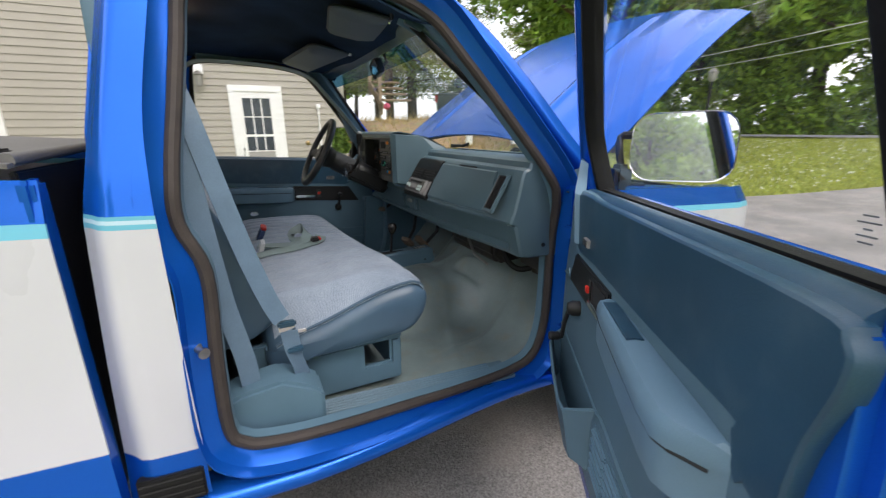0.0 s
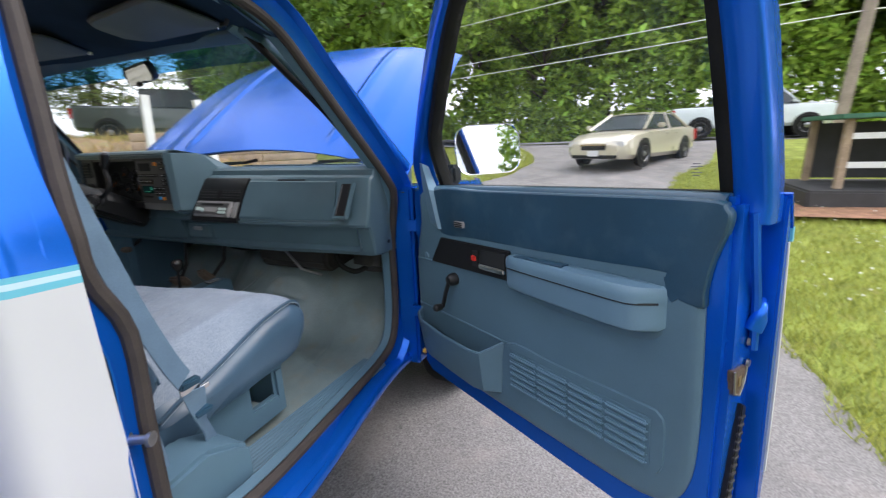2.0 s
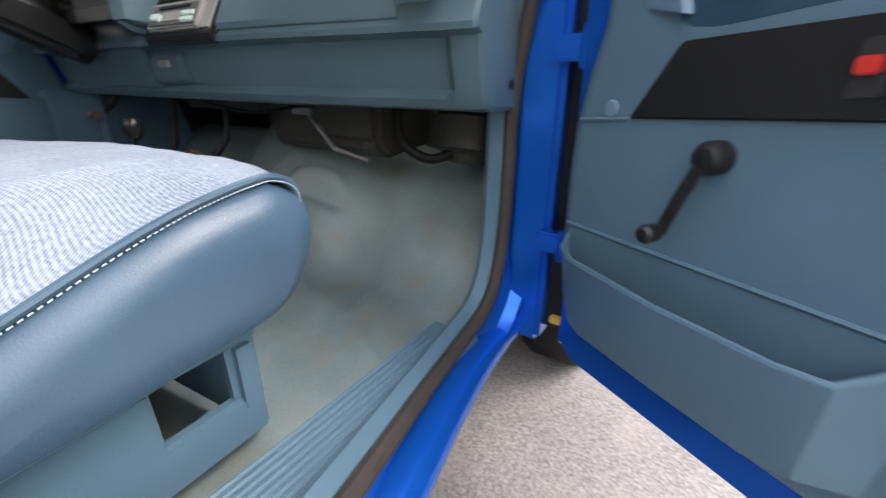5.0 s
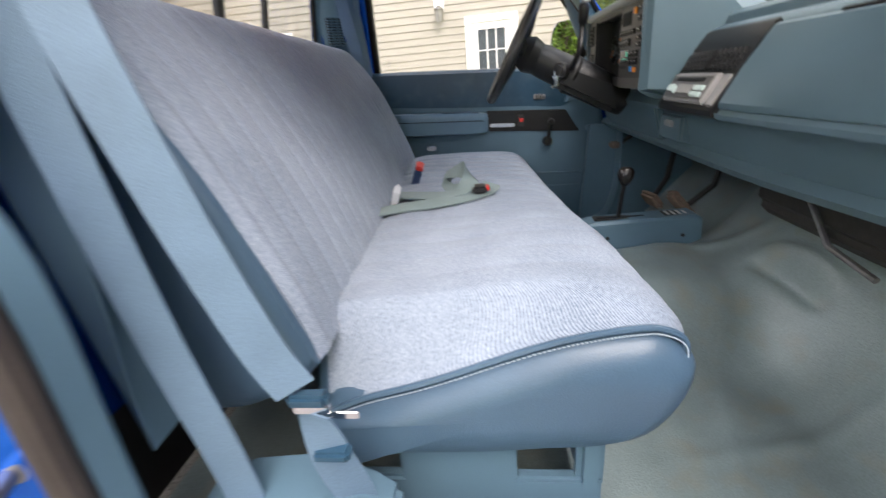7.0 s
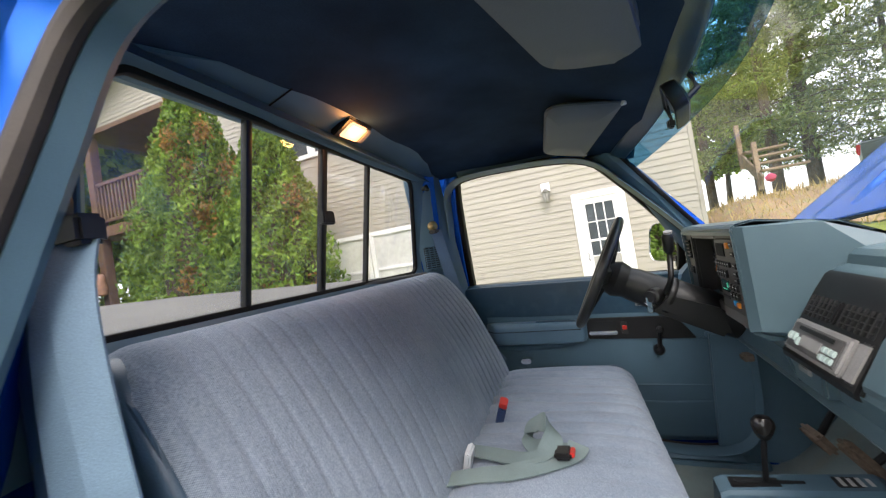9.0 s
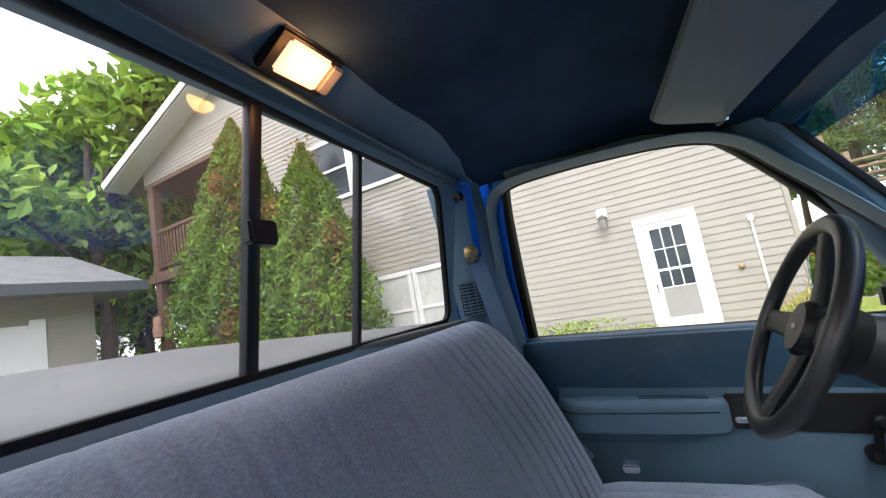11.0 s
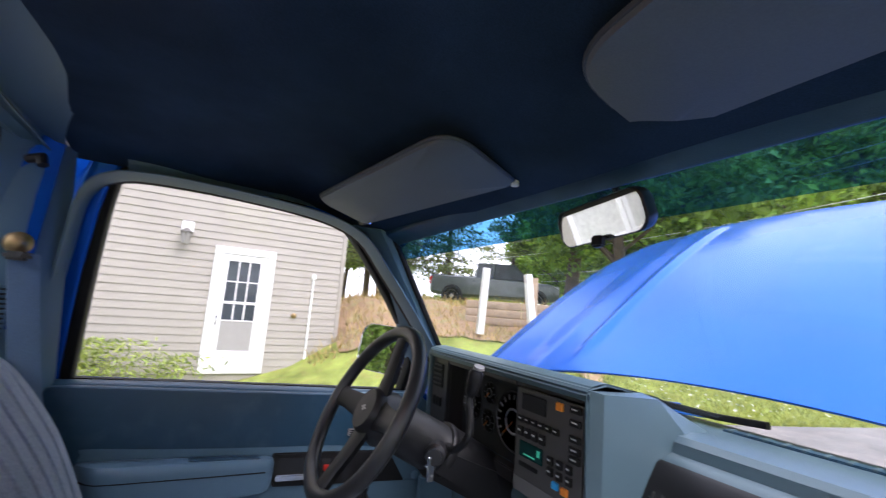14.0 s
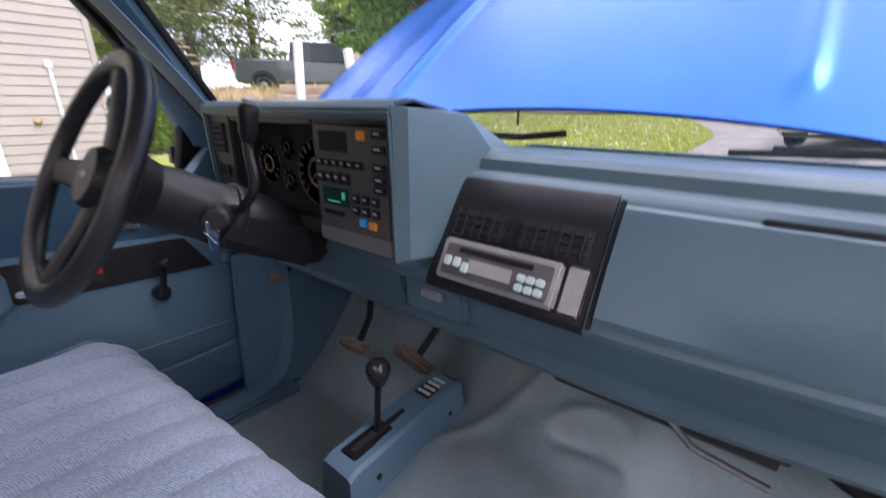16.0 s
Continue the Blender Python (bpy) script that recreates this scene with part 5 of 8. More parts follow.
    part("belt_roll", sweep(smooth_path([at(0.19, -0.024, 1.296), at(0.5, -0.026, 1.298), at(0.9, -0.026, 1.299), at(1.100, -0.024, 1.296)], 5), circle(0.0275, 16), up=(1, 0, 0)), TRIM_DARK, d)
    # crease lines pressed into the panel
    for a, b in (((0.06, 0.868), (0.55, 0.866)), ((0.07, 1.050), (0.17, 1.054)), ((0.55, 0.866), (0.60, 0.872))):
        part("crease", tube([at(a[0], -0.0615, a[1]), at(b[0], -0.0615, b[1])], 0.0042, 6), TRIM, d)
    # moulded step round the armrest's foot
    part("armrest_foot", slab([(0.60, 1.055), (0.66, 1.022), (0.80, 1.010), (0.96, 1.012), (1.015, 1.035), (1.024, 1.08), (1.005, 1.115), (0.80, 1.12), (0.60, 1.10)], -0.062, 0.010, 0.012, 0.002), TRIM, d, smooth=0.5)
    # armrest
    arm_l = [(0.578, 0.012, 0.030), (0.586, 0.026, 0.042), (0.602, 0.036, 0.047), (0.66, 0.042, 0.049), (0.80, 0.052, 0.050), (0.92, 0.060, 0.050), (0.966, 0.060, 0.050), (0.985, 0.050, 0.049), (1.012, 0.022, 0.047), (1.022, 0.006, 0.040)]
    def arm_ring(a, w, h, z):
        s = -0.055
        return [at(a, s, z - h), at(a, s - w * 0.80, z - h * 0.98), at(a, s - w * 0.92, z - h * 0.90), at(a, s - w * 0.96, z - h * 0.55), at(a, s - w * 0.97, z + h * 0.22), at(a, s - w * 1.03, z + h * 0.26), at(a, s - w * 1.045, z + h * 0.50), at(a, s - w * 1.0, z + h * 0.74), at(a, s - w * 0.88, z + h * 0.90), at(a, s - w * 0.5, z + h * 0.97), at(a, s - w * 0.12, z + h * 0.94), at(a, s, z + h * 0.86)]
    part("armrest", loft([arm_ring(a, w, h, 1.100) for a, w, h in arm_l]), TRIM_PALE, d, "light blue-grey moulded armrest", 0.5)
    part("armrest_seam", tube([at(a, -0.055 - w * 0.985, 1.100 + h * 0.24) for a, w, h in arm_l[2:-1]], 0.0026, 6), GAP, d)
    part("pull_cup", sweep(smooth_path([at(0.622, -0.073, 1.1435), at(0.70, -0.077, 1.1465), at(0.790, -0.081, 1.1480)], 5), rounded(0.026, 0.006, 0.0028, 3), up=(0, 0, 1)), TRIM_DARK, d)
    # latch plate
    sw = part("switch_plate", flat([(0.172, 1.055), (0.575, 1.062), (0.587, 1.151), (0.240, 1.149)], -0.068, -0.045, 0.003), BLACK, d, "black plate with latch handle and lock")
    part("handle_recess", flat([(0.455, 1.080), (0.566, 1.082), (0.572, 1.140), (0.462, 1.138)], -0.0695, -0.06, 0.002), GAP, sw)
    part("latch_handle", box(at(0.571, -0.080, 1.080), at(0.459, -0.068, 1.096), 0.003), CHROME, sw, "chrome latch handle")
    part("lock_slot", flat([(0.418, 1.080), (0.444, 1.081), (0.446, 1.132), (0.421, 1.131)], -0.0705, -0.06, 0.001), FASCIA, sw)
    part("lock_tab", box(at(0.440, -0.078, 1.100), at(0.422, -0.069, 1.116), 0.002), TAIL_RED, sw, "red lock tab")
    bd = part("badge", box(at(0.380, -0.0715, 1.194), at(0.332, -0.058, 1.214), 0.002), GREYBEZEL, d)
    for k in range(3):
        part("badge_bar", box(at(0.376, -0.0730, 1.197 + 0.006 * k), at(0.336, -0.0705, 1.200 + 0.006 * k)), BLACK, bd)
    # speaker grille
    part("speaker_panel", slab([(0.56, 0.715), (0.75, 0.716), (0.97, 0.718), (1.012, 0.725), (1.030, 0.75), (1.032, 0.80), (1.031, 0.85), (1.018, 0.872), (0.98, 0.878), (0.75, 0.874), (0.56, 0.868)], -0.0685, 0.007, 0.016, -0.002), TRIM, d, smooth=0.5)
    part("speaker_recess", flat([(0.575, 0.738), (1.003, 0.738), (1.003, 0.854), (0.575, 0.852)], -0.0690, -0.058, 0.001), TRIM, d)
    for k in range(6):
        z = 0.7405 + 0.0188 * k
        for i in range(4):
            a0, a1 = 0.578 + 0.1060 * i, 0.6805 + 0.1060 * i
            # paler than the panel: light caught on the ridges painted as colour
            part("speaker_slat", flat([(a0, z), (a1, z), (a1, z + 0.0115), (a0, z + 0.0115)], -0.0775, -0.06, 0.0045), TRIM_PALE, d)
    # map pocket, open at the top
    lip = [at(0.068, -0.060, 0.848), at(0.082, -0.088, 0.835), at(0.12, -0.104, 0.822), at(0.30, -0.118, 0.818), at(0.45, -0.126, 0.824), at(0.495, -0.120, 0.828), at(0.543, -0.060, 0.862)]
    foot = [at(0.08, -0.060, 0.700), at(0.10, -0.075, 0.690), at(0.14, -0.084, 0.684), at(0.30, -0.092, 0.682), at(0.43, -0.098, 0.684), at(0.478, -0.094, 0.690), at(0.524, -0.060, 0.694)]
    bm = loft([lip, [a.lerp(b, 0.5) for a, b in zip(lip, foot)], foot, [Vector((HX - 0.058, p.y, p.z - 0.004)) for p in foot]], closed=False)
    part("map_pocket", thick(bm, -0.005), TRIM, d, "open map pocket", 0.5)
    part("pocket_lip", tube(lip, 0.004, 8), TRIM, d)
    # window crank
    ck = (0.311, 1.014)
    tipc = (0.276, 0.916) if not driver else (0.306, 1.105)
    cr = part("crank_handle", sweep([at(ck[0], -0.088, ck[1]), at((ck[0] + tipc[0]) / 2, -0.096, (ck[1] + tipc[1]) / 2), at(tipc[0], -0.098, tipc[1])], rounded(0.016, 0.010, 0.004, 2), up=(-1, 0, 0)), BLACK, d, "black window crank")
    part("crank_boss", lathe([(0.021, 0), (0.021, 0.022), (0.014, 0.034), (0, 0.036)], at(ck[0], -0.060, ck[1]), (-1, 0, 0), 16), BLACK, cr)
    part("crank_knob", lathe([(0.007, 0), (0.012, 0.01), (0.013, 0.03), (0.009, 0.036), (0, 0.037)], at(tipc[0], -0.098, tipc[1]), (-1, 0, 0), 14), BLACK, cr)
    # window frame
    LEAN = 0.29
    fr = [(0.055, 1.312), (0.060, 1.40), (0.165, 1.53), (0.30, 1.672), (0.43, 1.795), (0.55, 1.862), (0.80, 1.876), (1.00, 1.872), (1.085, 1.835), (1.116, 1.62), (1.124, 1.35), (1.124, 1.27)]
    part("window_frame", sweep(smooth_path([at(a, 0.02 - LEAN * max(0, z - 1.32), z) for a, z in fr], 4), rounded(0.06, 0.066, 0.012, 3), up=(1, 0, 0)), BLUE, d)
    fr2 = [(0.190, 1.315), (0.190, 1.46), (0.275, 1.575), (0.385, 1.700), (0.49, 1.802), (0.56, 1.833), (0.68, 1.846), (0.95, 1.850), (1.035, 1.842), (1.070, 1.80), (1.084, 1.60), (1.090, 1.315)]
    part("window_channel", sweep(smooth_path([at(a, 0.012 - LEAN * max(0, z - 1.32), z) for a, z in fr2], 4), rounded(0.028, 0.045, 0.006, 2), up=(1, 0, 0)), RUBBER, d, "black rubber window channel")
    part("belt_seal", box(at(1.11, -0.004, 1.312), at(0.17, 0.030, 1.323), 0.004), RUBBER, d)
    g = bmesh.new()
    g.faces.new([g.verts.new(at(a, 0.012 - LEAN * max(0, z - 1.32), z)) for a, z in fr2])
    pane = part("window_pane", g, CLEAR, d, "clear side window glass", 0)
    pane.visible_shadow = False
    for k in range(5):
        w = (0.014, 0.022, 0.008, 0.020, 0.014)[k]
        part("glass_mark", box(at(1.030 + 0.5 * w, 0.0005, 1.372 - 0.0055 * k), at(1.030 - 0.5 * w, 0.0012, 1.3735 - 0.0055 * k)), DIAL, pane)
    # corner piece at the mirror
    part("sail_trim", loft([[at(a, n, z) for a, n, z in row] for row in (((0.095, -0.040, 1.405), (0.125, -0.050, 1.40), (0.135, -0.030, 1.39)), ((0.135, -0.060, 1.32), (0.20, -0.075, 1.312), (0.225, -0.050, 1.305)), ((0.180, -0.064, 1.195), (0.240, -0.074, 1.18), (0.255, -0.050, 1.175)))]), TRIM_PALE, d, "pale corner trim at the mirror", 0.5)
    # outside mirror
    ma, mb = at(0.164, 0.072, 0), at(0.264, 0.297, 0)
    cx, along_v = (ma + mb) / 2, (mb - ma)
    across = along_v.normalized()
    face_n = Vector((across.y, -across.x, 0))
    if face_n.y > 0:
        face_n = -face_n
    mm = Matrix.Identity(4)
    face_n = (face_n + Vector((0, 0, 0.10))).normalized()
    mm.col[0][:3], mm.col[1][:3], mm.col[2][:3] = across, face_n.cross(across) if face_n.cross(across).z > 0 else -face_n.cross(across), face_n
    mm.translation = (cx.x, cx.y, 1.436)
    w = along_v.length
    ring = rounded(w, 0.180, 0.055, 5)
    shell = loft([[mm @ Vector((u * g, v * g, h)) for u, v in ring] for g, h in ((0.55, -0.07), (0.85, -0.055), (0.98, -0.02), (1.0, 0.0), (0.99, 0.006), (0.965, 0.004), (0.96, -0.002))])
    mir = part("side_mirror", shell, CHROME, d, "chrome-rimmed outside mirror", 0.5)
    glassb = bmesh.new()
    glassb.faces.new([glassb.verts.new(mm @ Vector((u * 0.965, v * 0.955, 0.003))) for u, v in ring])
    part("mirror_glass", glassb, MIRROR, mir, "silvered mirror glass", 0)
    foot_p = at(0.15, 0.06, 1.36)
    part("mirror_arm", tube([foot_p, mm @ Vector((-0.16, 0.035, -0.06)), mm @ Vector((-0.09, 0.03, -0.045))], 0.011, 8, smooth=5), BLACK, mir)
    part("mirror_foot", box(at(0.20, 0.03, 1.32), at(0.11, 0.075, 1.39), 0.012), BLACK, mir)
    return d


MIRROR = bpy.data.materials.new("mirror")
MIRROR.use_nodes = True
MIRROR.node_tree.nodes["Principled BSDF"].inputs["Metallic"].default_value = 1.0
MIRROR.node_tree.nodes["Principled BSDF"].inputs["Roughness"].default_value = 0.02
MIRROR.node_tree.nodes["Principled BSDF"].inputs["Base Color"].default_value = (0.82, 0.85, 0.86, 1)
RUSTY = material("rusty_latch_steel", (0.11, 0.075, 0.055), 0.6, 0.3, 0.5, 60, 0.4, 300)
TAIL_RED = material("red_tab", (0.55, 0.03, 0.02), 0.4, 0, 0.1, 20)

pdoor = door("passenger_door", "open blue and white truck door with blue-grey panel")
PITCH_TRUCK = radians(-3.0)
pdoor.location = (0.935, 1.0835, 0.6)
pdoor.rotation_euler = (PITCH_TRUCK, 0, radians(57))
ddoor = door("driver_door", "closed truck door with blue-grey panel and armrest", True)
ddoor.scale = (-1, 1, 1)
ddoor.location = (-0.895, 0.940, 0.583)
ddoor.rotation_euler = (PITCH_TRUCK, 0, 0)

# ---------- overhead ----------
VISOR = material("grey_blue_visor_vinyl", (0.10, 0.12, 0.145), 0.6, 0, 0.08, 6, 0.15, 400, 0.0003)
VISOR_EDGE = material("visor_piping", (0.055, 0.07, 0.09), 0.5)


def visor(name, fo, fi, bi, bo, label):
    """A folded-up flap between its front outer, front inner, back inner and back outer corners, the back ones rounded."""
    fo, fi, bi, bo = (Vector(p) for p in (fo, fi, bi, bo))
    d = thing(name, tuple((fo + fi) / 2), label, "sun visor", "sun visors")
    u = (fi - fo).normalized()

    def turn(a, c, b, r, n=5):
        """A rounded corner at c between a and b."""
        p, q = c + (a - c).normalized() * r, c + (b - c).normalized() * r
        return [(1 - t) ** 2 * p + 2 * t * (1 - t) * c + t * t * q for t in [k / n for k in range(n + 1)]]

    path = turn(bo, fo, fi, 0.022) + turn(fo, fi, bi, 0.012) + turn(fi, bi, bo, 0.065, 8) + turn(bi, bo, fo, 0.045, 7)
    nrm = (fi - fo).cross(bo - fo).normalized()
    if nrm.z > 0:
        nrm = -nrm
    c = (fo + fi + bi + bo) / 4
    def ring(g, t):
        return [c + (p - c) * g + nrm * t for p in path]
    part("flap", loft([ring(0.97, -0.009), ring(1.0, -0.004), ring(1.0, 0.004), ring(0.97, 0.009), ring(0.5, 0.0115)]), VISOR, d, smooth=0.8)
    part("piping", sweep(path, circle(0.0042, 6), True, up=nrm), VISOR_EDGE, d)
    part("pivot_rod", tube([fo + u * 0.03, fo - u * 0.02, fo - u * 0.04 + Vector((0, 0, 0.02))], 0.006, 8), BLACK, d)
    part("clip", lathe([(0.007, 0), (0.007, 0.014), (0.004, 0.022)], fi + Vector((0, 0, -0.008)), (0, 0, 1), 10), WHITE_TRIM, d)
    part("screw", lathe([(0.005, 0), (0.004, 0.003), (0, 0.003)], fo + u * 0.02 + Vector((0, 0, -0.006)), (0, 0, -1), 8), CHROME, d)


visor("sun_visor", (-0.572, 0.498, 1.806), (-0.098, 0.610, 1.826), (-0.018, 0.432, 1.842), (-0.535, 0.362, 1.838), "grey-blue vinyl sun visor folded up at the headliner")
visor("sun_visor", (0.605, 0.560, 1.812), (0.130, 0.645, 1.838), (0.170, 0.462, 1.854), (0.560, 0.392, 1.844), "grey-blue vinyl sun visor folded up at the headliner")

rv = thing("rear_view_mirror", (-0.045, 0.76, 1.75), "black-framed rear-view mirror on the windshield", "mirror")
mm = Matrix.Translation((0.014, 0.690, 1.754)) @ Matrix.Rotation(radians(-10), 4, "Z") @ Matrix.Rotation(radians(-2), 4, "Y") @ Matrix.Rotation(radians(109), 4, "X")
ring = rounded(0.195, 0.064, 0.022, 5)
part("housing", loft([[mm @ Vector((u * g, v * g, h)) for u, v in ring] for g, h in ((0.6, -0.03), (0.92, -0.022), (1.0, -0.006), (1.0, 0.004), (0.965, 0.006), (0.95, 0.001))]), BLACK, rv, smooth=0.5)
gb = bmesh.new()
gb.faces.new([gb.verts.new(mm @ Vector((u * 0.955, v * 0.93, 0.0035 - 0.10 * v))) for u, v in ring])
part("mirror_glass", gb, MIRROR, rv, "silvered mirror glass", 0)
part("stem", tube([(0.018, 0.715, 1.760), (0.012, 0.745, 1.785), (0.008, 0.735, 1.818)], 0.007, 8), BLACK, rv)
part("day_night_tab", box((0.010, 0.676, 1.710), (0.030, 0.690, 1.728), 0.003), BLACK, rv)

lamp = thing("dome_lamp", (0.055, -0.065, 1.885), "lit warm dome lamp in the rear header", "dome lamp")
tilt = Matrix.Translation((0.068, -0.066, 1.893)) @ Matrix.Rotation(radians(28), 4, "X")
part("bezel", box((-0.058, -0.034, -0.006), (0.058, 0.034, 0.012), 0.004, 2, tilt), BLACK, lamp)
part("lens", box((-0.036, -0.026, -0.012), (0.040, 0.026, -0.002), 0.004, 2, tilt), glowing("warm_lit_lens", (1.0, 0.55, 0.28), 0.55), lamp, "glowing warm lamp lens")
part("lamp_switch", box((-0.060, -0.024, -0.012), (-0.038, 0.024, -0.003), 0.003, 2, tilt), GREYBEZEL, lamp)
bulb = new("dome_bulb", bpy.data.lights.new("dome_bulb", "POINT"))
bulb.data.energy, bulb.data.color, bulb.data.shadow_soft_size = 0.22, (1.0, 0.42, 0.12), 0.02
bulb.location = (0.068, -0.048, 1.868)

# ---------- seat belts ----------
BELT = material("blue_grey_belt_webbing", (0.11, 0.175, 0.25), 0.55, 0, 0.1, 15, 0.3, 500, 0.0004)
BELT_GREEN = material("grey_green_belt_webbing", (0.16, 0.21, 0.21), 0.6, 0, 0.1, 15, 0.3, 500, 0.0004)


def strap(pts, width, normals, n=8, t=0.0016):
    """Flat webbing along points, its face turned by the given normals."""
    p = smooth_path(pts, n)
    m = len(normals) - 1
    rows = []
    for i, c in enumerate(p):
        k = i / (len(p) - 1) * m
        j = min(m - 1, int(k))
        nrm = Vector(normals[j]).lerp(Vector(normals[j + 1]), k - j).normalized()
        tan = (p[min(len(p) - 1, i + 1)] - p[max(0, i - 1)]).normalized()
        side = tan.cross(nrm).normalized() * width / 2
        up = side.cross(tan).normalized() * t
        rows.append([c - side - up, c + side - up, c + side + up, c - side + up])
    return loft(rows)


belt = thing("seat_belt", (0.78, 0.05, 0.80), "blue-grey passenger seat belt hanging from the pillar", "seat belt")
part("anchor", lathe([(0.02, 0), (0.02, 0.012), (0.012, 0.02), (0, 0.022)], (0.770, -0.035, 1.635), (-1, 0.3, 0), 14), BLACK, belt)
part("loop_bracket", box((0.742, -0.065, 1.585), (0.772, 0.015, 1.618), 0.005), BLACK, belt)
part("shoulder_strap", strap([(0.757, -0.012, 1.600), (0.782, 0.012, 1.52), (0.790, 0.045, 1.37), (0.790, 0.085, 1.20), (0.790, 0.124, 1.065), (0.787, 0.150, 1.000)], 0.048, [(1, 0.4, 0.2), (1, 0.3, 0.2), (0.95, 0.2, 0.3)]), BELT, belt)
part("retractor_strap", strap([(0.760, -0.030, 1.600), (0.790, -0.016, 1.50), (0.798, 0.0, 1.30), (0.800, 0.022, 1.08), (0.802, 0.048, 0.92), (0.800, 0.056, 0.815)], 0.048, [(1, 0.3, 0.1), (1, 0.15, 0.1), (1, 0.1, 0.1)]), BELT, belt)
part("lap_strap", strap([(0.787, 0.165, 0.965), (0.785, 0.172, 0.90), (0.775, 0.187, 0.82), (0.765, 0.192, 0.76)], 0.046, [(0.9, -0.4, 0.2), (0.7, 0.7, 0.1), (0.95, -0.2, 0.1)]), BELT, belt)
part("tongue", join(box((0.778, 0.139, 0.962), (0.786, 0.183, 0.978), 0.002), box((0.772, 0.18, 0.946), (0.776, 0.212, 0.957), 0.0015)), CHROME, belt, "steel belt tongue")
part("tongue_cover", box((0.774, 0.137, 0.976), (0.794, 0.186, 0.994), 0.005), TRIM_DARK, belt)
part("guide", box((0.775, 0.152, 0.897), (0.797, 0.198, 0.912), 0.004), TRIM_DARK, belt)
bx = thing("retractor_cover", (0.775, 0.08, 0.66), "blue plastic belt retractor cover on the sill", "retractor cover")
part("cover", prism([(-0.03, 0.655), (0.228, 0.650), (0.236, 0.70), (0.236, 0.785), (0.205, 0.812), (0.13, 0.848), (0.025, 0.836), (-0.03, 0.81)], "x", 0.728, 0.848, 0.010), TRIM, bx)
for y in (0.06, 0.165):
    part("screw", lathe([(0.006, 0), (0.005, 0.003), (0, 0.003)], (0.848, y, 0.68), (1, 0, 0), 8), BLACK, bx)

dbelt = thing("seat_belt", (-0.66, -0.12, 1.2), "blue-grey driver seat belt on the far pillar", "seat belt")
part("anchor", lathe([(0.022, 0), (0.022, 0.012), (0.012, 0.02), (0, 0.022)], (-0.652, -0.172, 1.662), (0.8, 0.6, 0), 14), BRASS, dbelt)
part("anchor_plate", box((-0.68, -0.18, 1.628), (-0.62, -0.145, 1.645), 0.005), BLACK, dbelt)
part("shoulder_strap", strap([(-0.645, -0.155, 1.64), (-0.668, -0.14, 1.50), (-0.705, -0.115, 1.32), (-0.745, -0.07, 1.15), (-0.75, 0.02, 1.02)], 0.048, [(0.8, 0.6, 0), (0.9, 0.4, 0.1), (1, 0.3, 0.2)]), BELT, dbelt)
part("tongue", box((-0.70, 0.12, 1.03), (-0.66, 0.16, 1.05), 0.004), CHROME, dbelt)
part("coat_hook", tube([(-0.60, -0.165, 1.822), (-0.578, -0.14, 1.825), (-0.572, -0.135, 1.808)], 0.009, 8), BLACK, dbelt)
vg = thing("pillar_vent", (-0.682, -0.207, 1.525), "slotted blue plastic air vent in the corner trim", "air vent")
VM = Matrix.Translation((-0.690, -0.214, 1.525)) @ Matrix.Rotation(radians(-42), 4, "Z")
part("vent_backing", box((-0.034, 0.0, -0.052), (0.034, 0.012, 0.052), 0.004, 2, VM), GAP, vg)
for k in range(11):
    part("vent_slat", box((-0.033, 0.008, -0.051 + 0.0098 * k), (0.033, 0.016, -0.0455 + 0.0098 * k), 0.001, 1, VM), TRIM, vg)
for x in (-0.012, 0.012):
    part("vent_rib", box((x - 0.001, 0.008, -0.05), (x + 0.001, 0.0165, 0.05), 0, 1, VM), TRIM, vg)

# centre buckles and loose lap belt on the cushion
buckle = thing("seat_belt_buckle", (-0.19, 0.15, 1.02), "navy belt buckle with red button standing by the backrest", "buckle")
m = Matrix.Translation((-0.165, 0.150, 1.032)) @ Matrix.Rotation(radians(18), 4, "Y") @ Matrix.Rotation(radians(-22), 4, "X")
part("housing", box((-0.020, -0.012, -0.045), (0.020, 0.012, 0.03), 0.006, 2, m), material("navy_buckle", (0.03, 0.055, 0.13), 0.4, 0, 0.1, 20), buckle)
part("red_button", box((-0.019, -0.012, 0.028), (0.019, 0.012, 0.043), 0.003, 2, m), TAIL_RED, buckle, "red release button")
tg = thing("seat_belt_tongue", (0.10, 0.15, 1.02), "white plastic belt tongue leaning on the seat", "belt tongue")
m = Matrix.Translation((0.120, 0.134, 1.026)) @ Matrix.Rotation(radians(12), 4, "Y") @ Matrix.Rotation(radians(-18), 4, "X")
part("grip", box((-0.022, -0.008, -0.02), (0.022, 0.008, 0.045), 0.005, 2, m), material("pale_grey_plastic", (0.55, 0.57, 0.60), 0.4, 0, 0.05, 20), tg)
part("tip", box((-0.010, -0.002, -0.045), (0.010, 0.002, -0.018), 0.001, 1, m), CHROME, tg)
lap = thing("lap_belt", (0.10, 0.22, 1.01), "loose grey-green lap belt lying on the cushion", "seat belt")
part("webbing", strap([(0.185, 0.10, 1.022), (0.168, 0.17, 1.026), (0.155, 0.24, 1.028), (0.125, 0.315, 1.032), (0.085, 0.372, 1.036), (0.060, 0.385, 1.046)], 0.046, [(0.1, 0.1, 1), (0.25, 0.0, 1), (0.3, 0.1, 1), (0.1, 0.3, 1)], 8), BELT_GREEN, lap)
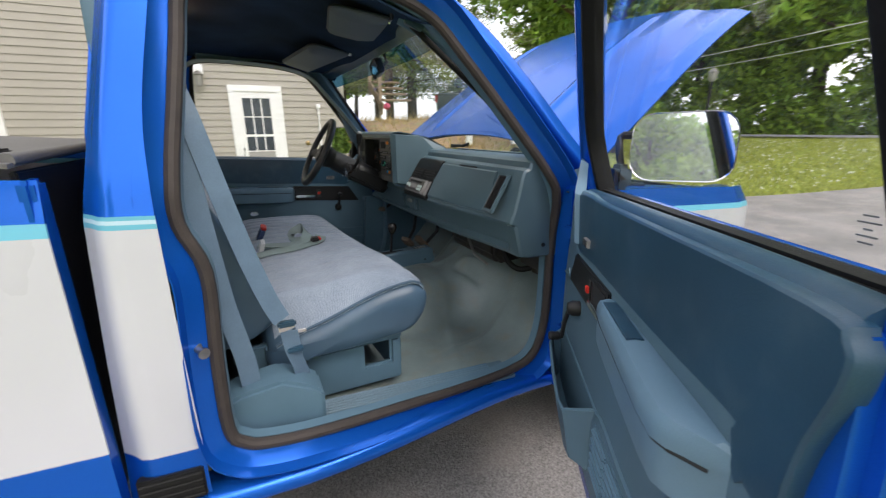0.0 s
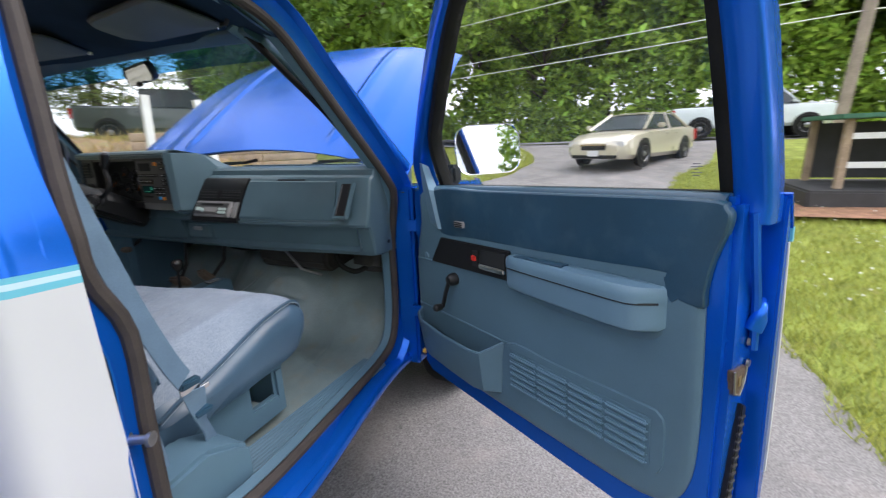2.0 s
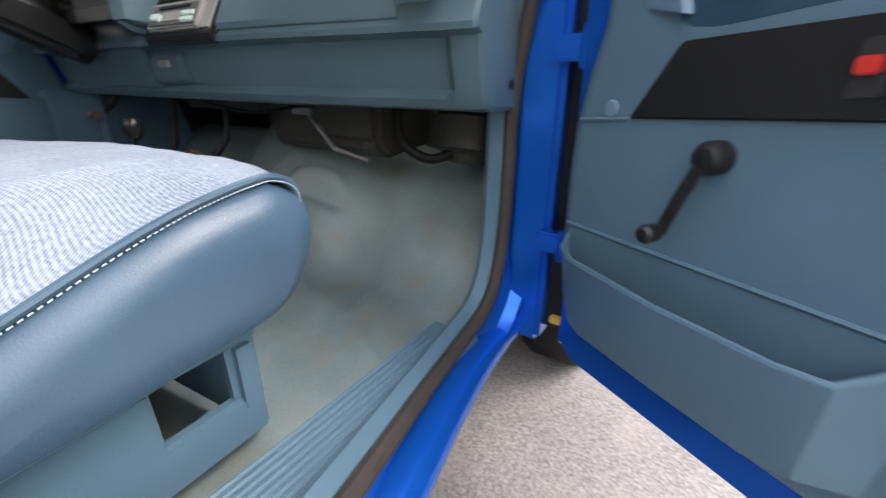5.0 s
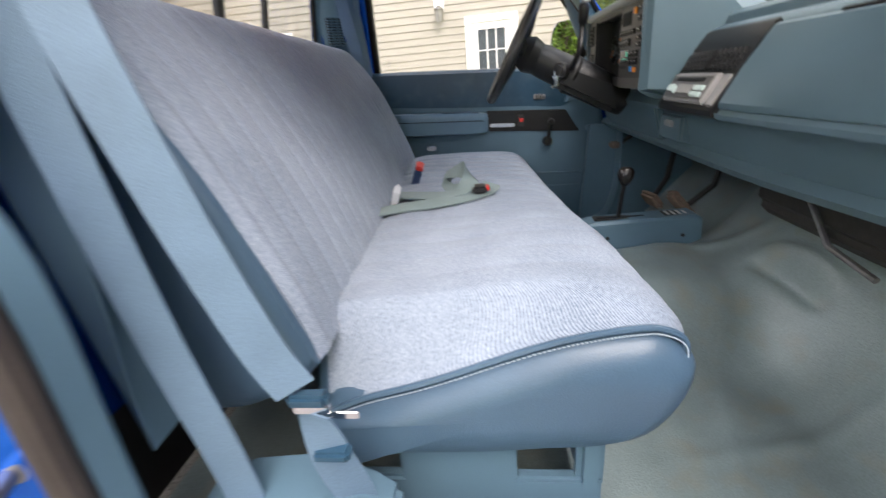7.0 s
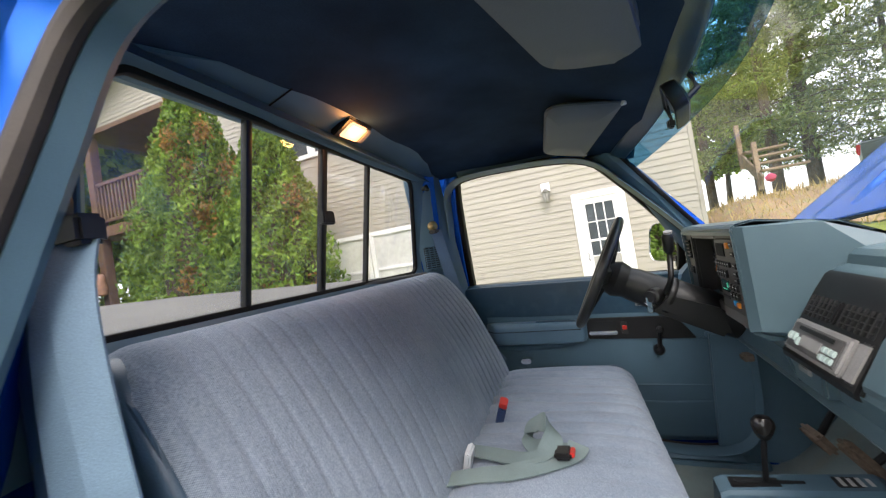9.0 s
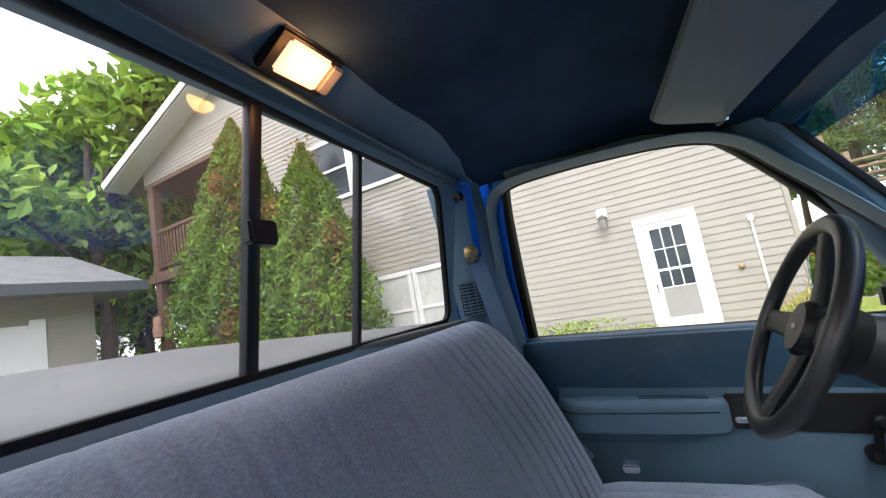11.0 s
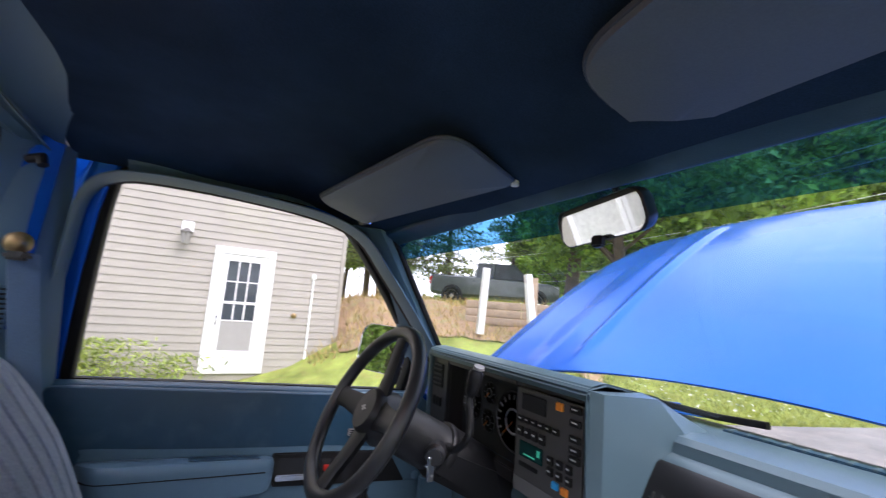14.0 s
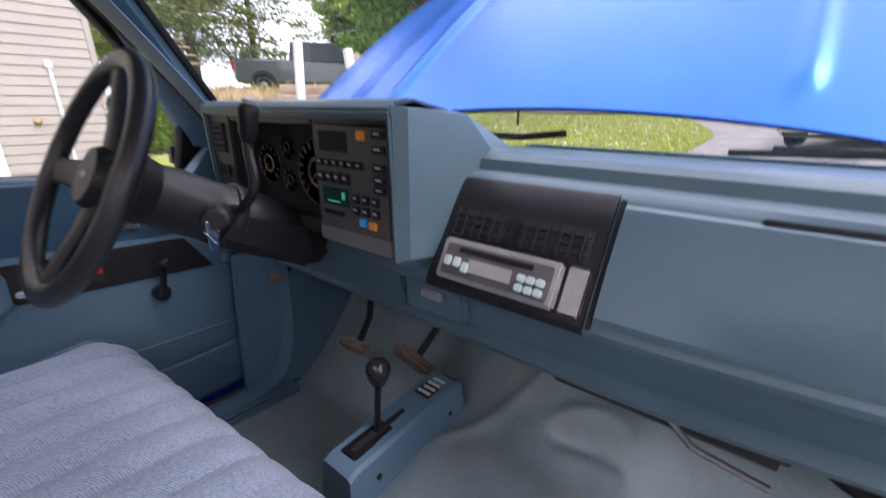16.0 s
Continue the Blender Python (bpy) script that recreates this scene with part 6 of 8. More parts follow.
part("webbing", strap([(0.070, 0.125, 1.034), (0.085, 0.19, 1.032), (0.105, 0.25, 1.034), (0.100, 0.305, 1.040), (0.060, 0.330, 1.062), (0.020, 0.315, 1.078), (0.010, 0.280, 1.070), (0.035, 0.270, 1.044), (0.075, 0.310, 1.036), (0.070, 0.365, 1.038)], 0.046, [(0.1, 0.2, 1), (0.2, 0.1, 1), (0, 0.3, 1), (-0.5, 0.5, 0.7), (-0.3, 0.1, -1), (0.5, 0.2, 0.6), (0.1, 0.2, 1)], 8), BELT_GREEN, lap)
part("buckle", box((0.075, 0.335, 1.036), (0.120, 0.372, 1.052), 0.005), BLACK, lap)
part("red_button", box((0.080, 0.368, 1.039), (0.112, 0.378, 1.050), 0.002), TAIL_RED, lap)

# ---------- house ----------
WX = -7.73
house = thing("house", (WX - 4, -5, 0.0), "beige vinyl-sided two-storey house", "house")
# house: gable wall with lap siding, recessed porch at the far end
DARKWOOD = material("brown_stained_wood", (0.13, 0.075, 0.05), 0.8, 0, 0.25, 5, 0.4, 60, 0.002)
SHINGLE = material("grey_shingles", (0.16, 0.16, 0.165), 0.9, 0, 0.2, 3, 0.5, 40, 0.004)
DARKGLASS = material("dark_window_glass", (0.05, 0.06, 0.07), 0.12, 0, 0.3, 2, spec=0.35)
CURTAIN = material("pale_curtain", (0.55, 0.55, 0.53), 0.8, 0, 0.12, 9, 0.2, 60, 0.001)
SCREEN = material("grey_screen", (0.32, 0.31, 0.30), 0.7, 0, 0.06, 8, 0.3, 300)
PITCH = 0.127
gable = [(-10.2, -0.2), (2.32, -0.2), (2.32, 8.3), (-6.2, 11.3), (-15.2, 8.1), (-15.2, 7.6), (-10.2, 7.6)]
part("wall", prism(gable, "x", WX - 8, WX), SIDING, house)
for k in range(66):
    z = 0.2 + PITCH * k
    y0 = -10.2 if z < 7.6 else -15.2
    part("siding_board", prism([(WX, z), (WX + 0.017, z + 0.001), (WX + 0.004, z + PITCH), (WX, z + PITCH)], "y", y0, 2.30), SIDING, house)
part("corner_post", box((WX - 0.02, 2.27, 0.1), (WX + 0.03, 2.35, 8.2), 0.008), SIDING, house)
part("roof", thick(loft([[(WX + 0.7, 2.9, 8.2), (WX + 0.7, -6.2, 11.5), (WX + 0.7, -16.4, 7.9)], [(WX - 8.6, 2.9, 8.2), (WX - 8.6, -6.2, 11.5), (WX - 8.6, -16.4, 7.9)]], closed=False), 0.18), SHINGLE, house)
part("rake_board", thick(loft([[(WX + 0.72, 2.9, 8.0), (WX + 0.72, -6.2, 11.3), (WX + 0.72, -16.5, 7.66)], [(WX + 0.72, 2.9, 8.25), (WX + 0.72, -6.2, 11.55), (WX + 0.72, -16.5, 7.95)]], closed=False), 0.03), WHITE_TRIM, house)
part("soffit", thick(loft([[(WX + 0.7, -6.2, 11.28), (WX + 0.7, -16.4, 7.66)], [(WX, -6.2, 11.28), (WX, -16.4, 7.66)]], closed=False), 0.02), WHITE_TRIM, house)
part("porch_back_wall", box((WX - 8, -15.2, -0.2), (WX - 2.5, -10.2, 7.6)), SIDING, house)
part("porch_deck", box((WX - 2.6, -15.3, 4.0), (WX + 0.05, -10.2, 4.35), 0.02), DARKWOOD, house)
part("porch_ceiling", box((WX - 2.6, -15.2, 7.45), (WX, -10.2, 7.6)), DARKWOOD, house)
for y, z0, z1 in ((-14.9, 0, 4.0), (-14.9, 4.35, 7.5), (-10.4, 4.35, 7.5)):
    part("porch_post", box((WX - 0.28, y - 0.17, z0), (WX, y + 0.17, z1), 0.02), DARKWOOD, house)
part("rail_top", box((WX - 0.14, -14.8, 5.72), (WX - 0.02, -10.4, 5.84), 0.015), DARKWOOD, house)
part("rail_bottom", box((WX - 0.12, -14.8, 4.5), (WX - 0.04, -10.4, 4.6), 0.012), DARKWOOD, house)
for k in range(24):
    y = -14.7 + 0.18 * k
    part("baluster", box((WX - 0.11, y - 0.035, 4.58), (WX - 0.05, y + 0.035, 5.74)), DARKWOOD, house)
owl = lathe([(0.02, 0), (0.16, 0.06), (0.18, 0.3), (0.13, 0.5), (0.15, 0.62), (0.1, 0.74), (0.0, 0.76)], (WX + 0.12, -14.9, 2.1), n=12)
single("wall_ornament", owl, material("terracotta_ornament", (0.42, 0.24, 0.17), 0.8, 0, 0.2, 6), (WX + 0.12, -14.9, 2.1), "small terracotta ornament fixed to the porch post", "ornament")

# side entrance
hd = thing("door_1", (WX, 0.57, 0.35), "white half-glazed house door with grid panes", "door", kind="structure")
for y0, y1, z0, z1 in ((0.03, 0.14, 0.35, 2.52), (0.99, 1.10, 0.35, 2.52), (0.14, 0.99, 2.40, 2.52)):
    part("casing", box((WX + 0.012, y0, z0), (WX + 0.06, y1, z1), 0.006), WHITE_TRIM, hd)
for y0, y1, z0, z1 in ((0.14, 0.285, 0.35, 2.40), (0.84, 0.99, 0.35, 2.40), (0.285, 0.84, 0.35, 0.73), (0.285, 0.84, 2.28, 2.40)):
    part("leaf_board", box((WX - 0.01, y0, z0), (WX + 0.042, y1, z1), 0.004), WHITE_TRIM, hd)
part("upper_pane", box((WX + 0.018, 0.285, 1.55), (WX + 0.024, 0.84, 2.28)), DARKGLASS, hd)
part("lower_pane", box((WX + 0.018, 0.285, 1.24), (WX + 0.024, 0.84, 1.55)), DARKGLASS, hd)
part("screen_panel", box((WX + 0.018, 0.285, 0.73), (WX + 0.027, 0.84, 1.24)), SCREEN, hd)
for z, h in ((1.555, 0.045), (1.92, 0.018), (1.245, 0.02)):
    part("glazing_bar", box((WX + 0.022, 0.285, z - h / 2), (WX + 0.036, 0.84, z + h / 2), 0.003), WHITE_TRIM, hd)
for y in (0.47, 0.655):
    part("glazing_bar", box((WX + 0.022, y - 0.012, 1.245), (WX + 0.034, y + 0.012, 2.28), 0.003), WHITE_TRIM, hd)
part("handle", tube([(WX + 0.04, 0.205, 1.17), (WX + 0.07, 0.205, 1.19), (WX + 0.07, 0.205, 1.30), (WX + 0.04, 0.205, 1.32)], 0.01, 8), BLACK, hd, "black pull handle")


def wall_lamp(at):
    d = thing("wall_lantern", at, "white wall lantern with clear glass on siding", "wall lamp")
    x, y, z = at
    part("back_plate", box((x, y - 0.09, z - 0.02), (x + 0.03, y + 0.09, z + 0.17), 0.01), WHITE_TRIM, d)
    part("arm", tube([(x + 0.02, y, z + 0.08), (x + 0.12, y, z + 0.11), (x + 0.14, y, z + 0.02)], 0.012, 8), WHITE_TRIM, d)
    part("lantern_cap", lathe([(0.0, 0.07), (0.03, 0.06), (0.10, 0.0)], (x + 0.14, y, z - 0.03), n=8), STEEL, d)
    for k in range(6):
        a = math.pi / 3 * k
        part("lantern_bar", tube([(x + 0.14 + 0.085 * math.cos(a), y + 0.085 * math.sin(a), z - 0.03), (x + 0.14 + 0.05 * math.cos(a), y + 0.05 * math.sin(a), z - 0.24)], 0.006, 5), STEEL, d)
    part("lantern_glass", lathe([(0.08, -0.03), (0.05, -0.23), (0.0, -0.24)], (x + 0.14, y, z), n=8), SCREEN, d)


hd.scale, hd.location = (1, 0.925, 1), (WX, 0.57, 0.21)
wall_lamp((WX + 0.017, -0.39, 2.56))
part("conduit", tube([(WX + 0.03, 1.78, 0.15), (WX + 0.03, 1.78, 1.98)], 0.02, 8), WHITE_TRIM, house)
part("conduit_cap", box((WX + 0.01, 1.74, 1.95), (WX + 0.06, 1.82, 2.05), 0.01), WHITE_TRIM, house)
part("hose_bib", lathe([(0.05, 0), (0.04, 0.03), (0.015, 0.04), (0.015, 0.1)], (WX + 0.015, 1.5, 1.25), (1, 0, 0), 10), BRASS, house)


def house_window(i, y0, y1, z0, z1, curtain):
    w = thing("window_%d" % i, (WX, (y0 + y1) / 2, z0), "white double-hung house window", "window", kind="structure")
    c = 0.11
    for a, b, d, e in ((y0, y1, z0, z0 + c), (y0, y1, z1 - c, z1), (y0, y0 + c, z0 + c, z1 - c), (y1 - c, y1, z0 + c, z1 - c)):
        part("window_frame", box((WX + 0.01, a, d), (WX + 0.06, b, e), 0.008), WHITE_TRIM, w)
    part("sash_rail", box((WX + 0.012, y0 + c, (z0 + z1) / 2 - 0.035), (WX + 0.045, y1 - c, (z0 + z1) / 2 + 0.035), 0.006), WHITE_TRIM, w)
    for a, b in ((z0 + c, (z0 + z1) / 2), ((z0 + z1) / 2, z1 - c)):
        part("pane", box((WX + 0.018, y0 + c, a), (WX + 0.022, y1 - c, b)), CURTAIN if curtain else DARKGLASS, w)


house_window(1, -4.67, -3.32, 0.62, 2.44, True)
house_window(2, -6.05, -4.70, 0.62, 2.44, True)
house_window(3, -5.95, -4.45, 4.62, 6.3, False)
house_window(4, -7.5, -5.95, 4.62, 6.3, False)

# ---------- ground ----------
def ground_z(x, y):
    z = GROUND + 0.95 * ease(4.0, 24.0, y)
    hill = ease(-1.6, -5.4, x) * ease(0.0, 1.0, ((-x - 3.0) + (y - 1.5) * 0.6) / 9.0) * ease(0.6, 3.4, y) * ease(21, 14, y)
    hill *= 1 - 0.9 * ease(-7.5, -4.5, x) * ease(6.5, 10.5, y)
    hill *= 1 - 0.97 * ease(-2.0, 2.0, (y - 0.1) - 0.96 * (1.9 - x))
    top = -0.3 * ease(9.0, 17.0, math.hypot(x, y)) * ease(-4.0, -9.0, x) * ease(0.6, 3.4, y) * ease(21, 14, y) * (1 - ease(-2.0, 2.0, (y - 0.1) - 0.96 * (1.9 - x)))
    return z + 1.7 * hill + top + 0.03 * noise.noise(Vector((x * 0.3, y * 0.3, 0)))


def left_edge(y):
    pts = ((-60, -4.6), (4.0, -4.6), (6.0, -3.8), (8.6, -2.6), (11.6, -1.35), (14.3, -1.2), (16.3, -1.6), (19.9, -3.0), (21.6, -5.5))
    return float(np.interp(y, [p[0] for p in pts], [p[1] for p in pts]))


def right_edge(y):
    pts = ((-60, 2.72), (3, 2.74), (9.6, 2.62), (11.6, 3.0), (13.5, 3.9), (17.6, 4.75), (20, 6.2), (21.6, 9.0))
    return float(np.interp(y, [p[0] for p in pts], [p[1] for p in pts]))


bm = bmesh.new()
xs = [-400, -200, -100, -60] + [-40 + 2 * i for i in range(11)] + [-19 + 0.8 * i for i in range(36)] + [10 + 2 * i for i in range(16)] + [60, 100, 200, 400]
ys = [-400, -200, -100, -60] + [-40 + 2 * i for i in range(15)] + [-10.5 + 0.8 * i for i in range(52)] + [32 + 2 * i for i in range(10)] + [60, 100, 200, 400]
grid = [[bm.verts.new((x, y, ground_z(x, y))) for x in xs] for y in ys]
for a, b in zip(grid, grid[1:]):
    for i in range(len(xs) - 1):
        bm.faces.new((a[i], a[i + 1], b[i + 1], b[i]))
single("ground", bm, GRASS, (0, 0, 0), "lawn with clover around the driveway", "ground", kind="structure")


def drive(u, v):
    y = -30 + 51.7 * v
    x = left_edge(y) + (right_edge(y) - left_edge(y)) * u + 0.05 * noise.noise(Vector((u * 3, y * 1.3, 4)))
    return (x, y, ground_z(x, y) + 0.02 + 0.006 * math.sin(math.pi * u))


single("driveway", sheet(drive, 24, 160), ASPHALT, (0, 0, 0), "worn grey asphalt driveway", "driveway", kind="structure")
ROAD = material("pale_road_asphalt", (0.26, 0.26, 0.26), 0.9, 0, 0.08, 0.7, 0.3, 60, 0.002)
single("road", sheet(lambda u, v: (-90 + 180 * u, 21.6 + 5.6 * v, ground_z(-90 + 180 * u, 24) + 0.05 * 1 + 0.02 * math.sin(math.pi * v)), 90, 4), ROAD, (0, 0, 0), "pale grey two-lane road", "road", kind="structure")
EARTH = material("red_brown_bare_earth", (0.33, 0.22, 0.13), 0.95, 0, 0.25, 1.5, 0.4, 30, 0.02, dirt=(0.28, 0.30, 0.12), dirt_amount=0.85)
def bank(u, v):
    a = radians(82 - 42 * u)
    r = 7.6 + 3.2 * v + 0.4 * noise.noise(Vector((u * 8, v * 3, 7)))
    x, y = 0.4 - r * math.sin(a), 0.2 + r * math.cos(a) + 1.0 * (1 - u)
    return (x, y, ground_z(x, y) + 0.03 + 0.10 * math.sin(math.pi * v) * (0.5 + noise.noise(Vector((u * 9, v * 4, 2)))))
single("earth_bank", sheet(bank, 40, 10), EARTH, (0, 0, 0), "eroded red-brown earth bank with dry grass", "earth bank", kind="structure")

# ---------- leaves ----------
def leafy(name, color, vary=0.5):
    m = bpy.data.materials.new(name)
    m.use_nodes = True
    nt = m.node_tree
    b = nt.nodes["Principled BSDF"]
    b.inputs["Roughness"].default_value, b.inputs["Specular IOR Level"].default_value = 0.6, 0.25
    geo, ramp = nt.nodes.new("ShaderNodeNewGeometry"), nt.nodes.new("ShaderNodeValToRGB")
    c = Vector(color)
    e = ramp.color_ramp.elements
    e[0].color, e[1].color = (*(c * (1 - vary)), 1), (*(c * (1 + vary)), 1)
    mid_c = e.new(0.85)
    mid_c.color = (c.x * 1.5, c.y * 1.25, c.z * 1.0, 1)
    nt.links.new(geo.outputs["Random Per Island"], ramp.inputs[0]), nt.links.new(ramp.outputs[0], b.inputs["Base Color"])
    tl, mx = nt.nodes.new("ShaderNodeBsdfTranslucent"), nt.nodes.new("ShaderNodeMixShader")
    nt.links.new(ramp.outputs[0], tl.inputs[0])
    mx.inputs[0].default_value = 0.3
    nt.links.new(b.outputs[0], mx.inputs[1]), nt.links.new(tl.outputs[0], mx.inputs[2])
    nt.links.new(mx.outputs[0], nt.nodes["Material Output"].inputs[0])
    return m


LEAF_OAK = leafy("broad_leaves", (0.25, 0.43, 0.07), 0.6)
LEAF_DARK = leafy("shaded_leaves", (0.15, 0.28, 0.06))
LEAF_PINE = leafy("pine_needles", (0.17, 0.235, 0.085))
LEAF_CEDAR = leafy("cedar_sprays", (0.15, 0.27, 0.05), 0.55)
LEAF_BROWN = leafy("browned_sprays", (0.26, 0.17, 0.06), 0.4)
LEAF_WEED = leafy("weed_leaves", (0.30, 0.42, 0.12))
BARK = material("bark", (0.11, 0.085, 0.065), 0.95, 0, 0.3, 3, 0.6, 25, 0.01, spec=0.1)


def leaves(name, centers, sizes, normals_up, mat, aspect=0.5, kind=""):
    """Many small diamond leaves at the given places, each turned its own way."""
    n = len(centers)
    rng = np.random.default_rng(n)
    a = rng.normal(size=(n, 3))
    a[:, 2] += normals_up
    a /= np.linalg.norm(a, axis=1)[:, None]
    b = np.cross(a, rng.normal(size=(n, 3)))
    b /= np.linalg.norm(b, axis=1)[:, None]
    s = np.asarray(sizes)[:, None]
    c = np.cross(a, b)
    v = np.stack([centers - b * s, centers - c * s * aspect + a * s * 0.15, centers + b * s, centers + c * s * aspect + a * s * 0.15], 1).reshape(-1, 3)
    me = bpy.data.meshes.new(name)
    me.from_pydata(v.tolist(), [], (np.arange(n * 4).reshape(-1, 4)).tolist())
    me.materials.append(mat)
    return me


def blob_points(rng, blobs, n):
    """Points spread through ellipsoids, denser near their skins."""
    w = np.array([b[3] ** 2 for b in blobs])
    pick = rng.choice(len(blobs), n, p=w / w.sum())
    d = rng.normal(size=(n, 3))
    d /= np.linalg.norm(d, axis=1)[:, None]
    r = rng.random(n) ** 0.45
    B = np.array(blobs)
    return B[pick, :3] + d * (r * B[pick, 3])[:, None] * np.array([1, 1, 0.75])


def broad_tree(seed, h, spread, n, leaf, mat, label):
    """A tapered trunk with limbs and a crown of clumps, at the origin."""
    rng = np.random.default_rng(seed)
    t = thing("tree", (0, 0, 0), label, "tree")
    top = h * 0.8
    trunk = [Vector((0.15 * math.sin(k), 0.15 * math.cos(k * 1.7), top * k / 6)) for k in range(7)]
    rings = [[p + Vector((r * math.cos(a), r * math.sin(a), 0)) for a in [2 * math.pi * j / 8 for j in range(8)]] for p, r in zip(trunk, [h * 0.022 * (1 - 0.12 * k) for k in range(7)])]
    bms = [loft(rings)]
    blobs = []
    for k in range(16):
        z = h * (0.22 + 0.55 * rng.random())
        ang = rng.random() * 2 * math.pi
        out = spread * (0.45 + 0.5 * rng.random()) * (1.1 - 0.5 * abs(z / h - 0.45))
        tip = Vector((out * math.cos(ang), out * math.sin(ang), z + out * 0.45))
        base = Vector((0, 0, z * 0.85))
        bms.append(sweep([base, base.lerp(tip, 0.5) + Vector((0, 0, 0.3)), tip], circle(h * 0.006, 5), up=(0.1, 0.2, 1)))
        for j in range(4):
            q = base.lerp(tip, 0.55 + 0.2 * j)
            blobs.append((q.x + rng.normal() * 0.6, q.y + rng.normal() * 0.6, q.z + rng.normal() * 0.5, spread * (0.16 + 0.14 * rng.random())))
    for k in range(8):
        blobs.append((rng.normal() * spread * 0.25, rng.normal() * spread * 0.25, h * (0.72 + 0.25 * rng.random()), spread * 0.24))
    part("trunk", join(*bms), BARK, t)
    pts = blob_points(rng, blobs, n)
    ob = new("crown", leaves("crown", pts, leaf * (0.6 + 0.8 * rng.random(n)), 0.6, mat))
    ob.parent = t
    return t


def pine_tree(seed, h, n, label):
    rng = np.random.default_rng(seed)
    t = thing("pine_tree", (0, 0, 0), label, "tree")
    bms = [loft([[Vector((r * math.cos(a), r * math.sin(a), z)) for a in [2 * math.pi * j / 8 for j in range(8)]] for z, r in ((0, h * 0.016), (h * 0.5, h * 0.011), (h * 0.97, 0.03))])]
    pts = []
    for k in range(70):
        z = h * (0.16 + 0.8 * rng.random())
        ang = rng.random() * 2 * math.pi
        L = (h * 0.30) * (1.05 - z / h) + 0.6
        tip = Vector((L * math.cos(ang), L * math.sin(ang), z - 0.10 * L + rng.normal() * 0.2))
        bms.append(sweep([Vector((0, 0, z)), Vector((0, 0, z)).lerp(tip, 0.5) + Vector((0, 0, 0.1 * L)), tip], circle(0.025, 4), up=(0.1, 0.2, 1)))
        m = n // 70
        f = rng.random(m) ** 0.7
        q = np.array([0, 0, z]) + f[:, None] * (np.array(tip) - np.array([0, 0, z]))
        q[:, 2] += 0.4 * 0.1 * L
        side = np.array([-math.sin(ang), math.cos(ang), 0])
        q += side * (rng.normal(size=m) * 0.22 * L)[:, None] * (0.3 + 0.7 * f[:, None]) + rng.normal(size=(m, 3)) * np.array([0.1, 0.1, 0.16])
        pts.append(q)
    part("trunk", join(*bms), BARK, t)
    pts = np.concatenate(pts)
    ob = new("crown", leaves("crown", pts, 0.17 * (0.6 + 0.8 * rng.random(len(pts))), 0.3, LEAF_PINE, 0.28))
    ob.parent = t
    return t


def put(ob, x, y, size, turn, first=False, dz=0.0):
    m = Matrix.Translation((x, y, ground_z(x, y) - 0.1 + dz)) @ Matrix.Rotation(turn, 4, "Z") @ Matrix.Diagonal((size, size, size, 1))
    if first:
        ob.matrix_basis = m
        return ob
    return copy_thing(ob, m)


oak_a = broad_tree(11, 13.0, 5.2, 9000, 0.26, LEAF_OAK, "tall leafy roadside tree with dense green crown")
oak_b = broad_tree(12, 15.0, 4.6, 9000, 0.27, LEAF_DARK, "tall dark green woodland tree across the road")
oak_c = broad_tree(13, 9.0, 4.4, 8000, 0.22, LEAF_OAK, "young broadleaf tree with low bright foliage")
maple = broad_tree(14, 12.0, 5.5, 16000, 0.17, LEAF_DARK, "spreading shade tree above the bank")
pine = pine_tree(21, 17.0, 10000, "tall thin pine with layered branches")
rng = random.Random(5)
first = {}
for ob in (oak_a, oak_b, oak_c, pine):
    first[ob] = True


def stand(ob, x, y, size):
    put(ob, x, y, size, rng.random() * 6.28, first.get(ob, False))
    first[ob] = False


for k in range(17):
    x = -34 + 5.0 * k + rng.uniform(-1.2, 1.2)
    stand(oak_c if k % 3 == 0 else oak_a, x, 31.5 + rng.uniform(-1, 1.5), rng.uniform(0.9, 1.25))
for k in range(15):
    x = -40 + 6.2 * k + rng.uniform(-1.5, 1.5)
    stand(oak_b, x, 37 + rng.uniform(-1.5, 3), rng.uniform(1.25, 1.55))
for k in range(10):
    x = -45 + 9.5 * k + rng.uniform(-2, 2)
    stand(oak_b, x, 46 + rng.uniform(-2, 3), rng.uniform(1.3, 1.6))
put(maple, -9.6, 12.6, 1.0, 0.6, True)
put(maple, -13.6, 14.6, 1.3, 2.4)
for x, y, s in ((-24, 9.0, 1.0), (-28, 12, 1.1), (-30, 7.5, 1.05), (-36, 15.5, 1.0), (-33, 11, 1.0), (-30, 17.0, 0.95), (-36, 28.5, 1.0), (-11.5, -24, 0.95), (-17, -28, 1.05)):
    stand(pine, x, y, s)
for x, y, s in ((-24, 24.5, 0.8), (-36, 10, 0.9), (-15, -24, 0.95), (-8, -27, 1.05), (-10.5, -21, 0.9), (-5.5, -24, 1.0), (-7.6, -18.5, 1.2), (-22, -22, 1.0), (0, -34, 1.1), (10, -32, 1.0), (-14, -33, 1.2), (18, -24, 1.0), (6, -24, 1.0), (12, -20, 0.9), (-2, -25, 0.9), (24, -12, 1.0), (27, 2, 1.05), (24, 12, 0.9)):
    stand(oak_a, x, y, s)

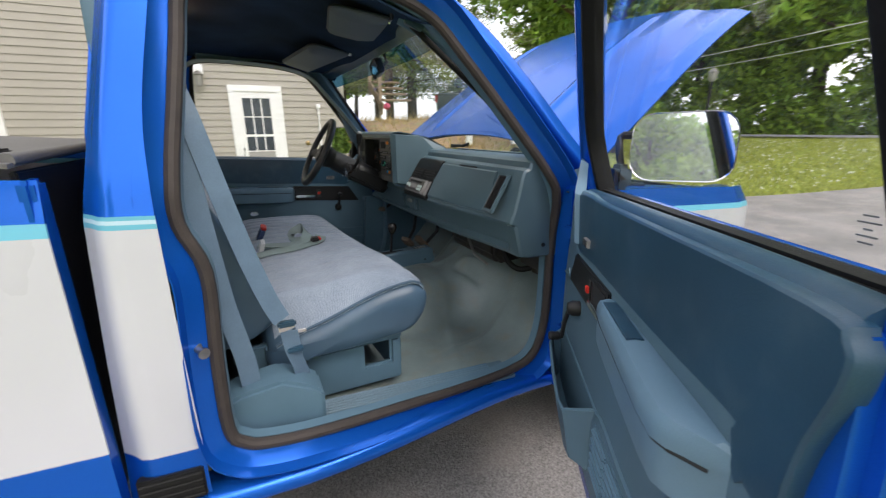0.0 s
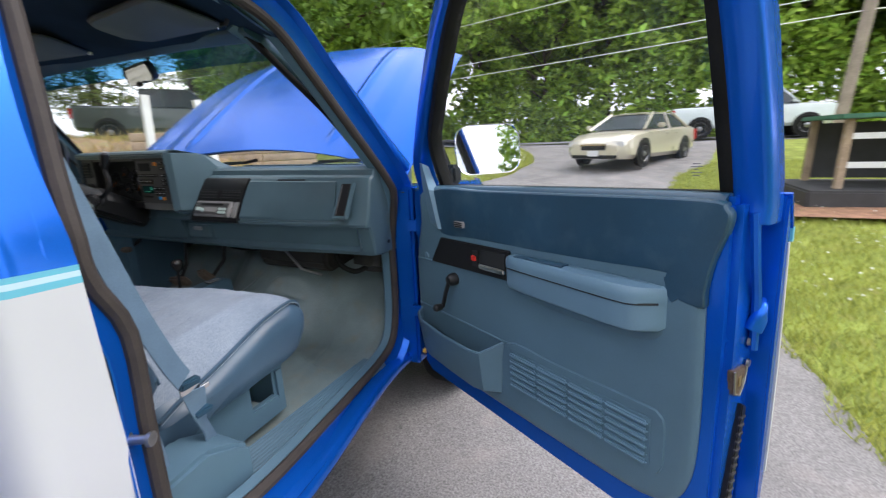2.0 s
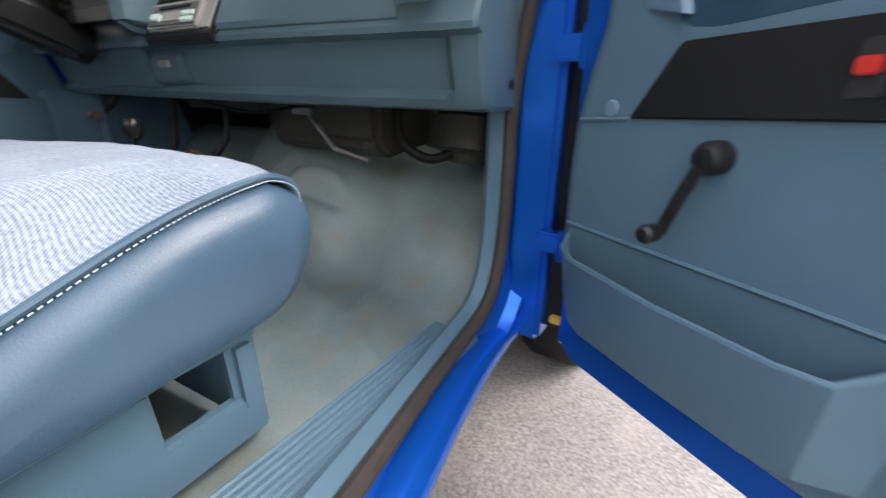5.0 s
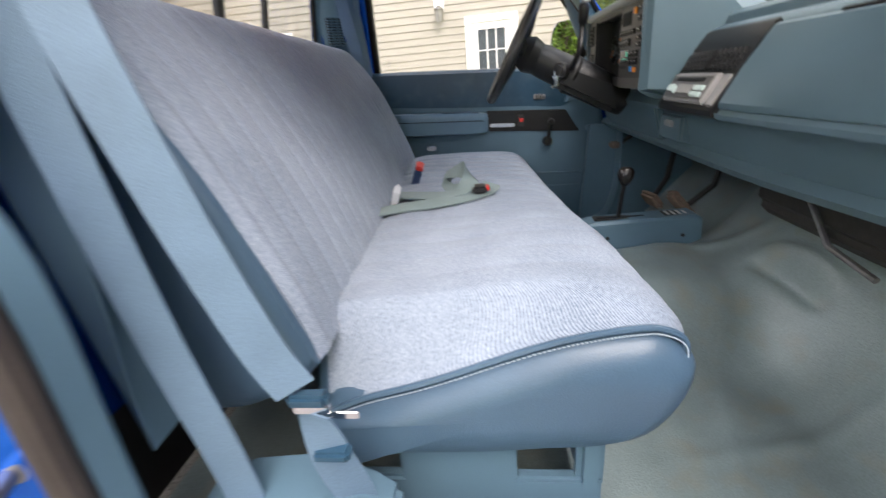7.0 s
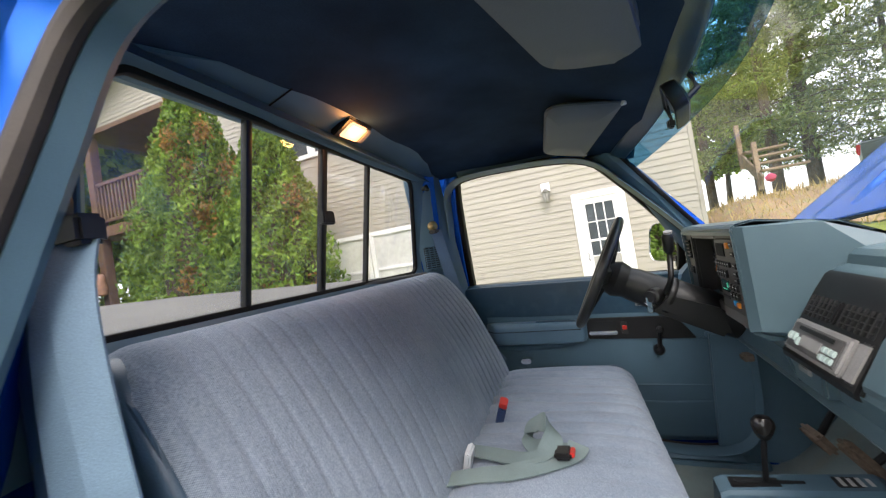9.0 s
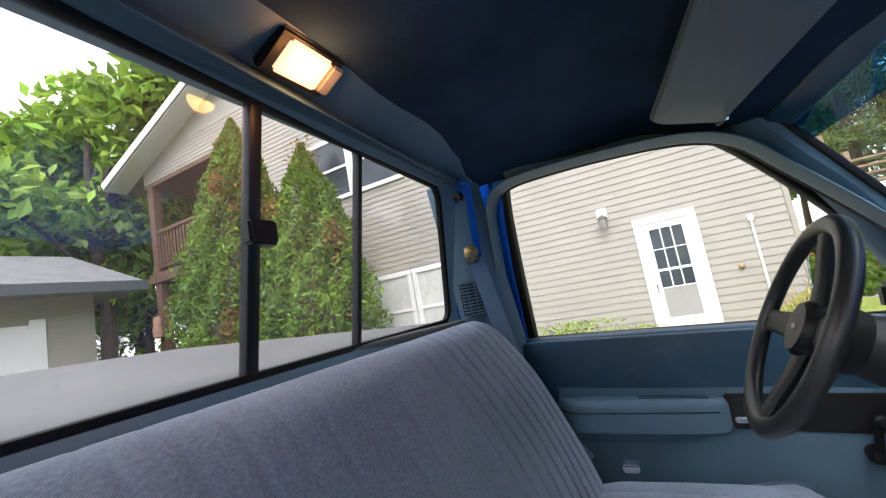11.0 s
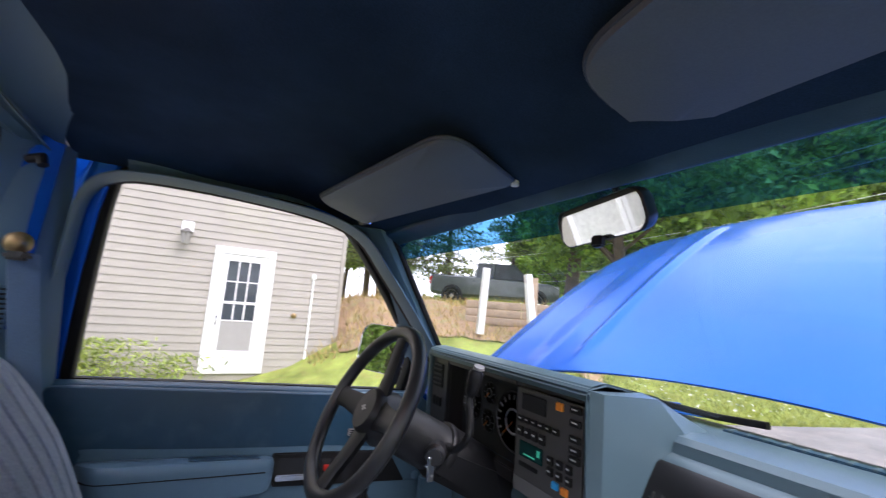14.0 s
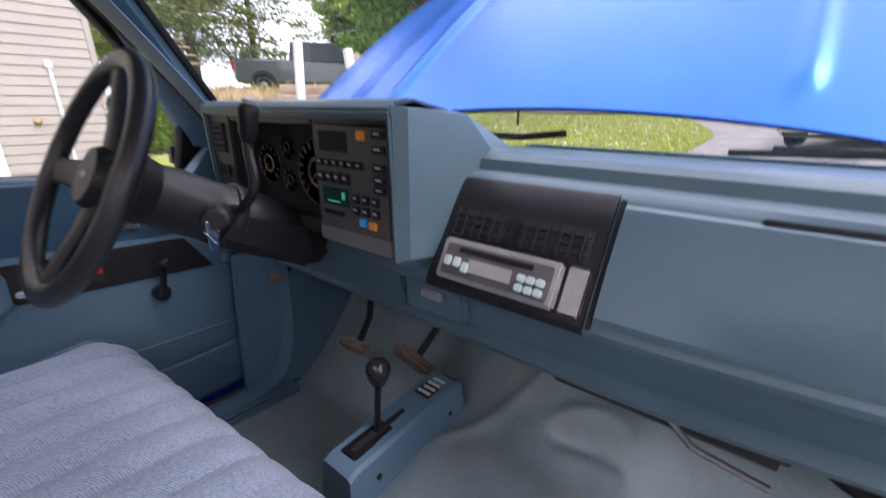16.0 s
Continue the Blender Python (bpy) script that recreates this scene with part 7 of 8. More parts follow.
# woodland undergrowth along the far road edge
nrng = np.random.default_rng(3)
n = 60000
px = nrng.uniform(-45, 45, n)
py = 28.6 + nrng.random(n) ** 1.5 * 4
pz = np.array([ground_z(x, 28) for x in px]) + nrng.random(n) ** 1.2 * (4.2 + 1.6 * np.sin(px * 0.7) + 1.2 * np.sin(px * 1.9))
ob = new("undergrowth", leaves("undergrowth", np.stack([px, py, pz], 1), 0.2 * (0.6 + nrng.random(n)), 0.5, LEAF_OAK))
tagged(ob, "leafy bushes along the edge of the woods", "bushes", kind="stuff")
n = 9000
px, py = nrng.uniform(-36, -14, n), nrng.uniform(9, 22, n)
pz = np.array([ground_z(x, y) for x, y in zip(px, py)]) + nrng.random(n) ** 1.4 * 1.1 * (0.4 + 0.6 * np.abs(np.sin(px * 0.9)))
ob = new("hill_bushes", leaves("hill_bushes", np.stack([px, py + 7, pz], 1), 0.2 * (0.6 + nrng.random(n)), 0.4, LEAF_OAK))
tagged(ob, "bushes behind the top of the bank", "bushes", kind="stuff")

n = 9000
px, py = nrng.uniform(-22, 4, n), nrng.uniform(-24, -19, n)
pz = np.array([ground_z(x, y) for x, y in zip(px, py)]) + nrng.random(n) ** 1.2 * (2.4 + 0.9 * np.sin(px * 0.8))
ob = new("hedge_bushes", leaves("hedge_bushes", np.stack([px, py, pz], 1), 0.17 * (0.6 + nrng.random(n)), 0.4, LEAF_OAK))
tagged(ob, "leafy bushes behind the low garage", "bushes", kind="stuff")


def tufts(name, label, places, heights, width, mat, lean=0.35):
    """Upright blades as thin triangles."""
    n = len(places)
    r = np.random.default_rng(n + 1)
    ang = r.random(n) * 2 * math.pi
    side = np.stack([np.cos(ang), np.sin(ang), np.zeros(n)], 1) * width
    tip = places + np.stack([r.normal(size=n) * lean * heights, r.normal(size=n) * lean * heights, heights], 1)
    v = np.stack([places - side, places + side, tip], 1).reshape(-1, 3)
    me = bpy.data.meshes.new(name)
    me.from_pydata(v.tolist(), [], np.arange(n * 3).reshape(-1, 3).tolist())
    me.materials.append(mat)
    return tagged(new(name, me), label, "grass", kind="stuff")


BLADE = leafy("grass_blades", (0.33, 0.41, 0.11), 0.4)
DRY = leafy("dry_grass_blades", (0.38, 0.33, 0.15), 0.4)
n = 110000
gx, gy = 2.6 + nrng.random(n) ** 1.4 * 7, nrng.uniform(-6, 14, n)
keep = gx > np.array([right_edge(y) for y in gy]) + 0.04 * np.sin(gy * 9) - 0.05
gx, gy = gx[keep], gy[keep]
gp = np.stack([gx, gy, np.array([ground_z(x, y) for x, y in zip(gx, gy)])], 1)
tufts("lawn_blades", "short lawn grass beside the driveway", gp, 0.05 + 0.06 * nrng.random(len(gx)), 0.006, BLADE, 0.5)
n = 40000
gy = nrng.uniform(5.0, 21, n)
gx = np.array([left_edge(y) for y in gy]) - nrng.random(n) ** 1.3 * 9
gp = np.stack([gx, gy, np.array([ground_z(x, y) for x, y in zip(gx, gy)])], 1)
tufts("lawn_blades", "lawn grass inside the bend of the driveway", gp, 0.06 + 0.08 * nrng.random(n), 0.012, BLADE, 0.5)
CLOVER = material("white_clover_heads", (0.7, 0.7, 0.62), 0.8, 0, 0.1, 8)
def clover(n, px, py, s, seed):
    r = np.random.default_rng(seed)
    pts = np.stack([px, py, np.array([ground_z(x, y) for x, y in zip(px, py)]) + 0.07 + 0.04 * r.random(len(px))], 1)
    ob = new("clover_flowers", leaves("clover_flowers", pts, np.full(len(px), s), 1.5, CLOVER, 0.9))
    tagged(ob, "small white clover flowers in the lawn", "flowers", kind="stuff")
cy = nrng.uniform(-1, 10, 500)
clover(500, 2.95 + nrng.random(500) * 4, cy, 0.014, 1)
cy = nrng.uniform(7, 20, 1500)
clover(1500, np.array([left_edge(y) for y in cy]) - 0.3 - nrng.random(1500) * 8, cy, 0.025, 2)
# dry grass on the bank and weeds by the house
n = 5000
a = np.radians(nrng.uniform(42, 82, n))
r_ = nrng.uniform(7.4, 10.8, n)
bx, by = 0.4 - r_ * np.sin(a), 0.2 + r_ * np.cos(a) + 0.5
bp = np.stack([bx, by, np.array([ground_z(x, y) for x, y in zip(bx, by)]) + 0.05], 1)
tufts("dry_grass", "tall dry straw-coloured grass on the bank", bp, 0.05 + 0.22 * nrng.random(n) ** 2.5, 0.010, DRY, 0.4)
n = 1500
wy = np.concatenate([nrng.normal(-1.25, 0.35, 850), nrng.normal(-0.3, 0.25, 350), nrng.normal(-2.2, 0.5, 300)])
wh = nrng.random(n) * np.concatenate([np.full(850, 0.6), np.full(350, 0.4), np.full(300, 0.45)])
wp = np.stack([WX + 0.25 + 0.5 * nrng.random(n), wy, GROUND + 0.1 + wh], 1)
ob = new("weeds", leaves("weeds", wp, 0.035 + 0.04 * nrng.random(n), 0.8, LEAF_WEED, 0.25))
tagged(ob, "tall green weeds growing against the house wall", "weeds", kind="stuff")

# ---------- arborvitae beside the house ----------
def cedar(x, y, h, r, n, seed):
    g = np.random.default_rng(seed)
    t = thing("arborvitae", (x, y, ground_z(x, y)), "dense green arborvitae with browning sprays", "shrub", "arborvitae by the house")
    part("trunk", lathe([(0.14, 0), (0.10, h * 0.4), (0.02, h * 0.9)], (x, y, ground_z(x, y) - 0.05), n=8), BARK, t)
    z = g.random(n) ** 0.85
    prof = np.where(z < 0.25, 0.8 + 0.8 * z, 1.0 - ((z - 0.25) / 0.75) ** 1.7)
    ang = g.random(n) * 2 * math.pi
    lump = 1 + 0.16 * np.sin(ang * 5 + z * 9 + seed) + 0.12 * np.sin(ang * 9 - z * 23)
    rr = r * prof * lump * (0.78 + 0.25 * g.random(n))
    pts = np.stack([rr * np.cos(ang), rr * np.sin(ang), 0.1 + z * h], 1)
    ob = new("crown", leaves("crown", pts, 0.06 * (0.6 + g.random(n)), -0.2, LEAF_CEDAR, 0.4))
    ob.parent = t
    b = n // 9
    k0 = g.integers(0, n, 14)
    near = np.concatenate([pts[k] + g.normal(size=(b // 14, 3)) * np.array([0.10, 0.10, 0.18]) for k in k0])
    ob = new("brown_sprays", leaves("brown_sprays", near, 0.05 * (0.6 + g.random(len(near))), -0.2, LEAF_BROWN, 0.4))
    ob.parent = t
    core = lathe([(0.1, 0.2), (r * 0.6, h * 0.12), (r * 0.66, h * 0.3), (r * 0.5, h * 0.6), (0.08, h * 0.95)], (x, y, ground_z(x, y)), n=12)
    part("inner_branches", core, BARK, t)


cedar(-5.9, -7.9, 6.6, 1.35, 26000, 1)
cedar(-6.0, -5.9, 5.3, 1.1, 21000, 2)
cedar(-6.2, -6.9, 4.2, 1.2, 15000, 3)

# ---------- garage behind the truck ----------
garage = thing("garage", (-1.0, -13.5, GROUND), "low beige garage with grey shingle roof", "garage")
part("wall", box((-4.2, -17, 0), (4.6, -10.95, 3.15)), SIDING, garage)
for k in range(24):
    z = 0.1 + PITCH * k
    part("siding_board", prism([(-10.95, z), (-10.934, z + 0.001), (-10.946, z + PITCH), (-10.95, z + PITCH)], "x", -4.2, 4.6), SIDING, garage)
part("roof", prism([(-10.3, 3.15), (-10.3, 3.32), (-14, 4.7), (-17.7, 3.32), (-17.7, 3.15)], "x", -5.0, 5.4), SHINGLE, garage)
part("fascia", box((-5.02, -10.3, 3.12), (5.42, -10.26, 3.34), 0.005), material("dark_grey_fascia", (0.09, 0.10, 0.115), 0.5), garage)
part("door_trim", box((-3.35, -10.95, 0.1), (-3.1, -10.9, 2.7), 0.006), WHITE_TRIM, garage)
part("door_panel", box((-3.1, -10.95, 0.1), (0.2, -10.91, 2.6), 0.006), WHITE_TRIM, garage)

# ---------- timber wall and posts on the bank ----------
WOOD = material("weathered_timber", (0.36, 0.27, 0.19), 0.9, 0, 0.2, 4, 0.5, 50, 0.003)
tw = thing("timber_wall", (-6.3, 5.6, 1.2), "weathered timber retaining wall set in the bank", "retaining wall")
pa, pb = Vector((-6.9, 4.75, 0)), Vector((-4.7, 7.3, 0))
dirv = (pb - pa).normalized()
for row in range(5):
    z = 1.02 + 0.16 * row
    for k in range(3):
        a, b = pa.lerp(pb, k / 3) + dirv * 0.01, pa.lerp(pb, (k + 1) / 3) - dirv * 0.01
        part("timber", sweep([Vector((a.x, a.y, z + 0.08)), Vector((b.x, b.y, z + 0.08))], rounded(0.15, 0.15, 0.015, 2)), WOOD, tw)


def board_post(at, h, lean, label, mat):
    d = thing("post", at, label, "post", "posts on the bank")
    q = Vector(at)
    part("shaft", sweep([q - Vector((0, 0, 0.1)), q + Vector((lean, lean, h))], rounded(0.15, 0.12, 0.012, 2), up=(0.3, 0.9, 0)), mat, d)


board_post((-6.15, 4.62, 1.28), 1.15, 0.04, "white painted wooden post on the bank", WHITE_TRIM)
board_post((-5.5, 5.35, 1.3), 1.05, -0.10, "leaning white board beside the timber wall", WHITE_TRIM)
board_post((-5.62, 5.42, 1.3), 1.0, 0.0, "bare wooden post beside the timber wall", WOOD)

# deck stairs beyond the house corner, and a garden flag
st = thing("deck_stairs", (-11.3, 4.6, 2.2), "weathered wooden deck stairs beyond the house", "stairs")
for k in range(4):
    part("tread", box((-11.9 + 0.32 * k, 4.2, 2.95 - 0.2 * k), (-11.55 + 0.32 * k, 5.1, 3.0 - 0.2 * k), 0.01), WOOD, st)
part("stringer", sweep([(-12.0, 4.2, 2.95), (-10.7, 4.2, 2.15)], rounded(0.05, 0.25, 0.01, 2)), WOOD, st)
for x, z in ((-11.9, 3.0), (-10.9, 2.35)):
    part("newel", box((x - 0.05, 4.15, z - 0.4), (x + 0.05, 4.25, z + 0.75), 0.008), WOOD, st)
fl = thing("garden_stake", (-14.5, 5.6, ground_z(-14.5, 5.6)), "pink flower ornament on a thin garden stake", "ornament")
zf = ground_z(-14.5, 5.6)
part("stake", tube([(-14.5, 5.6, zf), (-14.5, 5.6, zf + 0.75)], 0.012, 6), STEEL, fl)
part("petals", lathe([(0.02, -0.14), (0.13, -0.04), (0.15, 0.05), (0.04, 0.16)], (-14.5, 5.6, zf + 0.85), (0.6, -0.2, 0.8), 9), material("pink_petals", (0.75, 0.10, 0.20), 0.6, 0, 0.2, 9), fl)

# ---------- vehicles ----------
TYRE = RUBBER
RIM = material("alloy_rim", (0.30, 0.30, 0.31), 0.3, 0.9, 0.1, 20)
LAMP = material("clear_headlamp", (0.65, 0.66, 0.68), 0.15, 0.2, 0.1, 30)
TAIL = material("red_tail_lamp", (0.45, 0.02, 0.02), 0.2, 0, 0.1, 20)


def vehicle(name, label, paint, L, W, stations, house_st, wheels, wr, place, turn, pickup=False):
    """A body of cross-sections along its length, x ahead; a glazed cabin; wheels, lamps, mirrors."""
    d = thing(name, (0, 0, 0), label, "pickup truck" if pickup else "car")
    def ring(x, w, z0, z1):
        h = w / 2
        return [(x, -h * 0.86, z0), (x, -h * 0.99, z0 + 0.12), (x, -h, (z0 + z1) / 2), (x, -h * 0.96, z1 - 0.06), (x, -h * 0.86, z1), (x, -h * 0.4, z1 + 0.025), (x, h * 0.4, z1 + 0.025), (x, h * 0.86, z1), (x, h * 0.96, z1 - 0.06), (x, h, (z0 + z1) / 2), (x, h * 0.99, z0 + 0.12), (x, h * 0.86, z0)]
    part("body", loft([ring(*s) for s in stations]), paint, d, smooth=0.7)
    def cab(x, w, z):
        return [(x, -w / 2, z), (x, w / 2, z)]
    x0, x1, x2, x3, zb, zt, wb, wt = house_st
    rows = [[(x0, -wb / 2, zb), (x0, wb / 2, zb)], [(x1, -wt / 2, zt), (x1, wt / 2, zt)], [(x2, -wt / 2, zt), (x2, wt / 2, zt)], [(x3, -wb / 2, zb), (x3, wb / 2, zb)]]
    def crown(u, v):
        x = x1 - 0.10 + (x2 - x1 + 0.22) * v
        e = abs(2 * v - 1) ** 3
        y = (2 * u - 1) * (wt / 2 + 0.02)
        return (x, y, zt + 0.045 - 0.045 * e - 0.05 * abs(2 * u - 1) ** 4)
    part("roof", sheet(crown, 10, 12, 0.03), paint, d)
    glassy = bmesh.new()
    v = [[glassy.verts.new(p) for p in r] for r in rows]
    glassy.faces.new((v[0][0], v[0][1], v[1][1], v[1][0])), glassy.faces.new((v[2][0], v[2][1], v[3][1], v[3][0]))
    glassy.faces.new((v[0][0], v[1][0], v[2][0], v[3][0])), glassy.faces.new((v[0][1], v[3][1], v[2][1], v[1][1]))
    part("window", glassy, DARKGLASS, d, "dark reflecting window glass", 0)
    for s in (-1, 1):
        pil = [((x0, s * wb / 2, zb), (x1, s * wt / 2, zt)), ((x3, s * wb / 2, zb), (x2, s * wt / 2, zt)), (((x1 + x2) / 2 - 0.1, s * wb / 2, zb), ((x1 + x2) / 2 - 0.1, s * wt / 2, zt))]
        for a, b in pil:
            part("pillar", sweep([a, b], rounded(0.09, 0.05, 0.015, 2), up=(1, 0, 0)), paint, d)
        part("side_mirror", box((x2 + 0.42, s * (W / 2 + 0.16) - 0.09, zb + 0.02), (x2 + 0.54, s * (W / 2 + 0.16) + 0.09, zb + 0.16), 0.03), paint, d)
        for k, hx in enumerate((x1 + 0.1, (x1 + x2) / 2 + 0.1)):
            part("door_handle", box((hx, s * W / 2 - 0.02, zb - 0.16), (hx + 0.18, s * W / 2 + 0.02, zb - 0.13), 0.006), paint, d)
        for x in wheels:
            arch = lathe([(0.0, -0.03), (wr + 0.07, -0.03), (wr + 0.07, 0.012), (0, 0.012)], (x, s * W / 2, wr + 0.02), (0, s, 0), 20)
            part("wheel_arch", arch, BLACK, d)
            w = part("wheel", lathe([(wr * 0.66, 0.03), (wr * 0.75, 0.045), (wr * 0.96, 0.035), (wr, 0.0), (wr, -0.16), (wr * 0.8, -0.19)], (x, s * (W / 2 - 0.01), wr), (0, s, 0), 22), TYRE, d)
            part("rim", lathe([(0.03, 0.045), (wr * 0.2, 0.04), (wr * 0.3, 0.015), (wr * 0.62, 0.025), (wr * 0.66, 0.04), (wr * 0.68, 0.0)], (x, s * (W / 2 - 0.01), wr), (0, s, 0), 10), RIM, w)
        f = stations[-1][0]
        zc = stations[-2][3] - 0.12
        part("headlight", box((f - 0.28, s * W * 0.33 - 0.20, zc - 0.08), (f - 0.02, s * W * 0.33 + 0.20, zc + 0.06), 0.03), LAMP, d)
        r = stations[0][0]
        part("tail_light", box((r - 0.03, s * W * 0.43 - 0.09, stations[1][3] - 0.42), (r + 0.12, s * W * 0.43 + 0.09, stations[1][3] - 0.08), 0.02), TAIL, d)
    f = stations[-1][0]
    zc = stations[-2][3] - 0.17
    part("grille", box((f - 0.06, -W * 0.2, zc - 0.12), (f + 0.02, W * 0.2, zc + 0.05), 0.02), BLACK, d)
    part("grille_bar", box((f - 0.02, -W * 0.21, zc + 0.01), (f + 0.04, W * 0.21, zc + 0.05), 0.01), CHROME, d)
    part("bumper_intake", box((f - 0.08, -W * 0.36, 0.24), (f + 0.015, W * 0.36, 0.36), 0.03), BLACK, d)
    part("number_plate", box((f, -0.16, zc - 0.27), (f + 0.035, 0.16, zc - 0.12), 0.005), WHITE_TRIM, d)
    if pickup:
        rb = stations[0][0]
        part("bed_floor", box((rb + 0.1, -W * 0.42, stations[0][3] - 0.02), (x0 - 0.05, W * 0.42, stations[0][3] + 0.04)), BLACK, d)
    x, y, z = place
    d.matrix_basis = Matrix.Translation(place) @ Matrix.Rotation(radians(turn), 4, "Z")
    return d


CHAMPAGNE = material("champagne_metallic_paint", (0.62, 0.57, 0.46), 0.3, 0.3, 0.05, 4, coat=0.8)
SILVER = material("pale_silver_paint", (0.66, 0.72, 0.74), 0.3, 0.2, 0.05, 4, coat=0.8)
GREYGREEN = material("dark_grey_green_paint", (0.075, 0.09, 0.085), 0.3, 0.2, 0.08, 4, coat=0.6)
vehicle("sedan", "champagne four-door sedan parked on the driveway", CHAMPAGNE, 4.9, 1.85,
        [(-2.42, 1.5, 0.4, 0.98), (-2.3, 1.74, 0.26, 1.02), (-1.4, 1.85, 0.2, 1.02), (0.0, 1.85, 0.2, 0.98), (1.0, 1.85, 0.2, 0.96), (1.9, 1.82, 0.2, 0.86), (2.3, 1.7, 0.22, 0.74), (2.45, 1.4, 0.3, 0.62)],
        (-1.85, -0.95, 0.35, 1.25, 0.98, 1.43, 1.62, 1.22), (-1.4, 1.42), 0.33, (1.96, 14.1, ground_z(1.96, 14.1) + 0.02), -116)
vehicle("pickup_truck", "pale silver crew pickup on the road", SILVER, 5.9, 2.0,
        [(-2.95, 1.8, 0.6, 1.32), (-2.85, 1.98, 0.5, 1.34), (-1.8, 2.0, 0.42, 1.34), (-0.6, 2.0, 0.42, 1.34), (0.9, 2.0, 0.42, 1.32), (1.6, 2.0, 0.42, 1.30), (2.6, 1.98, 0.45, 1.26), (2.9, 1.7, 0.5, 1.15)],
        (-0.85, -0.72, 0.85, 1.55, 1.32, 1.98, 1.85, 1.6), (-1.85, 1.9), 0.42, (6.6, 22.6, ground_z(6.6, 22.6) + 0.08), -3, True)
vehicle("pickup_truck", "dark grey pickup parked on top of the bank", GREYGREEN, 5.8, 2.0,
        [(-2.9, 1.8, 0.6, 1.32), (-2.8, 1.98, 0.5, 1.34), (-1.8, 2.0, 0.42, 1.34), (-0.6, 2.0, 0.42, 1.34), (0.9, 2.0, 0.42, 1.30), (1.6, 2.0, 0.42, 1.26), (2.5, 1.98, 0.45, 1.2), (2.85, 1.7, 0.5, 1.05)],
        (-0.85, -0.72, 0.85, 1.55, 1.30, 1.98, 1.85, 1.62), (-1.85, 1.85), 0.42, (-15.4, 11.5, ground_z(-15.4, 11.5)), 52, True)

# ---------- utility pole and lines ----------
pole = thing("utility_pole", (7.0, 14.8, 0.75), "leaning weathered utility pole with wires", "utility pole")
part("shaft", loft([[Vector((7.0 + 0.25 * k + r * math.cos(a), 14.8 + r * math.sin(a), 0.6 + 4.5 * k)) for a in [2 * math.pi * j / 10 for j in range(10)]] for k, r in ((0, 0.15), (1, 0.135), (2, 0.12))]), material("grey_pole_wood", (0.30, 0.25, 0.20), 0.9, 0, 0.2, 3, 0.5, 40, 0.003), pole)
part("transformer", lathe([(0.0, 0), (0.2, 0.02), (0.22, 0.5), (0.0, 0.52)], (7.7, 14.6, 6.6), n=12), WHITE_TRIM, pole)
for k, (z, dz) in enumerate(((4.3, 0.5), (4.8, 0.7), (6.3, 1.2), (7.4, 1.6), (7.9, 1.8))):
    part("wire", tube([(7.2, 14.8, z), (-12, 20.0, z + dz * 0.2 - 0.3), (-38, 27, z + dz)], 0.013, 4, smooth=6), WHITE_TRIM if k < 3 else STEEL, pole)
    part("wire", tube([(7.2, 14.8, z), (22, 12.0, z - 0.4), (40, 9, z)], 0.013, 4, smooth=6), WHITE_TRIM if k < 3 else STEEL, pole)
lp = thing("lamp_post", (-7.6, 14.8, 0.8), "slim black yard lamp post on the lawn", "lamp post")
zl = ground_z(-7.6, 14.8)
part("shaft", tube([(-7.6, 14.8, zl), (-7.6, 14.8, zl + 2.3)], 0.05, 8), BLACK, lp)
part("lantern", lathe([(0.05, 0), (0.12, 0.06), (0.16, 0.32), (0.05, 0.42), (0, 0.46)], (-7.6, 14.8, zl + 2.3), n=8), SCREEN, lp)

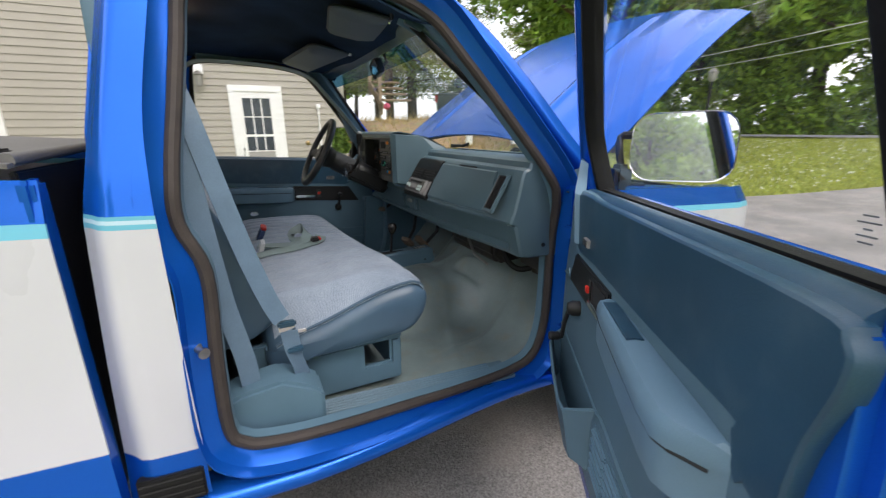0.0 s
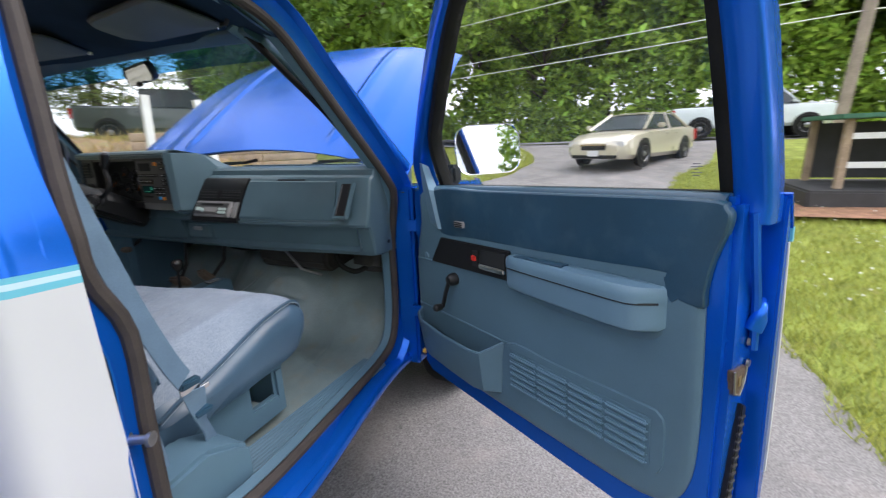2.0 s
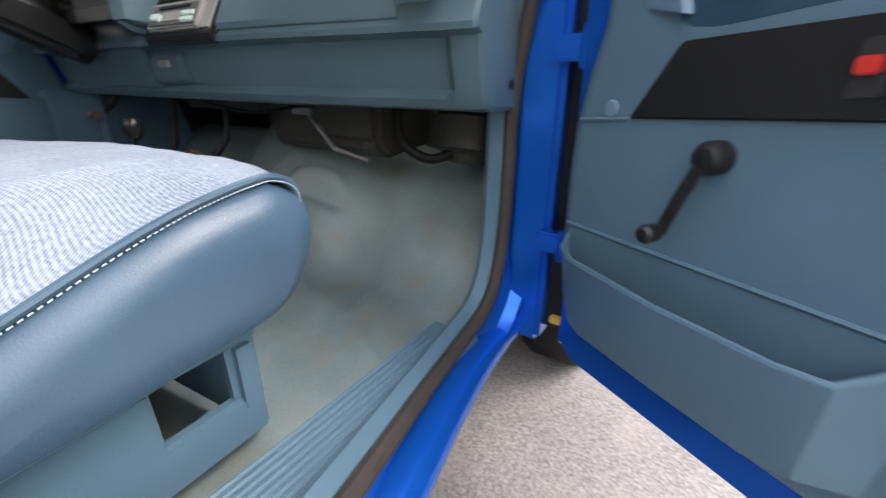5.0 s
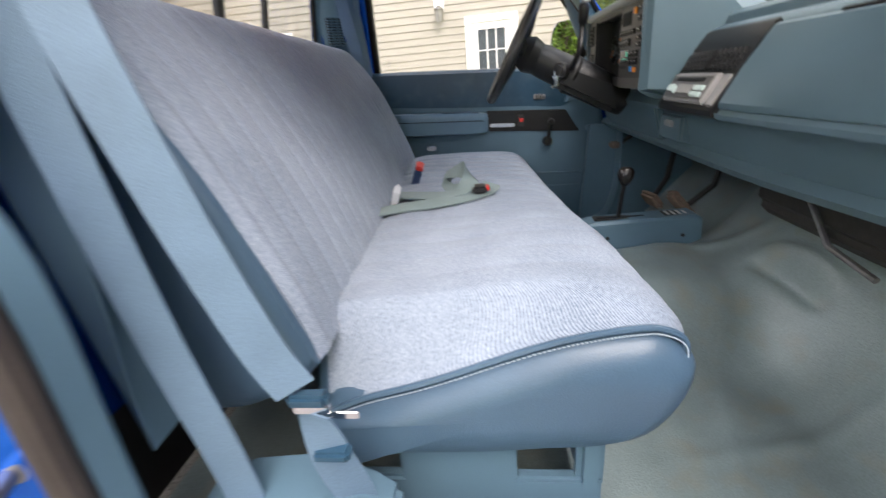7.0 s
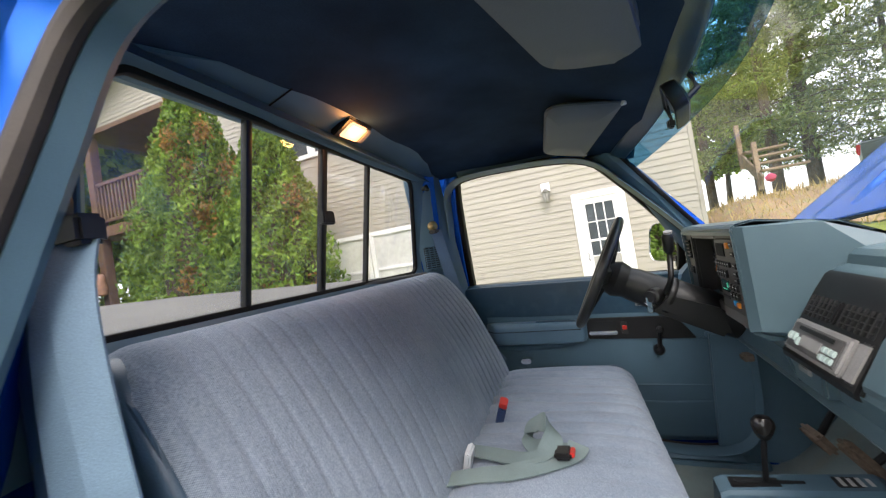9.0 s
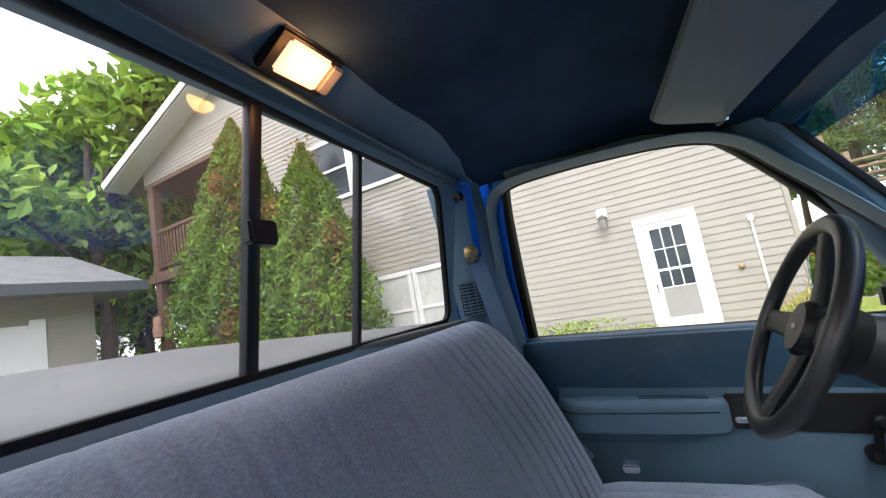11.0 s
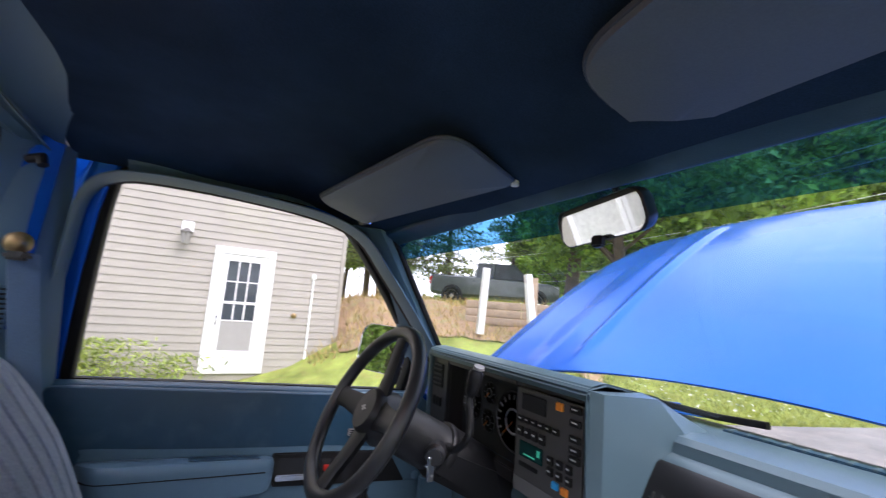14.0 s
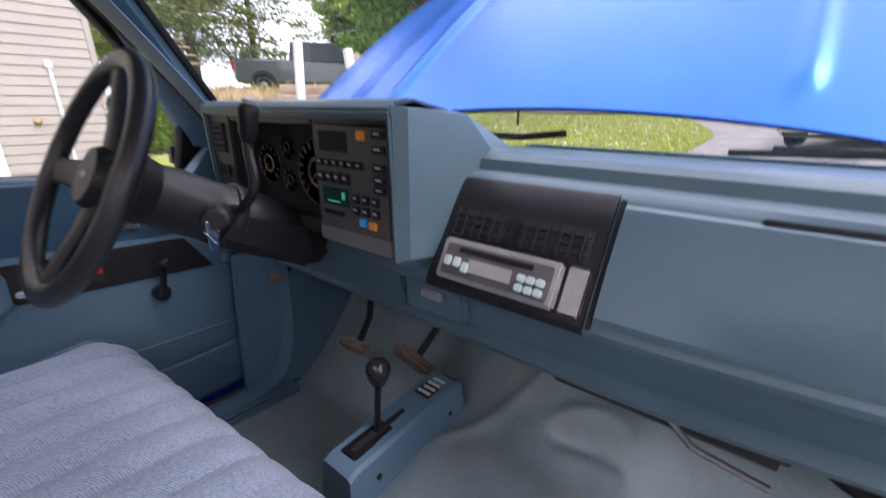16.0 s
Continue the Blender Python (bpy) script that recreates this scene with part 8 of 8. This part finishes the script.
# ---------- wooden stand by the lawn ----------
ws = thing("garden_stand", (5.2, 8.3, 0.3), "rough wooden garden stand on a dark platform", "garden stand")
PAD = material("charcoal_platform", (0.05, 0.05, 0.052), 0.7, 0, 0.2, 4)
zs = ground_z(5.4, 8.4)
part("platform", box((4.3, 7.7, zs), (7.4, 9.6, zs + 0.30), 0.03), PAD, ws)
for x in (4.75, 6.6):
    for y in (8.0, 9.3):
        part("leg", box((x - 0.05, y - 0.05, zs + 0.3), (x + 0.05, y + 0.05, zs + 1.35), 0.006), WOOD, ws)
for z in (0.62, 1.05):
    part("rail", box((4.7, 7.96, zs + z), (6.7, 8.02, zs + z + 0.09), 0.006), WHITE_TRIM, ws)
part("back_board", box((4.7, 9.3, zs + 0.35), (6.7, 9.34, zs + 1.3), 0.004), PAD, ws)
part("top", box((4.6, 7.85, zs + 1.35), (6.85, 9.45, zs + 1.42), 0.01), material("green_top_board", (0.05, 0.16, 0.10), 0.6, 0, 0.2, 5), ws)
part("white_tub", lathe([(0.0, 0), (0.28, 0.0), (0.32, 0.3), (0.2, 0.42), (0.0, 0.44)], (5.9, 8.6, zs + 1.42), n=14), WHITE_TRIM, ws)
mulch = single("mulch_bed", sheet(lambda u, v: (3.9 + 4.2 * u, 6.9 + 3.2 * v, ground_z(4.5, 8.5) + 0.03 + 0.06 * math.sin(math.pi * u) * math.sin(math.pi * v)), 16, 12), material("bark_mulch", (0.24, 0.13, 0.075), 0.95, 0, 0.35, 8, 0.7, 60, 0.01), (4.5, 8.5, 0.3), "brown bark mulch bed under the stand", "mulch", kind="structure")
n = 5200
px, py = nrng.uniform(7.5, 14, n), nrng.uniform(6, 12, n)
pz = np.array([ground_z(x, y) for x, y in zip(px, py)]) + nrng.random(n) * (1.6 + np.sin(px * 1.3))
ob = new("brown_brush", leaves("brown_brush", np.stack([px, py, pz], 1), 0.11 * (0.6 + nrng.random(n)), 0.3, leafy("browning_foliage", (0.22, 0.16, 0.07)), 0.25))
tagged(ob, "browning brush beyond the lawn", "brush", kind="stuff")
